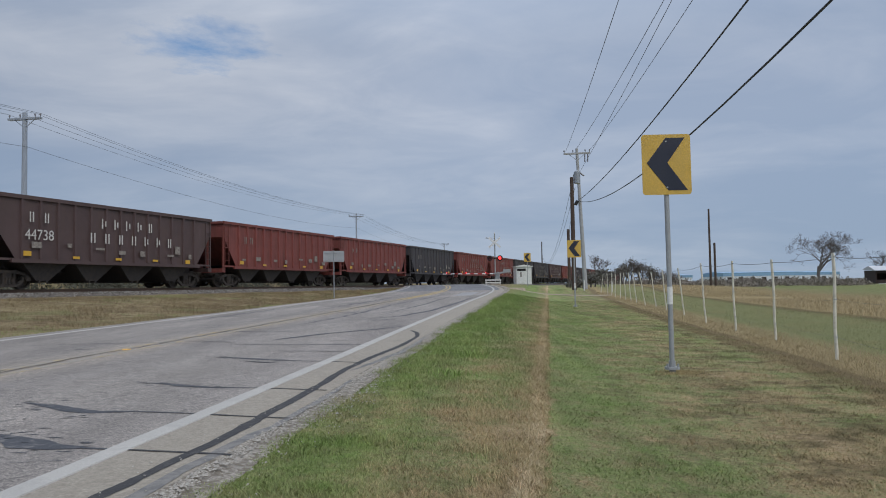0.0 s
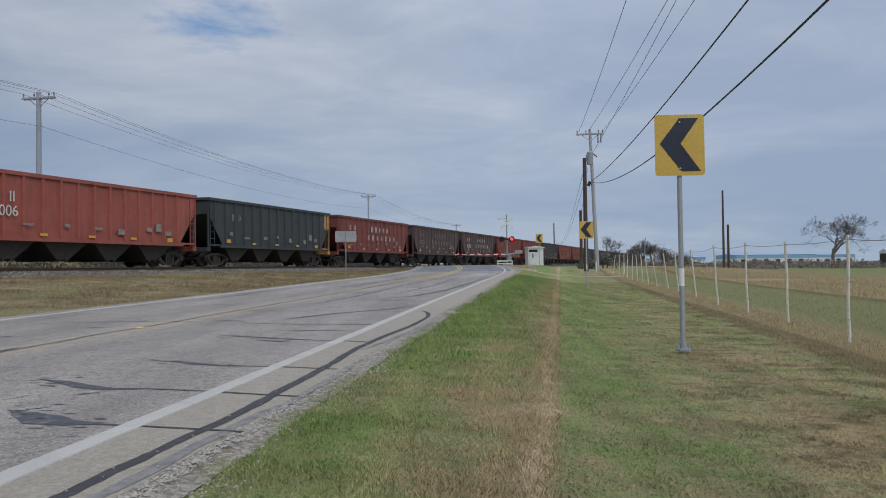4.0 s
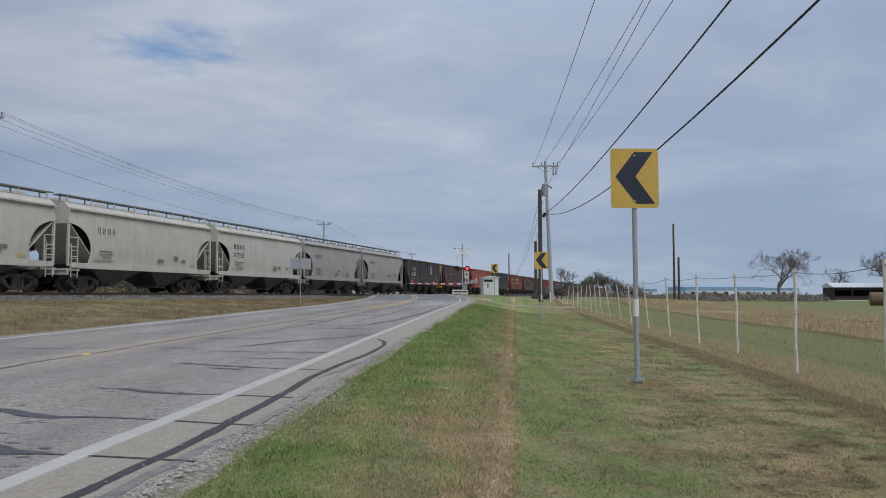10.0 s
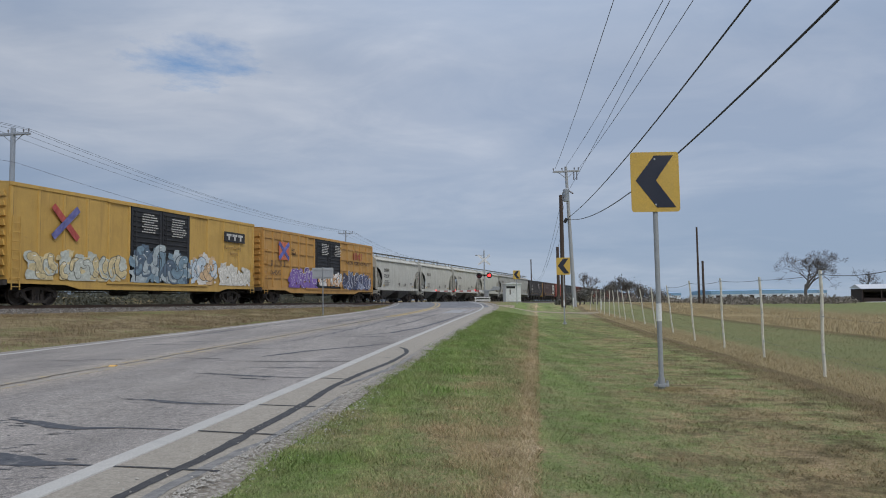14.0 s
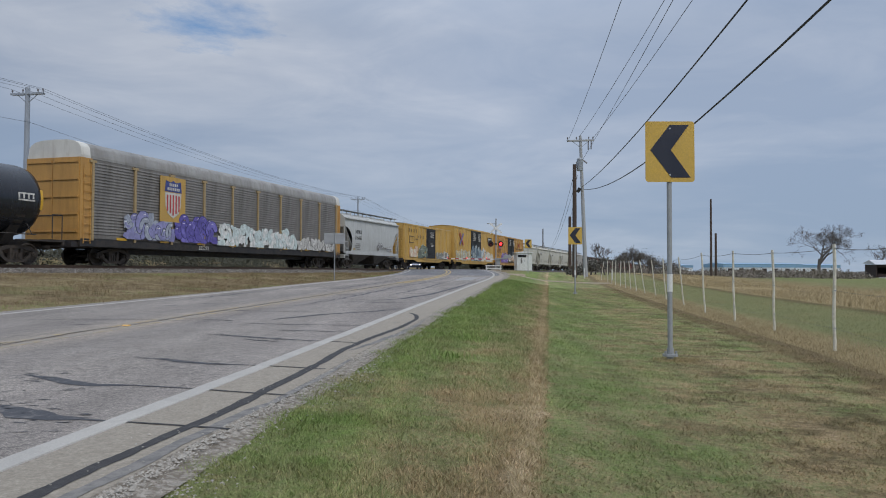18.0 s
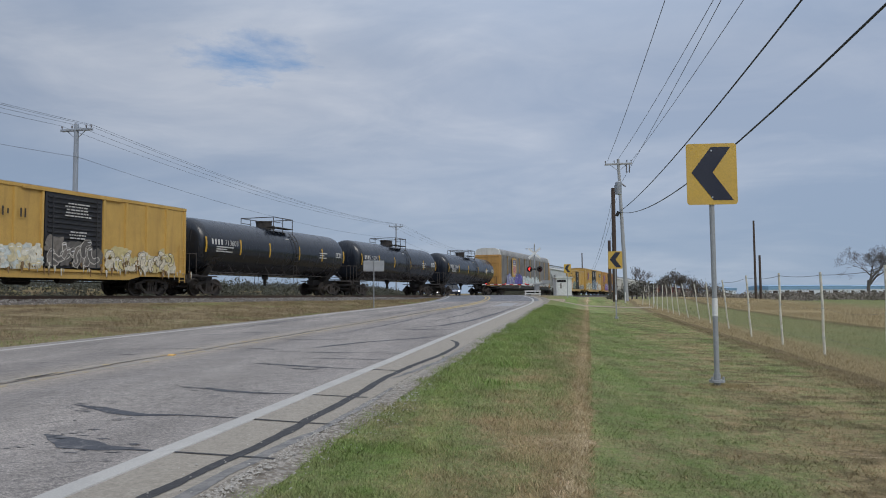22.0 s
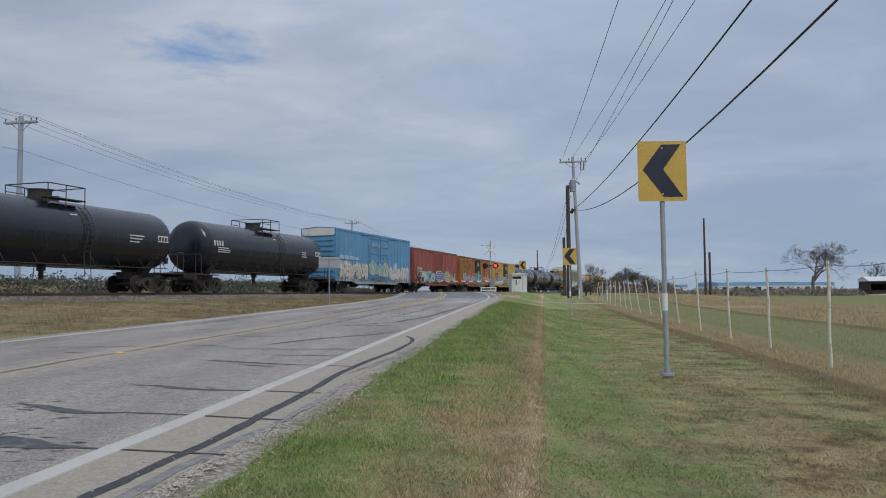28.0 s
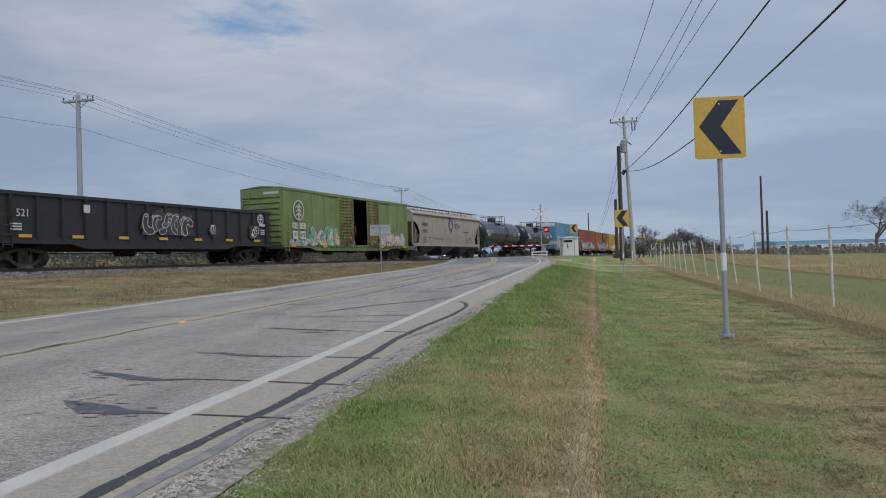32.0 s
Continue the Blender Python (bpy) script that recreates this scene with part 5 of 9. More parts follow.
# ---- covered hoppers ----
def covered_hopper(L, H, paint, label, bays, under, seed):
    car = start_car(label, "covered hopper car", "covered_hopper_car")
    hx, W = L / 2 - 0.40, 1.56
    eave = H - 0.72

    neck = eave - 0.75

    def half_len(z):
        """The side sheet is cut away in an arc below the end panel."""
        if z >= neck:
            return hx - 0.01
        u = min((neck - z) / (neck - 2.0), 1.0)
        back = 0.16 * max(0.0, (2.0 - z) / 0.65) ** 2
        return hx - 1.5 * (1 - (1 - u) ** 2) ** 0.5 + back

    def half_wid(z):
        return W - 0.10 * ((z - 2.7) / 1.4) ** 2
    zs = sorted([1.35 + (neck - 0.01 - 1.35) * (1 - (1 - k / 11) ** 1.8) for k in range(12)] + [neck, neck + 0.3, eave])
    for sd in (-1, 1):
        g = Geo()
        n = 12
        outer = [[(-half_len(z) + 2 * half_len(z) * k / n, sd * half_wid(z), z) for k in range(n + 1)] for z in zs]
        inner = [[(-half_len(z) + 2 * half_len(z) * k / n, sd * (half_wid(z) - 0.03), z) for k in range(n + 1)] for z in zs]
        g.loft(outer, closed=False, caps=False)
        g.loft(inner, closed=False, caps=False)
        for i in range(14):
            for e in (0, n):
                g.add([outer[i][e], outer[i + 1][e], inner[i + 1][e], inner[i][e]], [(0, 1, 2, 3)])
        part("side_sheet", g, paint, car, smooth=True)
        for q in range(1, 5):
            x = -half_len(2.2) + 2 * half_len(2.2) * q / 5
            r = Geo()
            r.loft([[(x - 0.012, sd * (half_wid(z) - 0.002), z), (x, sd * (half_wid(z) + 0.006), z), (x + 0.012, sd * (half_wid(z) - 0.002), z)] for z in zs], closed=False, caps=False)
            part("weld_seam", r, paint, car)
    for sd in (-1, 1):
        g = Geo()
        top_x, low_x = sd * (hx - 0.06), sd * (hx - 2.0)
        g.loft([[(top_x, -W + 0.06, neck), (top_x, W - 0.06, neck), (top_x - sd * 0.06, W - 0.06, neck), (top_x - sd * 0.06, -W + 0.06, neck)],
                [(low_x, -W + 0.1, 1.36), (low_x, W - 0.1, 1.36), (low_x - sd * 0.06, W - 0.1, 1.36), (low_x - sd * 0.06, -W + 0.1, 1.36)]])
        part("slope_sheet", g, paint, car)
    g = Geo()
    prof = [(-half_wid(eave) - 0.03, eave - 0.08), (-half_wid(eave) - 0.03, eave), (-1.2, eave + 0.26), (-0.6, eave + 0.40), (0, eave + 0.44), (0.6, eave + 0.40), (1.2, eave + 0.26), (half_wid(eave) + 0.03, eave), (half_wid(eave) + 0.03, eave - 0.08)]
    g.slab(prof, 0, -hx, hx)
    part("roof", g, paint, car)
    for s in (-1, 1):
        g = Geo()
        g.slab([(-hx + 0.1, eave - 0.09), (hx - 0.1, eave - 0.09), (hx - 0.1, eave - 0.01), (-hx + 0.1, eave - 0.01)], 1, s * (W + 0.0) - 0.07, s * (W + 0.0) + 0.07)
        part("eave_rail", g, paint, car)
        g = Geo()
        g.box(0, s * (W - 0.05), 1.28, 2 * hx - 0.4, 0.14, 0.26)
        part("side_sill", g, paint, car)
    # roof hatches and running boards
    n = max(4, int(L / 2.2))
    for k in range(n):
        g = Geo()
        x = -hx + 1.0 + k * (2 * hx - 2.0) / (n - 1)
        g.box(x, 0, eave + 0.5, 0.9, 0.62, 0.12, bev=0.05)
        part("hatch", g, paint, car)
    for s in (-1, 1):
        g = Geo()
        g.box(0, s * 0.98, eave + 0.62, 2 * hx + 0.35, 0.42, 0.035)
        for q in (-0.22, 0.22):
            g.box(0, s * 0.98 + q, eave + 0.605, 2 * hx + 0.35, 0.02, 0.06)
        part("running_board", g, RUNBOARD, car)
        g = Geo()
        m = int(L / 1.6)
        for k in range(m):
            x = -hx + 0.2 + k * (2 * hx - 0.4) / (m - 1)
            for q in (-0.2, 0.2):
                g.box(x, s * 0.98 + q, eave + 0.45, 0.06, 0.04, 0.36)
        tagged(part("bracket_row", g, paint, car), kind="stuff")
    for s in (-1, 1):
        g = Geo()
        g.box(s * (hx - 0.04), 0, eave - 0.375, 0.07, 2 * W - 0.08, 0.76)
        part("end_cap", g, paint, car)
        g = Geo()
        for q in (-1, 1):
            g.box(s * (hx - 0.04), q * (W - 0.09), 2.5, 0.1, 0.1, 2.5)
            g.bar((s * (hx - 0.05), q * (W - 0.08), 1.3), (s * (hx - 1.7), q * (W - 0.08), 1.3), 0.09, 0.09)
            for z in (1.7, 2.15, 2.6):
                g.rod((s * (hx - 0.05), q * (W - 0.03), z), (s * (hx - 0.62), q * (W - 0.03), z), 0.022, n=5)
            g.bar((s * (hx - 0.62), q * (W - 0.05), 1.25), (s * (hx - 0.62), q * (W - 0.05), 2.62), 0.05, 0.05)
        g.box(s * (hx - 0.35), 0, 1.08, 0.9, 2 * W - 0.1, 0.1)
        g.box(s * (hx - 0.02), 0, 0.98, 0.12, 2 * W - 0.1, 0.3)
        part("end_frame", g, paint, car)
        ladder(car, eave - 1.0, s * (hx + 0.05), W - 0.35, 1.0, 90 if s > 0 else -90, paint)
        ladder(car, 1.6, s * (hx - 0.36), -W - 0.01, 0.7, 0, paint)
    brake_wheel(car, -hx - 0.1, 0.55, 2.2, UNDER)
    span = (2 * hx - 3.0) / bays
    for k in range(bays):
        x = -hx + 1.5 + span * (k + 0.5)
        g = Geo()
        h = span / 2 - 0.02
        g.loft([[(x - h, -1.42, 1.4), (x + h, -1.42, 1.4), (x + h, 1.42, 1.4), (x - h, 1.42, 1.4)],
                [(x - h * 0.86, -1.36, 1.15), (x + h * 0.86, -1.36, 1.15), (x + h * 0.86, 1.36, 1.15), (x - h * 0.86, 1.36, 1.15)],
                [(x - 0.42, -0.75, 0.42), (x + 0.42, -0.75, 0.42), (x + 0.42, 0.75, 0.42), (x - 0.42, 0.75, 0.42)]])
        g.box(x, 0, 0.36, 0.9, 1.3, 0.14)
        g.rod((x - 0.2, -1.0, 0.4), (x - 0.2, 1.0, 0.4), 0.05, n=6)
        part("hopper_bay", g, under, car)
    g = Geo()
    g.box(0, 0, 0.9, L - 1.2, 0.5, 0.36)
    part("centre_sill", g, UNDER, car)
    # worn bare and dusty streaks round the data panel
    g = Geo()
    rnd = random.Random(seed)
    for k in range(4):
        flag(g, -hx + 2.6 + rnd.uniform(-0.1, 0.1), 2.05 - k * 0.16, rnd.uniform(0.6, 1.2), 0.05, -W - 0.012)
    for k in range(3):
        flag(g, rnd.uniform(0, hx - 2.3), 1.9 + rnd.uniform(-0.2, 0.1), rnd.uniform(0.2, 0.5), rnd.uniform(0.1, 0.3), -W - 0.012)
    tagged(part("stencilling", g, DIM_DARK, car), kind="stuff")
    for x in (-hx + 1.9, hx - 1.9):
        g = Geo()
        flag(g, x, 1.60, 0.45, 0.14, -half_wid(1.6) - 0.01)
        part("reflector", g, FADED_YELLOW, car)
    running_gear(car, L, 1.95)
    return car


RUNBOARD = material("running_board_steel", (0.20, 0.20, 0.195), 0.7, 0.3, 0.3, 5, 40, 0.1)
DIM_DARK = material("faded_grey_lettering", (0.16, 0.15, 0.14), 0.8, 0, 0.2, 6, 60, 0.0, (0.3, 0.28, 0.25), 0.6)
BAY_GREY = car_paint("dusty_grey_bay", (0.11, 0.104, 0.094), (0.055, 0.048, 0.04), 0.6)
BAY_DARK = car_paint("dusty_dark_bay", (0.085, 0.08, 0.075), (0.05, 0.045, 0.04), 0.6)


# ---- boxcars ----
def boxcar(L, H, paint, label, door=None, door_x=0.0, door_w=3.0, leaves=1, roof=None, posts=10, beads=False, flat=False, open_door=0.0, end_top=None, door_beads=True, inset=0.75, sill=None, gap_x=0.0):
    """A boxcar; its doors stand between door_x - door_w / 2 and door_x + door_w / 2 on the side."""
    car = start_car(label, "boxcar", "boxcar")
    hx, W, z0 = L / 2 - inset, 1.5, 1.08
    top = H - 0.22
    a, b = door_x - door_w / 2, door_x + door_w / 2
    roof = roof or paint
    door = door or paint
    for s in (-1, 1):
        for lo, hi in ((-hx, a), (b, hx)):
            g = Geo()
            g.box((lo + hi) / 2, s * W, (z0 + top) / 2, hi - lo, 0.06, top - z0)
            part("side_panel", g, paint, car)
            n = max(2, round(posts * (hi - lo) / (2 * hx)))
            for k in range(n + 1):
                key = "post" + paint.name + str(round(top, 2)) + str(flat)
                if key not in LADDERS:
                    r = Geo()
                    d = 0.05 if flat else 0.08
                    r.slab([(-0.075, 0.0), (0.075, 0.0), (0.05, -d), (-0.05, -d)], 2, z0 + 0.02, top - 0.1)
                    # thin dark strip paints the post's shade line onto the panel
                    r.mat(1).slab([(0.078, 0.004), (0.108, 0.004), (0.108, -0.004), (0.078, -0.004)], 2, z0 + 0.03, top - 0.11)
                    LADDERS[key] = r.mesh("side_post", [paint, SEAM_SHADE])
                x = lo + 0.1 + k * (hi - lo - 0.2) / n
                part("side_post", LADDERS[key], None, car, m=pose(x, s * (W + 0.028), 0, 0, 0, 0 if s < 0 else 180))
                if beads and k < n and s < 0:
                    w = (hi - lo - 0.2) / n
                    for z in (1.75, 2.65, 3.55, 4.45):
                        g = Geo()
                        g.box(x + w / 2, s * (W + 0.055), z, w - 0.28, 0.09, 0.08)
                        part("side_bead", g, paint, car)
        # doors
        if open_door:
            w = door_w / 3
            gaps = [(a, a + w + gap_x), (a + 2 * w + gap_x, b)]
        else:
            gaps = [(a + k * door_w / leaves, a + (k + 1) * door_w / leaves) for k in range(leaves)]
        for lo, hi in gaps:
            g = Geo()
            g.box((lo + hi) / 2, s * (W + 0.05), (z0 + top) / 2, hi - lo - 0.05, 0.07, top - z0 - 0.16)
            d = part("door", g, door, car)
            m = 14 if door_beads else 6
            key = "bead" + door.name + str(round(hi - lo, 2)) + str(m)
            if key not in LADDERS:
                r = Geo()
                r.slab([(-0.045, 0.0), (0.045, 0.0), (0.025, -0.05), (-0.025, -0.05)][::1], 0, -(hi - lo) / 2 + 0.15, (hi - lo) / 2 - 0.15)
                r.v = [(p, c, q) for p, q, c in r.v]
                LADDERS[key] = r.mesh("door_bead", door)
            for k in range(m):
                z = z0 + 0.3 + k * (top - z0 - 0.6) / (m - 1)
                part("door_bead", LADDERS[key], None, d, m=pose((lo + hi) / 2, s * (W + 0.085), z, 0, 0, 0 if s < 0 else 180))
            for q in (0.12, 0.88):
                x = lo + (hi - lo) * q
                g = Geo()
                g.rod((x, s * (W + 0.145), z0 + 0.1), (x, s * (W + 0.145), top - 0.25), 0.022, n=5)
                part("lock_rod", g, door, d)
        for z, h in ((top - 0.05, 0.07), (z0 - 0.02, 0.08)):
            g = Geo()
            g.box(door_x, s * (W + 0.09), z, door_w * 1.7, h, 0.1)
            part("door_track", g, paint, car)
        # sill: deeper amidships
        g = Geo()
        g.slab([(-hx, z0 + 0.02), (-hx, z0 - 0.16), (-hx + 3.2, z0 - 0.18), (-hx + 4.0, z0 - 0.36), (hx - 4.0, z0 - 0.36), (hx - 3.2, z0 - 0.18), (hx, z0 - 0.16), (hx, z0 + 0.02)], 1, s * W - 0.05, s * W + 0.05)
        part("side_sill", g, sill or paint, car)
        g = Geo()
        g.box(0, s * (W + 0.01), top + 0.0, 2 * hx + 0.04, 0.12, 0.13)
        part("top_chord", g, roof if roof is ROOF_RUST else paint, car)
    g = Geo()
    g.slab([(-W - 0.06, top + 0.05), (-W - 0.06, top + 0.09), (0, H), (W + 0.06, top + 0.09), (W + 0.06, top + 0.05)], 0, -hx - 0.03, hx + 0.03)
    n = int(L / 1.1)
    for k in range(n):
        x = -hx + 0.4 + k * (2 * hx - 0.8) / (n - 1)
        for s in (-1, 1):
            g.bar((x, s * (W - 0.1), top + 0.105), (x, 0, H + 0.005), 0.09, 0.03)
    part("roof", g, roof, car)
    g = Geo()
    g.box(0, 0, z0 - 0.04, 2 * hx, 2 * W - 0.12, 0.08)
    part("floor", g, UNDER, car)
    for s in (-1, 1):
        g = Geo()
        g.slab([(-W, z0), (W, z0), (W, top + 0.06), (0, H - 0.03), (-W, top + 0.06)], 0, s * hx - 0.03, s * hx + 0.03)
        part("end_panel", g, paint, car)
        n = 9
        for k in range(n):
            if s > 0:
                continue
            r = Geo()
            z = z0 + 0.3 + k * (top - z0 - 0.7) / (n - 1)
            r.slab([(-W + 0.12, z - 0.12), (W - 0.12, z - 0.12), (W - 0.2, z + 0.12), (-W + 0.2, z + 0.12)], 0, s * hx + s * 0.03, s * hx + s * 0.10)
            part("end_rib", r, end_top if (end_top and k == n - 1) else paint, car)
        if end_top and s < 0:
            g = Geo()
            g.slab([(-W + 0.05, top - 0.42), (W - 0.05, top - 0.42), (W - 0.05, top + 0.02), (0, H - 0.08), (-W + 0.05, top + 0.02)], 0, -hx - 0.045, -hx - 0.03)
            part("end_top", g, end_top, car)
        ladder(car, H - 2.2 if s < 0 else 1.9, s * (hx - 0.32), -W - 0.11, 0.65, 0, paint)
        ladder(car, H - 1.4 if s < 0 else 1.9, s * (hx + 0.13), W - 0.4, 0.8, 90 if s > 0 else -90, paint)
        g = Geo()
        g.box(s * (hx + 0.25), 0, 0.98, 0.5, 1.3, 0.06)
        g.box(s * (hx + 0.1), 0, 0.95, 0.2, 2 * W, 0.22)
        part("end_sill", g, UNDER, car)
    brake_wheel(car, -hx - 0.22, 0.55, 1.9, UNDER)
    underframe(car, L, z0, W)
    running_gear(car, L, 2.6)
    return car


def side_text_marks(car, x, z, rows, y, mat, seed, w=1.0):
    """Blocks of small writing too fine to read."""
    rnd = random.Random(seed)
    g = Geo()
    for k in range(rows):
        a, end = x - w * rnd.uniform(0.36, 0.5), x + w * rnd.uniform(0.30, 0.5)
        while a < end:
            word = rnd.uniform(0.06, 0.24)
            flag(g, a + word / 2, z - k * 0.13, word, 0.055, y, 0.01)
            a += word + 0.045
    tagged(part("small_print", g, mat, car), kind="stuff")


# ---- autorack ----
def autorack():
    L, H, W = 28.6, 5.8, 1.52
    car = start_car("yellow and galvanised enclosed car carrier with graffiti along its foot", "autorack car", "autorack_car")
    hx, z0 = 13.65, 1.15
    g = Geo()
    g.box(0, 0, 0.98, 2 * hx + 0.3, 2.7, 0.3)
    g.box(0, 0, 0.75, 2 * hx - 5, 1.0, 0.3)
    part("flat_deck", g, BLACK_STEEL, car)
    roofz = 4.95
    for s in (-1, 1):
        g = Geo()
        g.box(0, s * (W - 0.01), 1.05, 2 * hx, 0.12, 0.36)
        part("deck_sill", g, BLACK_STEEL, car)
        n = 9
        w = (2 * hx - 1.4) / n
        for k in range(n):
            x = -hx + 0.7 + (k + 0.5) * w
            key = "louvre"
            if key not in LADDERS:
                r = Geo()
                r.box(0, 0, (z0 + 0.1 + roofz) / 2, w - 0.1, 0.02, roofz - z0 - 0.1)
                for j in range(24):
                    z = z0 + 0.35 + j * (roofz - z0 - 0.5) / 23
                    r.slab([(-0.035, z - 0.045), (-0.008, z + 0.05), (0.0, z + 0.05), (0.0, z - 0.06)], 0, -w / 2 + 0.06, w / 2 - 0.06)
                LADDERS[key] = r.mesh("louvre_panel", LOUVRE)
            part("louvre_panel", LADDERS[key], None, car, m=pose(x, s * W, 0, 0, 0, 0 if s < 0 else 180))
        for k in range(n + 1):
            key = "rackpost"
            if key not in LADDERS:
                r = Geo()
                r.box(0, -0.06, (z0 + roofz - 0.15) / 2, 0.14, 0.09, roofz - z0 - 0.15)
                r.box(0, -0.06, roofz - 0.12, 0.42, 0.08, 0.12)
                LADDERS[key] = r.mesh("rack_post", RACK_POST)
            x = -hx + 0.7 + k * w
            part("rack_post", LADDERS[key], None, car, m=pose(x, s * W, 0, 0, 0, 0 if s < 0 else 180))
        for q in (-1, 1):
            g = Geo()
            g.box(q * (hx - 0.35), s * W, (z0 + roofz) / 2, 0.7, 0.07, roofz - z0)
            g.box(q * (hx - 0.02), s * (W - 0.02), (z0 + roofz) / 2, 0.12, 0.14, roofz - z0)
            part("end_post", g, YELLOW_OLD, car)
            ladder(car, 3.6, q * (hx - 0.38), s * (W + 0.06) if s < 0 else W + 0.06, 1.0, 0 if s < 0 else 180, YELLOW_OLD)
    prof = [(-W - 0.02, roofz), (-W - 0.02, roofz + 0.12)]
    for k in range(11):
        a = math.pi - math.pi * k / 10
        e = 0.62
        prof.append((math.copysign(abs(math.cos(a)) ** e, math.cos(a)) * W, roofz + 0.12 + (H - roofz - 0.12) * math.sin(a) ** e))
    prof += [(W + 0.02, roofz + 0.12), (W + 0.02, roofz)]
    g = Geo()
    g.slab(prof, 0, -hx + 0.55, hx - 0.55)
    part("roof", g, RACK_ROOF, car, smooth=True)
    for q in (-1, 1):
        g = Geo()
        g.slab([(y * 1.01, z + (0.01 if z > roofz else 0)) for y, z in prof], 0, q * (hx - 0.58), q * (hx - 0.02))
        part("roof_end", g, WHITE_CAR, car, smooth=True)
        for s in (-1, 1):
            g = Geo()
            g.box(q * (hx + 0.03), s * 0.76, (z0 + roofz) / 2, 0.08, 1.48, roofz - z0)
            for k in range(5):
                g.box(q * (hx + 0.09), s * 0.76, z0 + 0.4 + k * 0.8, 0.06, 1.4, 0.08)
            part("end_door", g, YELLOW_OLD, car)
        g = Geo()
        g.box(q * (hx + 0.15), 0, 0.95, 0.5, 2.9, 0.24)
        part("end_sill", g, BLACK_STEEL, car)
    # the shield on its yellow panel
    g = Geo()
    g.box(-7.2, -W - 0.12, 3.55, 2.1, 0.03, 2.4)
    panel = part("sign_panel", g, YELLOW, car)
    g = Geo()
    out = [(-0.62, 1.0), (-0.2, 0.9), (0, 1.02), (0.2, 0.9), (0.62, 1.0), (0.70, 0.45)]
    g.mat(0).slab([(-7.2 + x, 3.55 + z) for x, z in [(-0.70, 0.40), (0.70, 0.40)] + out[::-1]], 1, -W - 0.145, -W - 0.135)
    g.mat(1).slab([(-7.2 + x, 3.55 + z) for x, z in [(-0.68, 0.36), (-0.62, -0.4), (-0.45, -0.75), (0, -1.0), (0.45, -0.75), (0.62, -0.4), (0.68, 0.36)]], 1, -W - 0.145, -W - 0.135)
    for k in range(5):
        x = -0.48 + k * 0.24
        g.mat(2).box(-7.2 + x, -W - 0.148, 3.55 - 0.2 - 0.1 * (1 - abs(k - 2) / 2), 0.11, 0.012, 1.1 - 0.12 * abs(k - 2))
    for k, n in ((0, 5), (1, 7)):
        for j in range(n):
            g.mat(1).box(-7.2 + (j - (n - 1) / 2) * 0.15, -W - 0.15, 3.55 + 0.78 - k * 0.22, 0.09, 0.012, 0.15)
    part("shield", g, [spray((0.03, 0.05, 0.20)), WHITE_MARK, spray((0.42, 0.05, 0.05))], panel, "red, white and blue shield emblem")
    graffiti(car, -10.9, -7.0, 1.3, 2.7, -W - 0.13, [(0.30, 0.33, 0.40), (0.22, 0.22, 0.42)], (0.03, 0.03, 0.08), 3, n=5)
    graffiti(car, -7.0, -3.2, 1.3, 2.8, -W - 0.13, [(0.10, 0.08, 0.34), (0.16, 0.14, 0.45)], (0.02, 0.02, 0.10), 4, n=5)
    graffiti(car, -3.0, 6.5, 1.25, 2.6, -W - 0.13, [(0.62, 0.63, 0.62), (0.50, 0.58, 0.58)], (0.40, 0.46, 0.46), 5, n=9)
    graffiti(car, 6.6, 12.6, 1.25, 2.1, -W - 0.13, [(0.45, 0.44, 0.42), (0.55, 0.54, 0.52)], (0.10, 0.10, 0.10), 6, n=8)
    for k in range(8):
        g = Geo()
        flag(g, -11 + k * 3.2, 1.28, 0.7, 0.12, -W - 0.075)
        part("reflector", g, YELLOW_MARK, car)
    write("855292", 0.32, -4.8, -W - 0.08, 0.94, WHITE_MARK, car)
    running_gear(car, L, 3.4)
    return car


RACK_POST = car_paint("dull_yellow_post", (0.34, 0.25, 0.13), (0.2, 0.16, 0.1), 0.5)
RACK_ROOF = car_paint("grey_rack_roof", (0.27, 0.265, 0.255), (0.17, 0.15, 0.13), 0.5, 0.5)


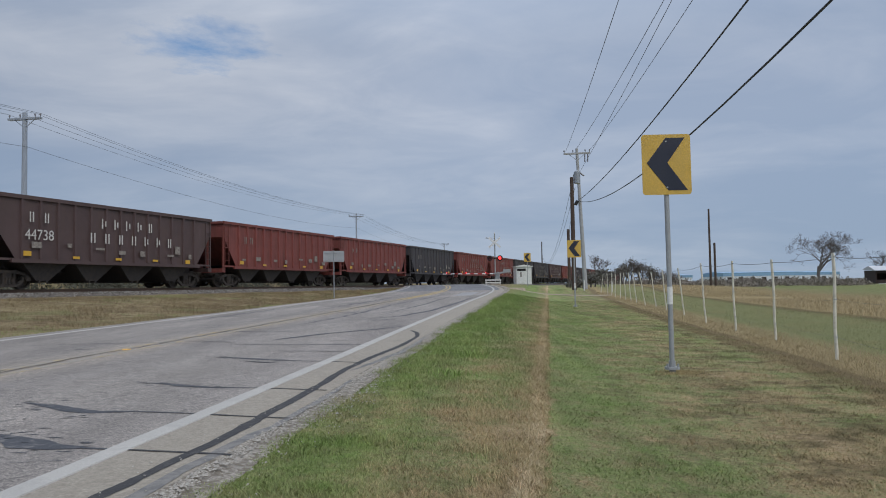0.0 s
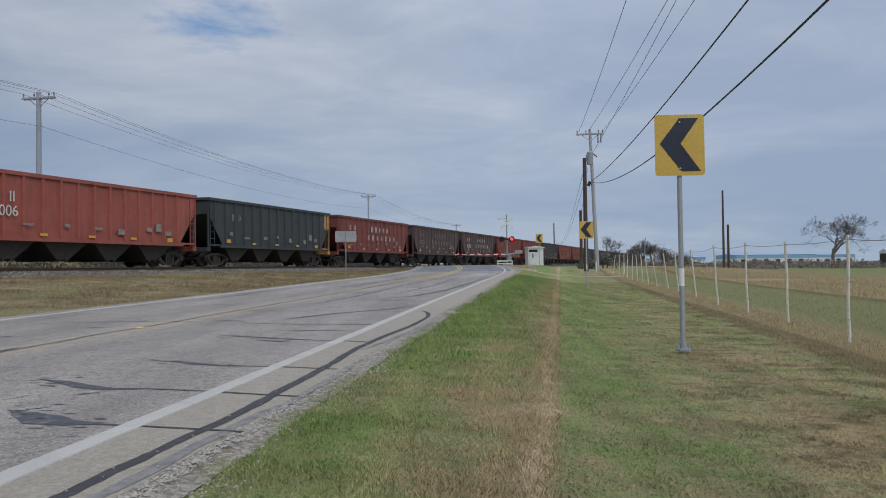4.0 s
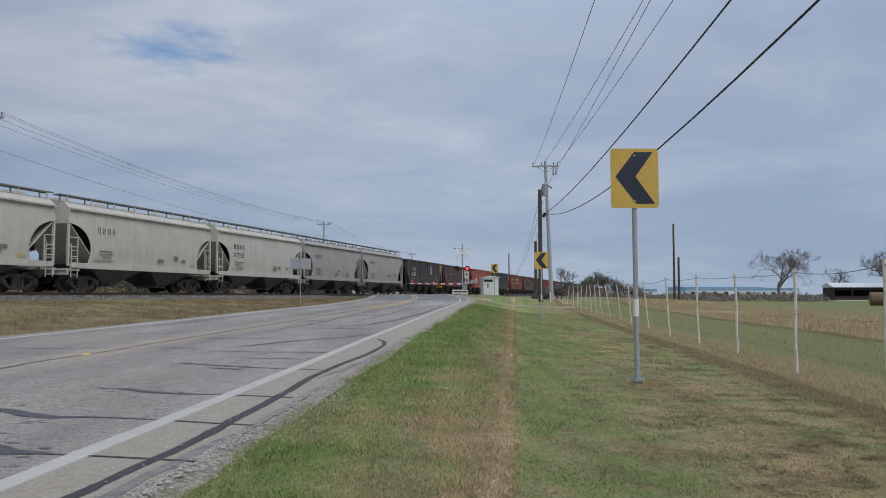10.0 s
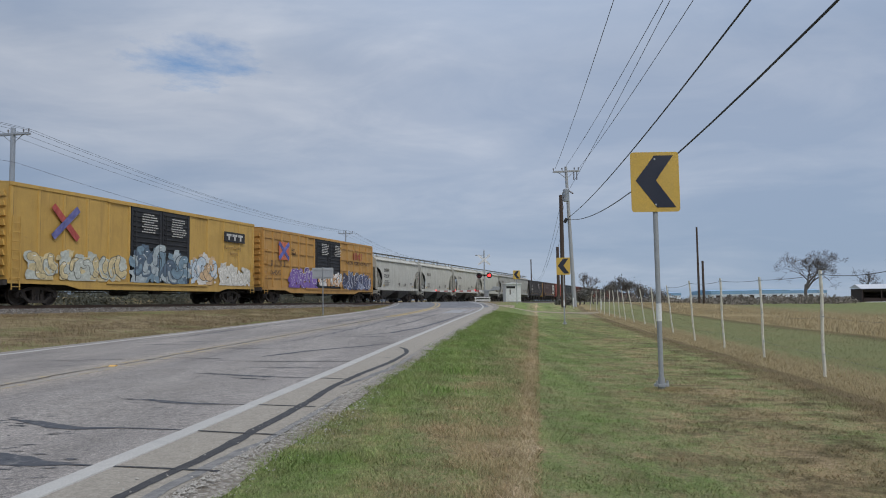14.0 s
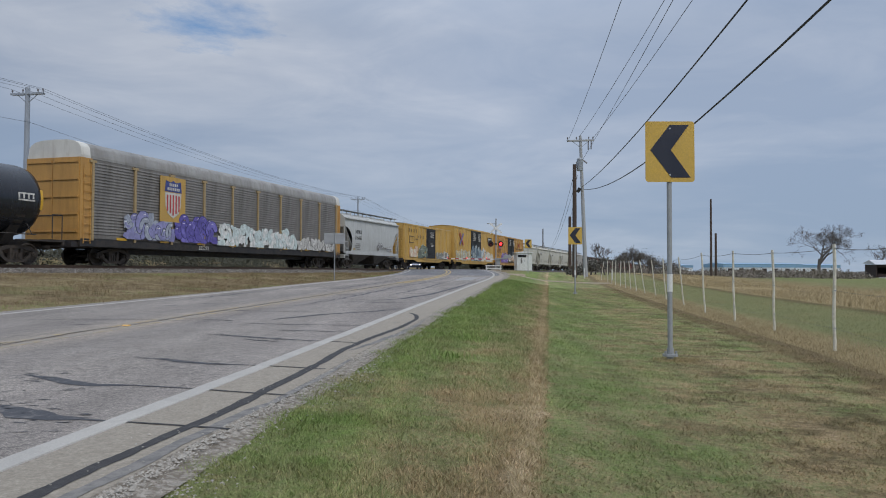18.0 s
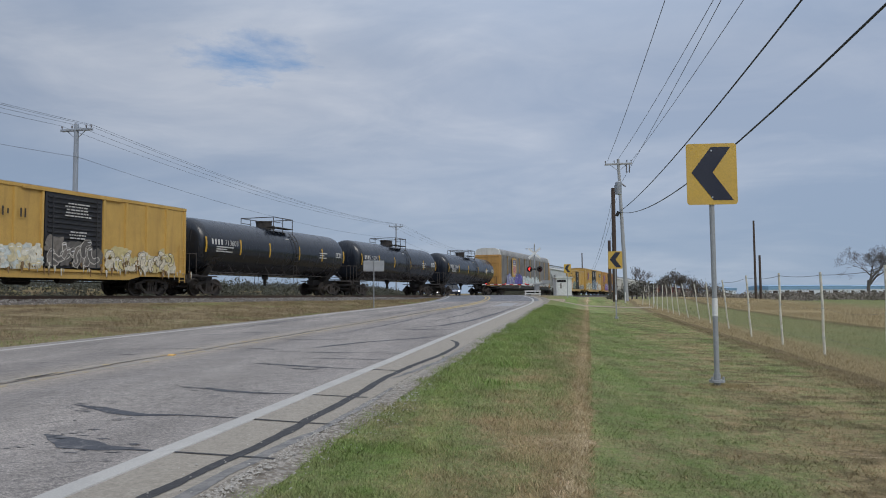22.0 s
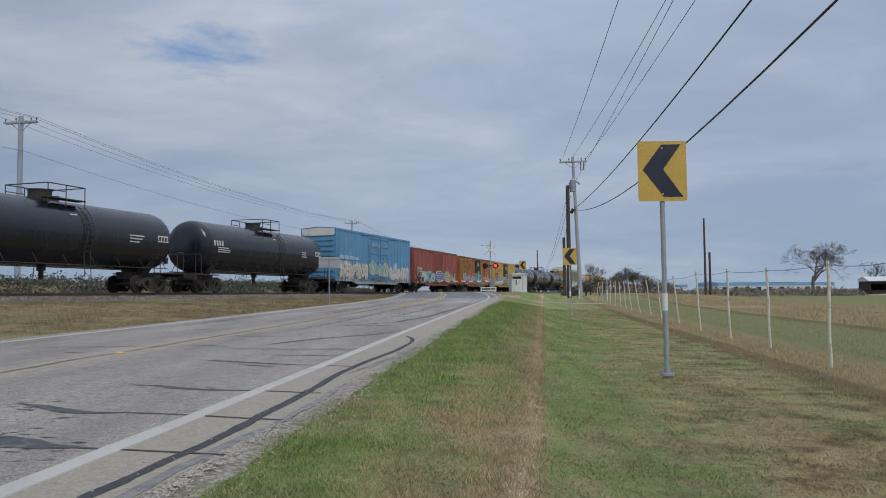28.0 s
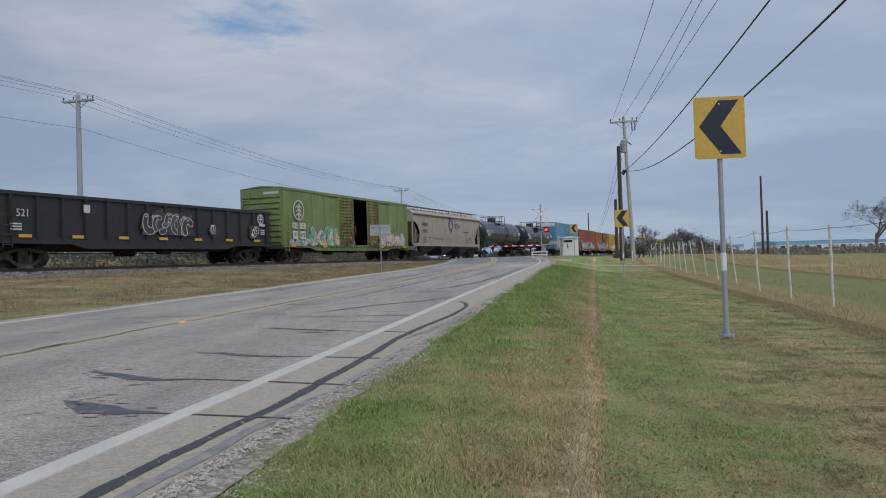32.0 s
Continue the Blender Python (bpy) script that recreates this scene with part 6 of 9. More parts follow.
# ---- tank cars ----
def tank_car(L, label, seed, R=1.54, strips=True, number=""):
    car = start_car(label, "tank car", "tank_car")
    hx, zc = L / 2 - 1.1, 4.3 - R
    n = 32
    rings = []
    ends = [(0.0, 0.04), (0.03, 0.35), (0.10, 0.65), (0.22, 0.86), (0.40, 0.96), (0.62, 0.995), (0.75, 1.0)]
    line = [(-hx + d, R * r) for d, r in ends] + [(-hx + 0.75 + (2 * hx - 1.5) * k / 8, R) for k in range(1, 8)] + [(hx - d, R * r) for d, r in ends[::-1]]
    for x, r in line:
        rings.append([(x, r * math.cos(k * math.tau / n), zc + r * math.sin(k * math.tau / n)) for k in range(n)])
    g = Geo()
    g.loft(rings)
    part("tank", g, TANK_BLACK, car, "glossy black cylindrical tank", smooth=True)
    # weld seams
    g = Geo()
    for q in (-0.62, -0.2, 0.22, 0.63):
        x = q * hx
        ring = [[(x + d, (R + h) * math.cos(k * math.tau / n), zc + (R + h) * math.sin(k * math.tau / n)) for k in range(n)] for d, h in ((-0.02, 0.001), (-0.01, 0.005), (0.01, 0.005), (0.02, 0.001))]
        g.loft(ring, caps=False)
    part("weld_seam", g, TANK_BLACK, car, smooth=True)
    # dome, platform and railing
    g = Geo()
    g.rod((-0.15, 0, zc + R - 0.1), (-0.15, 0, zc + R + 0.36), 0.5, n=16)
    g.rod((-0.15, 0, zc + R + 0.36), (-0.15, 0, zc + R + 0.42), 0.54, n=16)
    g.rod((0.75, 0, zc + R - 0.05), (0.75, 0, zc + R + 0.22), 0.18, n=10)
    part("manway", g, UNDER, car)
    g = Geo()
    for s in (-1, 1):
        g.box(0.2, s * 0.95, zc + R - 0.02, 2.3, 0.55, 0.05)
        for x in (-0.9, 0.15, 1.3):
            g.rod((x, s * 1.2, zc + R - 0.4), (x, s * 1.2, zc + R + 0.6), 0.025, n=6)
        g.rod((-0.9, s * 1.2, zc + R + 0.6), (1.3, s * 1.2, zc + R + 0.6), 0.025, n=6)
        g.rod((-0.9, s * 1.2, zc + R + 0.3), (0.15, s * 1.2, zc + R + 0.3), 0.02, n=6)
    for x in (-0.9, 1.3):
        g.rod((x, -1.2, zc + R + 0.6), (x, 1.2, zc + R + 0.6), 0.025, n=6)
    part("platform", g, UNDER, car)
    for s in (-1, 1):
        g = Geo()
        for x in (1.05, 1.45):
            pts = [(x, s * (R + 0.1) * math.cos(a), zc + (R + 0.1) * math.sin(a)) for a in [math.radians(d) for d in range(50, -31, -10)]] + [(x, s * 1.5, 0.75)]
            g.tube(pts, 0.02, 5)
        for k in range(9):
            a = math.radians(46 - k * 9.5)
            g.rod((1.05, s * (R + 0.1) * math.cos(a), zc + (R + 0.1) * math.sin(a)), (1.45, s * (R + 0.1) * math.cos(a), zc + (R + 0.1) * math.sin(a)), 0.017, n=5)
        part("ladder", g, UNDER, car)
    # saddles, stub sills, walkways and hand rails
    for s in (-1, 1):
        x = s * (hx - 1.35)
        g = Geo()
        arc = [(R * math.cos(a), zc + R * math.sin(a) - 0.005) for a in [math.radians(d) for d in range(205, 336, 13)]]
        g.slab(arc + [(0.5, 0.86), (-0.5, 0.86)], 0, x - 0.25, x + 0.25)
        part("saddle", g, UNDER, car)
        g = Geo()
        g.box(s * (hx - 0.6), 0, 0.92, 3.9, 0.5, 0.34)
        g.box(s * (hx + 0.55), 0, 1.08, 0.75, 2.9, 0.07)
        g.box(s * (hx + 0.9), 0, 0.98, 0.1, 2.9, 0.22)
        for q in (-1, 1):
            g.box(s * (hx - 0.3), q * 1.3, 1.04, 2.2, 0.3, 0.06)
            g.rod((s * (hx + 0.85), q * 1.4, 0.9), (s * (hx + 0.85), q * 1.4, 2.2), 0.025, n=6)
            g.rod((s * (hx + 0.3), q * 1.4, 1.0), (s * (hx + 0.3), q * 1.4, 2.2), 0.025, n=6)
            g.rod((s * (hx + 0.85), q * 1.4, 2.2), (s * (hx + 0.3), q * 1.4, 2.2), 0.025, n=6)
        g.rod((s * (hx + 0.85), -1.4, 2.2), (s * (hx + 0.85), 1.4, 2.2), 0.025, n=6)
        part("end_platform", g, UNDER, car)
        g = Geo()
        g.rod((-hx + 0.7, s * (R - 0.02), 1.28), (hx - 0.7, s * (R - 0.02), 1.28), 0.022, n=5)
        for k in range(9):
            xx = -hx + 0.9 + k * (2 * hx - 1.8) / 8
            g.rod((xx, s * (R - 0.02), 1.28), (xx, s * (R - 0.32), 1.75), 0.018, n=5)
        part("hand_rail", g, UNDER, car)
    brake_wheel(car, -hx - 1.0, 0.6, 1.9, UNDER)
    g = Geo()
    g.rod((0, 0, zc - R - 0.2), (0, 0, zc - R + 0.1), 0.2, n=10)
    g.rod((0, 0, 0.62), (0, 0, zc - R - 0.15), 0.11, n=8)
    part("outlet_valve", g, UNDER, car)

    def on(a, lift=0.006):
        return -(R + lift) * math.cos(a), zc + (R + lift) * math.sin(a)

    def strip(gg, x0, x1, a0, a1):
        m = 5
        aa = [a0 + (a1 - a0) * k / m for k in range(m + 1)]
        gg.loft([[(x0, *on(a, 0.003)), (x0, *on(a, 0.008)), (x1, *on(a, 0.008)), (x1, *on(a, 0.003))] for a in aa])
    if strips:
        for q in (-0.965, -0.585, -0.22, 0.195, 0.56, 0.94):
            g = Geo()
            strip(g, q * hx, q * hx + 0.13, -0.28, 0.28)
            part("reflector", g, YELLOW_MARK, car)
    g = Geo()
    rnd = random.Random(seed)
    x = -hx * 0.90
    for k in range(4):
        w = 0.26
        strip(g, x + k * 0.27, x + k * 0.27 + 0.15, 0.02, 0.22)
    for k in range(3):
        strip(g, x + 0.4, x + 1.3 + rnd.uniform(0, 0.7), -0.07 - 0.08 * k, -0.03 - 0.08 * k)
        strip(g, hx * 0.52, hx * 0.52 + rnd.uniform(0.6, 1.1), 0.06 - 0.1 * k, 0.10 - 0.1 * k)
    strip(g, 0.3, 0.75, 0.55, 0.59)
    strip(g, hx * 0.8, hx * 0.8 + 0.85, 0.12, 0.16)
    strip(g, hx * 0.8, hx * 0.8 + 0.85, -0.06, -0.02)
    for k in range(4):
        strip(g, hx * 0.8 + k * 0.24, hx * 0.8 + 0.08 + k * 0.24, 0.0, 0.12)
    part("markings", g, WHITE_MARK, car)
    if number:
        a = 0.11
        y, z = on(a, 0.012)
        write(number, 0.42, x + 1.12, y - 0.015, zc + 0.03, WHITE_MARK, car)
    running_gear(car, L, 2.35)
    return car


# ---- gondola ----
def gondola():
    L, H, W = 19.5, 3.0, 1.5
    car = start_car("black steel gondola with white graffiti on its side", "gondola car", "gondola_car")
    hx, z0 = L / 2 - 0.65, 1.1
    for s in (-1, 1):
        g = Geo()
        g.box(0, s * W, (z0 + H) / 2, 2 * hx, 0.05, H - z0)
        part("side_sheet", g, GOND_BLACK, car)
        g = Geo()
        g.box(0, s * (W + 0.03), H - 0.03, 2 * hx + 0.1, 0.18, 0.14)
        part("top_chord", g, GOND_BLACK, car)
        g = Geo()
        g.slab([(-hx, z0 + 0.1), (-hx, z0 - 0.12), (-hx + 3.4, z0 - 0.14), (-hx + 4.2, z0 - 0.32), (hx - 4.2, z0 - 0.32), (hx - 3.4, z0 - 0.14), (hx, z0 - 0.12), (hx, z0 + 0.1)], 1, s * (W + 0.02) - 0.06, s * (W + 0.02) + 0.06)
        part("side_sill", g, GOND_BLACK, car)
        for k in range(15):
            if "gondrib" not in LADDERS:
                r = Geo()
                r.slab([(-0.09, 0.0), (0.09, 0.0), (0.06, -0.10), (-0.06, -0.10)], 2, z0 + 0.02, H - 0.1)
                LADDERS["gondrib"] = r.mesh("rib", GOND_BLACK)
            part("rib", LADDERS["gondrib"], None, car, m=pose(-hx + 0.5 + k * (2 * hx - 1.0) / 14, s * (W + 0.02), 0, 0, 0, 0 if s < 0 else 180))
        g = Geo()
        g.box(s * hx, 0, (z0 + H) / 2, 0.06, 2 * W, H - z0)
        for k in range(4):
            g.box(s * (hx + 0.06), 0, z0 + 0.3 + k * 0.45, 0.09, 2 * W - 0.1, 0.16)
        part("end_panel", g, GOND_BLACK, car)
        ladder(car, 1.8, s * (hx - 0.3), -W - 0.13, 0.8, 0, GOND_BLACK)
        ladder(car, 1.8, s * (hx + 0.14), W - 0.35, 0.9, 90 if s > 0 else -90, GOND_BLACK)
    g = Geo()
    g.box(0, 0, z0, 2 * hx, 2 * W - 0.05, 0.12)
    part("floor", g, UNDER, car)
    y = -W - 0.125
    graffiti(car, -1.6, 2.0, 1.45, 2.65, y, [(0.03, 0.03, 0.035), (0.05, 0.05, 0.05)], (0.55, 0.55, 0.53), 8, n=5)
    graffiti(car, 3.2, 4.0, 1.5, 2.1, y, [(0.03, 0.03, 0.035)], (0.5, 0.5, 0.48), 9, n=2)
    graffiti(car, 7.0, 7.8, 1.4, 2.1, y, [(0.03, 0.03, 0.035)], (0.5, 0.5, 0.48), 10, n=2)
    g = Geo()
    for k in range(14):
        a = k * math.tau / 14
        g.box(8.0 + 0.26 * math.cos(a), y, 2.55 + 0.26 * math.sin(a), 0.09, 0.01, 0.09)
    g.box(8.0, y, 2.55, 0.4, 0.01, 0.06)
    g.box(8.0, y, 2.55, 0.06, 0.01, 0.45)
    g.box(8.15, y, 2.2, 0.6, 0.01, 0.13)
    flag(g, -4.9, 2.5, 0.34, 0.34, y)
    for k in range(3):
        flag(g, -8.4, 1.75 - k * 0.11, 0.5, 0.06, y)
        flag(g, 8.2, 1.9 - k * 0.11, 0.4, 0.06, y)
    part("markings", g, WHITE_MARK, car)
    write("521", 0.42, -8.4, y, 2.05, WHITE_MARK, car)
    for k in range(7):
        g = Geo()
        flag(g, -8 + k * 2.6, 1.28, 0.6, 0.13, y)
        part("reflector", g, YELLOW_MARK, car)
    underframe(car, L, z0, W)
    running_gear(car, L, 2.2)
    return car


# ---- the train, from its head ----
TRAIN = []


def add(car, front, length):
    TRAIN.append((car, front + 0.75 - length / 2))
    return car


def rust_patches(car, ranges, y, seed, colours):
    """Small ragged scabs of rust and flaked paint: stretches of (from, to, top, count a metre)."""
    rust = random.Random(seed)
    for lo, hi, top, thick in ranges:
        g = Geo()
        for k in range(int((hi - lo) * thick)):
            x, z = rust.uniform(lo, hi), 1.1 + (top - 1.1) * rust.random() ** 1.7
            w, h = rust.uniform(0.03, 0.14), rust.uniform(0.05, 0.34)
            g.mat(rust.choice((0, 0, 1, 1, 2))).slab([(x - w / 2, z), (x + w * 0.1, z - h), (x + w / 2, z - h * 0.2), (x + w * 0.3, z + h * 0.15)], 1, y - 0.012 - 0.0001 * k, y + 0.01)
        tagged(part("rust_patches", g, [spray(c) for c in colours], car, "rust and flaked paint"), kind="stuff")


def build_train():
    kinds = {}
    for key, paint, label in (("dark", DARK, "sooty black open coal hopper car"), ("brown", BROWN_DARK, "dark brown open coal hopper car"), ("red", RED, "oxide-red open coal hopper car"),
                              ("bright", RED_BRIGHT, "faded bright red open coal hopper car"), ("green", GREENBLACK, "blackish-green open coal hopper car with a yellow end")):
        kinds[key] = (paint, label)

    def hopper(key, front, number="", full=True, seed=0, mat=None, yellow=False):
        paint, label = kinds[key]
        car = coal_hopper(paint, label, seed, yellow)
        hopper_marks(car, mat or WHITE_MARK, number, full, seed)
        return add(car, front, 16.2)
    # cars far ahead that carry no clear writing
    ahead = ["red", "dark", "dark", "brown", "red", "dark", "brown", "red", "dark", "dark", "brown", "dark", "red", "dark"]
    base = {k: None for k in kinds}
    for k, key in enumerate(ahead):
        front = 111.7 + 16.2 * (k + 1)
        if base[key] is None:
            base[key] = hopper(key, front, "", True, 40 + k, DIM_MARK)
        else:
            add(copy_thing(base[key], pose(0, 0, 0)), front, 16.2)
    hopper("red", 111.7, "", True, 1, DIM_MARK)
    hopper("dark", 95.3, "", False, 2, DIM_MARK)
    hopper("red", 79.1, "", False, 3, DIM_MARK)
    hopper("red", 62.9, "", False, 4, DIM_MARK)
    hopper("brown", 46.7, "44738", True, 5)
    hopper("brown", 30.6, "44724", True, 6, DIM_MARK)
    hopper("red", 14.4, "38502", True, 7)
    hopper("green", -1.9, "", False, 8, DIM_MARK, True)
    hopper("bright", -18.0, "38006", False, 9)
    bn = hopper("brown", -34.4, "", False, 10, DIM_MARK)
    y = -1.675
    mark_rows(bn, [(-4.3, 3.3, 10, 0.22, 0.3, 0.42), (-4.3, 2.75, 8, 0.22, 0.3, 0.42)], y, DIM_MARK, 77)
    g = Geo()
    g.mat(0).slab([(3.5, 3.5), (5.9, 3.5), (6.35, 3.25), (6.35, 2.75), (6.1, 2.55), (6.45, 2.3), (6.45, 1.75), (6.0, 1.5), (3.5, 1.5), (3.5, 1.95), (4.1, 2.05), (4.1, 2.35), (3.5, 2.45)], 1, y - 0.006, y + 0.004)
    for x, z, a, h in ((4.9, 2.95, 1.3, 0.34), (5.0, 2.08, 1.4, 0.36), (4.0, 3.3, 0.8, 0.12), (4.3, 1.66, 0.9, 0.1)):
        g.mat(1).box(x, y - 0.004, z, a, 0.014, h)
    g.mat(1).slab([(4.2, 2.6), (4.5, 2.6), (5.6, 2.2), (5.6, 2.0)], 1, y - 0.0115, y)
    part("emblem", g, [WHITE_MARK, BROWN_DARK], bn, "big white block emblem")
    sh = hopper("dark", -50.5, "46369", False, 11, WHITE_MARK, True)
    g = Geo()
    k = 0.78
    g.mat(0).slab([(2.2 + a * k, 2.95 + b * k) for a, b in [(-0.42, 0.6), (0.42, 0.6), (0.46, -0.1), (0.3, -0.5), (0, -0.72), (-0.3, -0.5), (-0.46, -0.1)]], 1, y - 0.006, y + 0.004)
    g.mat(1).slab([(2.2 + a * k, 2.95 + b * k) for a, b in [(-0.36, 0.53), (0.36, 0.53), (0.38, 0.16), (-0.38, 0.16)]], 1, y - 0.009, y + 0.004)
    for q in (-2, -1, 0, 1, 2):
        g.mat(2).box(2.2 + q * 0.12, y - 0.004, 2.86, 0.05, 0.012, 0.5 - 0.07 * abs(q))
    part("emblem", g, [WHITE_MARK, spray((0.06, 0.07, 0.16)), spray((0.22, 0.12, 0.12))], sh, "white shield emblem with a blue head")

    # pale sand hoppers
    for k, (front, paint, number) in enumerate([(-66.8, GREY, ""), (-79.4, GREY, ""), (-92.0, PALE_GREY, "317353"), (-104.8, PALE_GREY, ""), (-117.7, PALE_GREY, ""), (-130.7, PALE_GREY, "102129")]):
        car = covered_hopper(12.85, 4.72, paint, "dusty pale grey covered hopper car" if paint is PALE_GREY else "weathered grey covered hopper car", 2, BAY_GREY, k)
        mark_rows(car, [(-4.0, 3.05, 4, 0.24, 0.32, 0.36)], -1.572, DARK_MARK if number else DIM_DARK, k + 5)
        if number:
            write(number, 0.46, -4.2, -1.572, 2.35, DARK_MARK, car)
        add(car, front, 12.9)

    # tall orange-yellow boxcars with black doors
    y = -1.62
    b1 = boxcar(20.4, 5.22, YELLOW_OLD, "orange-yellow high boxcar with black doors and graffiti", BLACK_DOOR, 0.35, 4.6, 2, posts=14, beads=True, inset=0.52)
    graffiti(b1, -6.2, -1.6, 1.1, 2.6, y + 0.005, [(0.16, 0.08, 0.30), (0.20, 0.12, 0.36), (0.12, 0.07, 0.22)], (0.60, 0.58, 0.62), 21, n=5)
    graffiti(b1, -1.5, 2.8, 1.3, 2.4, y - 0.02, [(0.55, 0.30, 0.12), (0.62, 0.6, 0.58)], (0.03, 0.02, 0.02), 22, n=6)
    graffiti(b1, 3.1, 9.0, 1.05, 2.6, y + 0.005, [(0.035, 0.04, 0.08), (0.06, 0.07, 0.14), (0.30, 0.32, 0.42)], (0.62, 0.62, 0.65), 23, n=5)
    g = Geo()
    for k, (a, b) in enumerate([((-7.6, 4.2), (-6.2, 3.1)), ((-7.6, 3.1), (-6.2, 4.2))]):
        d = Vector((b[0] - a[0], b[1] - a[1])).normalized()
        q = Vector((-d.y, d.x)) * 0.14
        g.mat(k).slab([(a[0] + q.x, a[1] + q.y), (b[0] + q.x, b[1] + q.y), (b[0] - q.x, b[1] - q.y), (a[0] - q.x, a[1] - q.y)], 1, y - 0.02 - 0.004 * k, y)
    g.mat(2).box(-6.9, y - 0.004, 3.65, 1.5, 0.012, 1.25)
    part("emblem", g, [spray((0.08, 0.08, 0.26)), spray((0.10, 0.12, 0.40)), spray((0.50, 0.13, 0.06))], b1, "red square emblem with a blue cross")
    write("any", 0.34, -5.8, y, 3.75, DARK_MARK, b1)
    write("road", 0.34, -5.8, y, 3.45, DARK_MARK, b1)
    mark_rows(b1, [(-8.6, 2.75, 4, 0.26, 0.4, 0.62)], y, spray((0.10, 0.06, 0.03)), 31)
    write("664542", 0.5, -8.8, y, 1.95, spray((0.10, 0.06, 0.03)), b1)
    side_text_marks(b1, -0.5, 4.55, 7, y - 0.09, WHITE_MARK, 2, 1.2)
    side_text_marks(b1, 1.9, 4.55, 7, y - 0.09, WHITE_MARK, 3, 1.2)
    mark_rows(b1, [(5.5, 3.95, 3, 0.6, 0.62, 0.62)], y, spray((0.34, 0.05, 0.04)), 32)
    write("RAILCAR POOLING EXPERTS", 0.38, 3.65, y - 0.03, 3.2, spray((0.06, 0.03, 0.02)), b1)
    add(b1, -143.7, 20.4)

    b2 = boxcar(20.4, 5.3, YELLOW, "yellow high boxcar with black doors, faded foot and graffiti", BLACK_DOOR, 0.2, 4.9, 2, posts=12, flat=True, inset=0.55)
    graffiti(b2, -2.4, 2.6, 1.1, 3.1, y - 0.02, [(0.16, 0.24, 0.30), (0.35, 0.40, 0.42), (0.08, 0.12, 0.17)], (0.03, 0.04, 0.05), 24, n=6)
    graffiti(b2, 2.7, 5.4, 1.1, 2.9, y + 0.035, [(0.60, 0.58, 0.55), (0.45, 0.52, 0.58), (0.55, 0.38, 0.22)], (0.05, 0.05, 0.05), 25, n=3)
    graffiti(b2, 5.6, 9.1, 1.1, 2.3, y + 0.035, [(0.62, 0.60, 0.55), (0.55, 0.53, 0.48)], (0.45, 0.42, 0.36), 26, n=5)
    graffiti(b2, -8.8, -2.6, 1.1, 2.5, y + 0.035, [(0.45, 0.47, 0.42), (0.55, 0.45, 0.25)], (0.12, 0.12, 0.1), 27, n=6)
    g = Geo()
    g.mat(0).box(7.2, y - 0.02, 4.1, 2.3, 0.02, 0.62)
    for k in range(3):
        g.mat(1).box(6.55 + k * 0.65, y - 0.035, 4.22, 0.52, 0.015, 0.14)
        g.mat(1).box(6.55 + k * 0.65, y - 0.035, 4.05, 0.16, 0.015, 0.3)
    part("emblem", g, [DARK_MARK, WHITE_MARK], b2, "black and white name plate")
    write("Rail car Pooling", 0.3, 6.1, y - 0.005, 3.35, spray((0.22, 0.13, 0.04)), b2)
    write("Experts", 0.3, 6.7, y - 0.005, 3.0, spray((0.22, 0.13, 0.04)), b2)
    side_text_marks(b2, -1.0, 4.65, 8, y - 0.09, WHITE_MARK, 4, 1.2)
    side_text_marks(b2, 1.4, 4.6, 8, y - 0.09, WHITE_MARK, 5, 1.2)
    g = Geo()
    for k, (a, b) in enumerate([((-7.4, 4.4), (-5.9, 3.0)), ((-7.4, 3.0), (-5.9, 4.4))]):
        d = Vector((b[0] - a[0], b[1] - a[1])).normalized()
        q = Vector((-d.y, d.x)) * 0.15
        g.mat(k).slab([(a[0] + q.x, a[1] + q.y), (b[0] + q.x, b[1] + q.y), (b[0] - q.x, b[1] - q.y), (a[0] - q.x, a[1] - q.y)], 1, y - 0.02 - 0.004 * k, y)
    part("emblem", g, [spray((0.38, 0.06, 0.05)), spray((0.12, 0.12, 0.30))], b2, "red and blue crossed emblem")
    add(b2, -164.2, 20.3)

    def fifty(paint, label, front, roof, seed, text=True, length=16.9):
        car = boxcar(16.9, 4.62, paint, label, BLACK_DOOR, 0.5, 3.1, 1, roof=roof, posts=12)
        mk = spray((0.05, 0.035, 0.02))
        if text:
            mark_rows(car, [(-6.4, 3.85, 4, 0.30, 0.36, 0.72), (-3.7, 3.3, 3, 0.34, 0.36, 0.8)], y, mk, 55)
            g = Geo()
            for a, b, w, h in ((-6.3, 2.95, 0.08, 0.7), (-5.6, 3.26, 1.4, 0.08), (-4.9, 3.05, 0.08, 0.5), (-5.7, 2.64, 1.3, 0.08), (-4.1, 3.02, 0.8, 0.08)):
                flag(g, a, b, w, h, y)
            part("emblem", g, mk, car, "line-drawn boxcar emblem")
        side_text_marks(car, 0.5, 3.9, 5, y - 0.09, WHITE_MARK, seed, 1.3)
        side_text_marks(car, 0.5, 2.7, 3, y - 0.09, WHITE_MARK, seed + 1, 0.9)
        add(car, front, length)
        return car
    b3 = fifty(YELLOW, "orange-yellow boxcar with a black door and graffiti", -184.5, ROOF_GREY, 60, length=17.2)
    graffiti(b3, -3.6, -0.8, 1.1, 2.6, y + 0.005, [(0.10, 0.13, 0.09), (0.05, 0.06, 0.05)], (0.45, 0.5, 0.4), 61, n=3)
    graffiti(b3, -6.2, -3.7, 1.2, 2.3, y + 0.005, [(0.58, 0.42, 0.28), (0.6, 0.55, 0.42)], (0.5, 0.2, 0.15), 62, n=3)
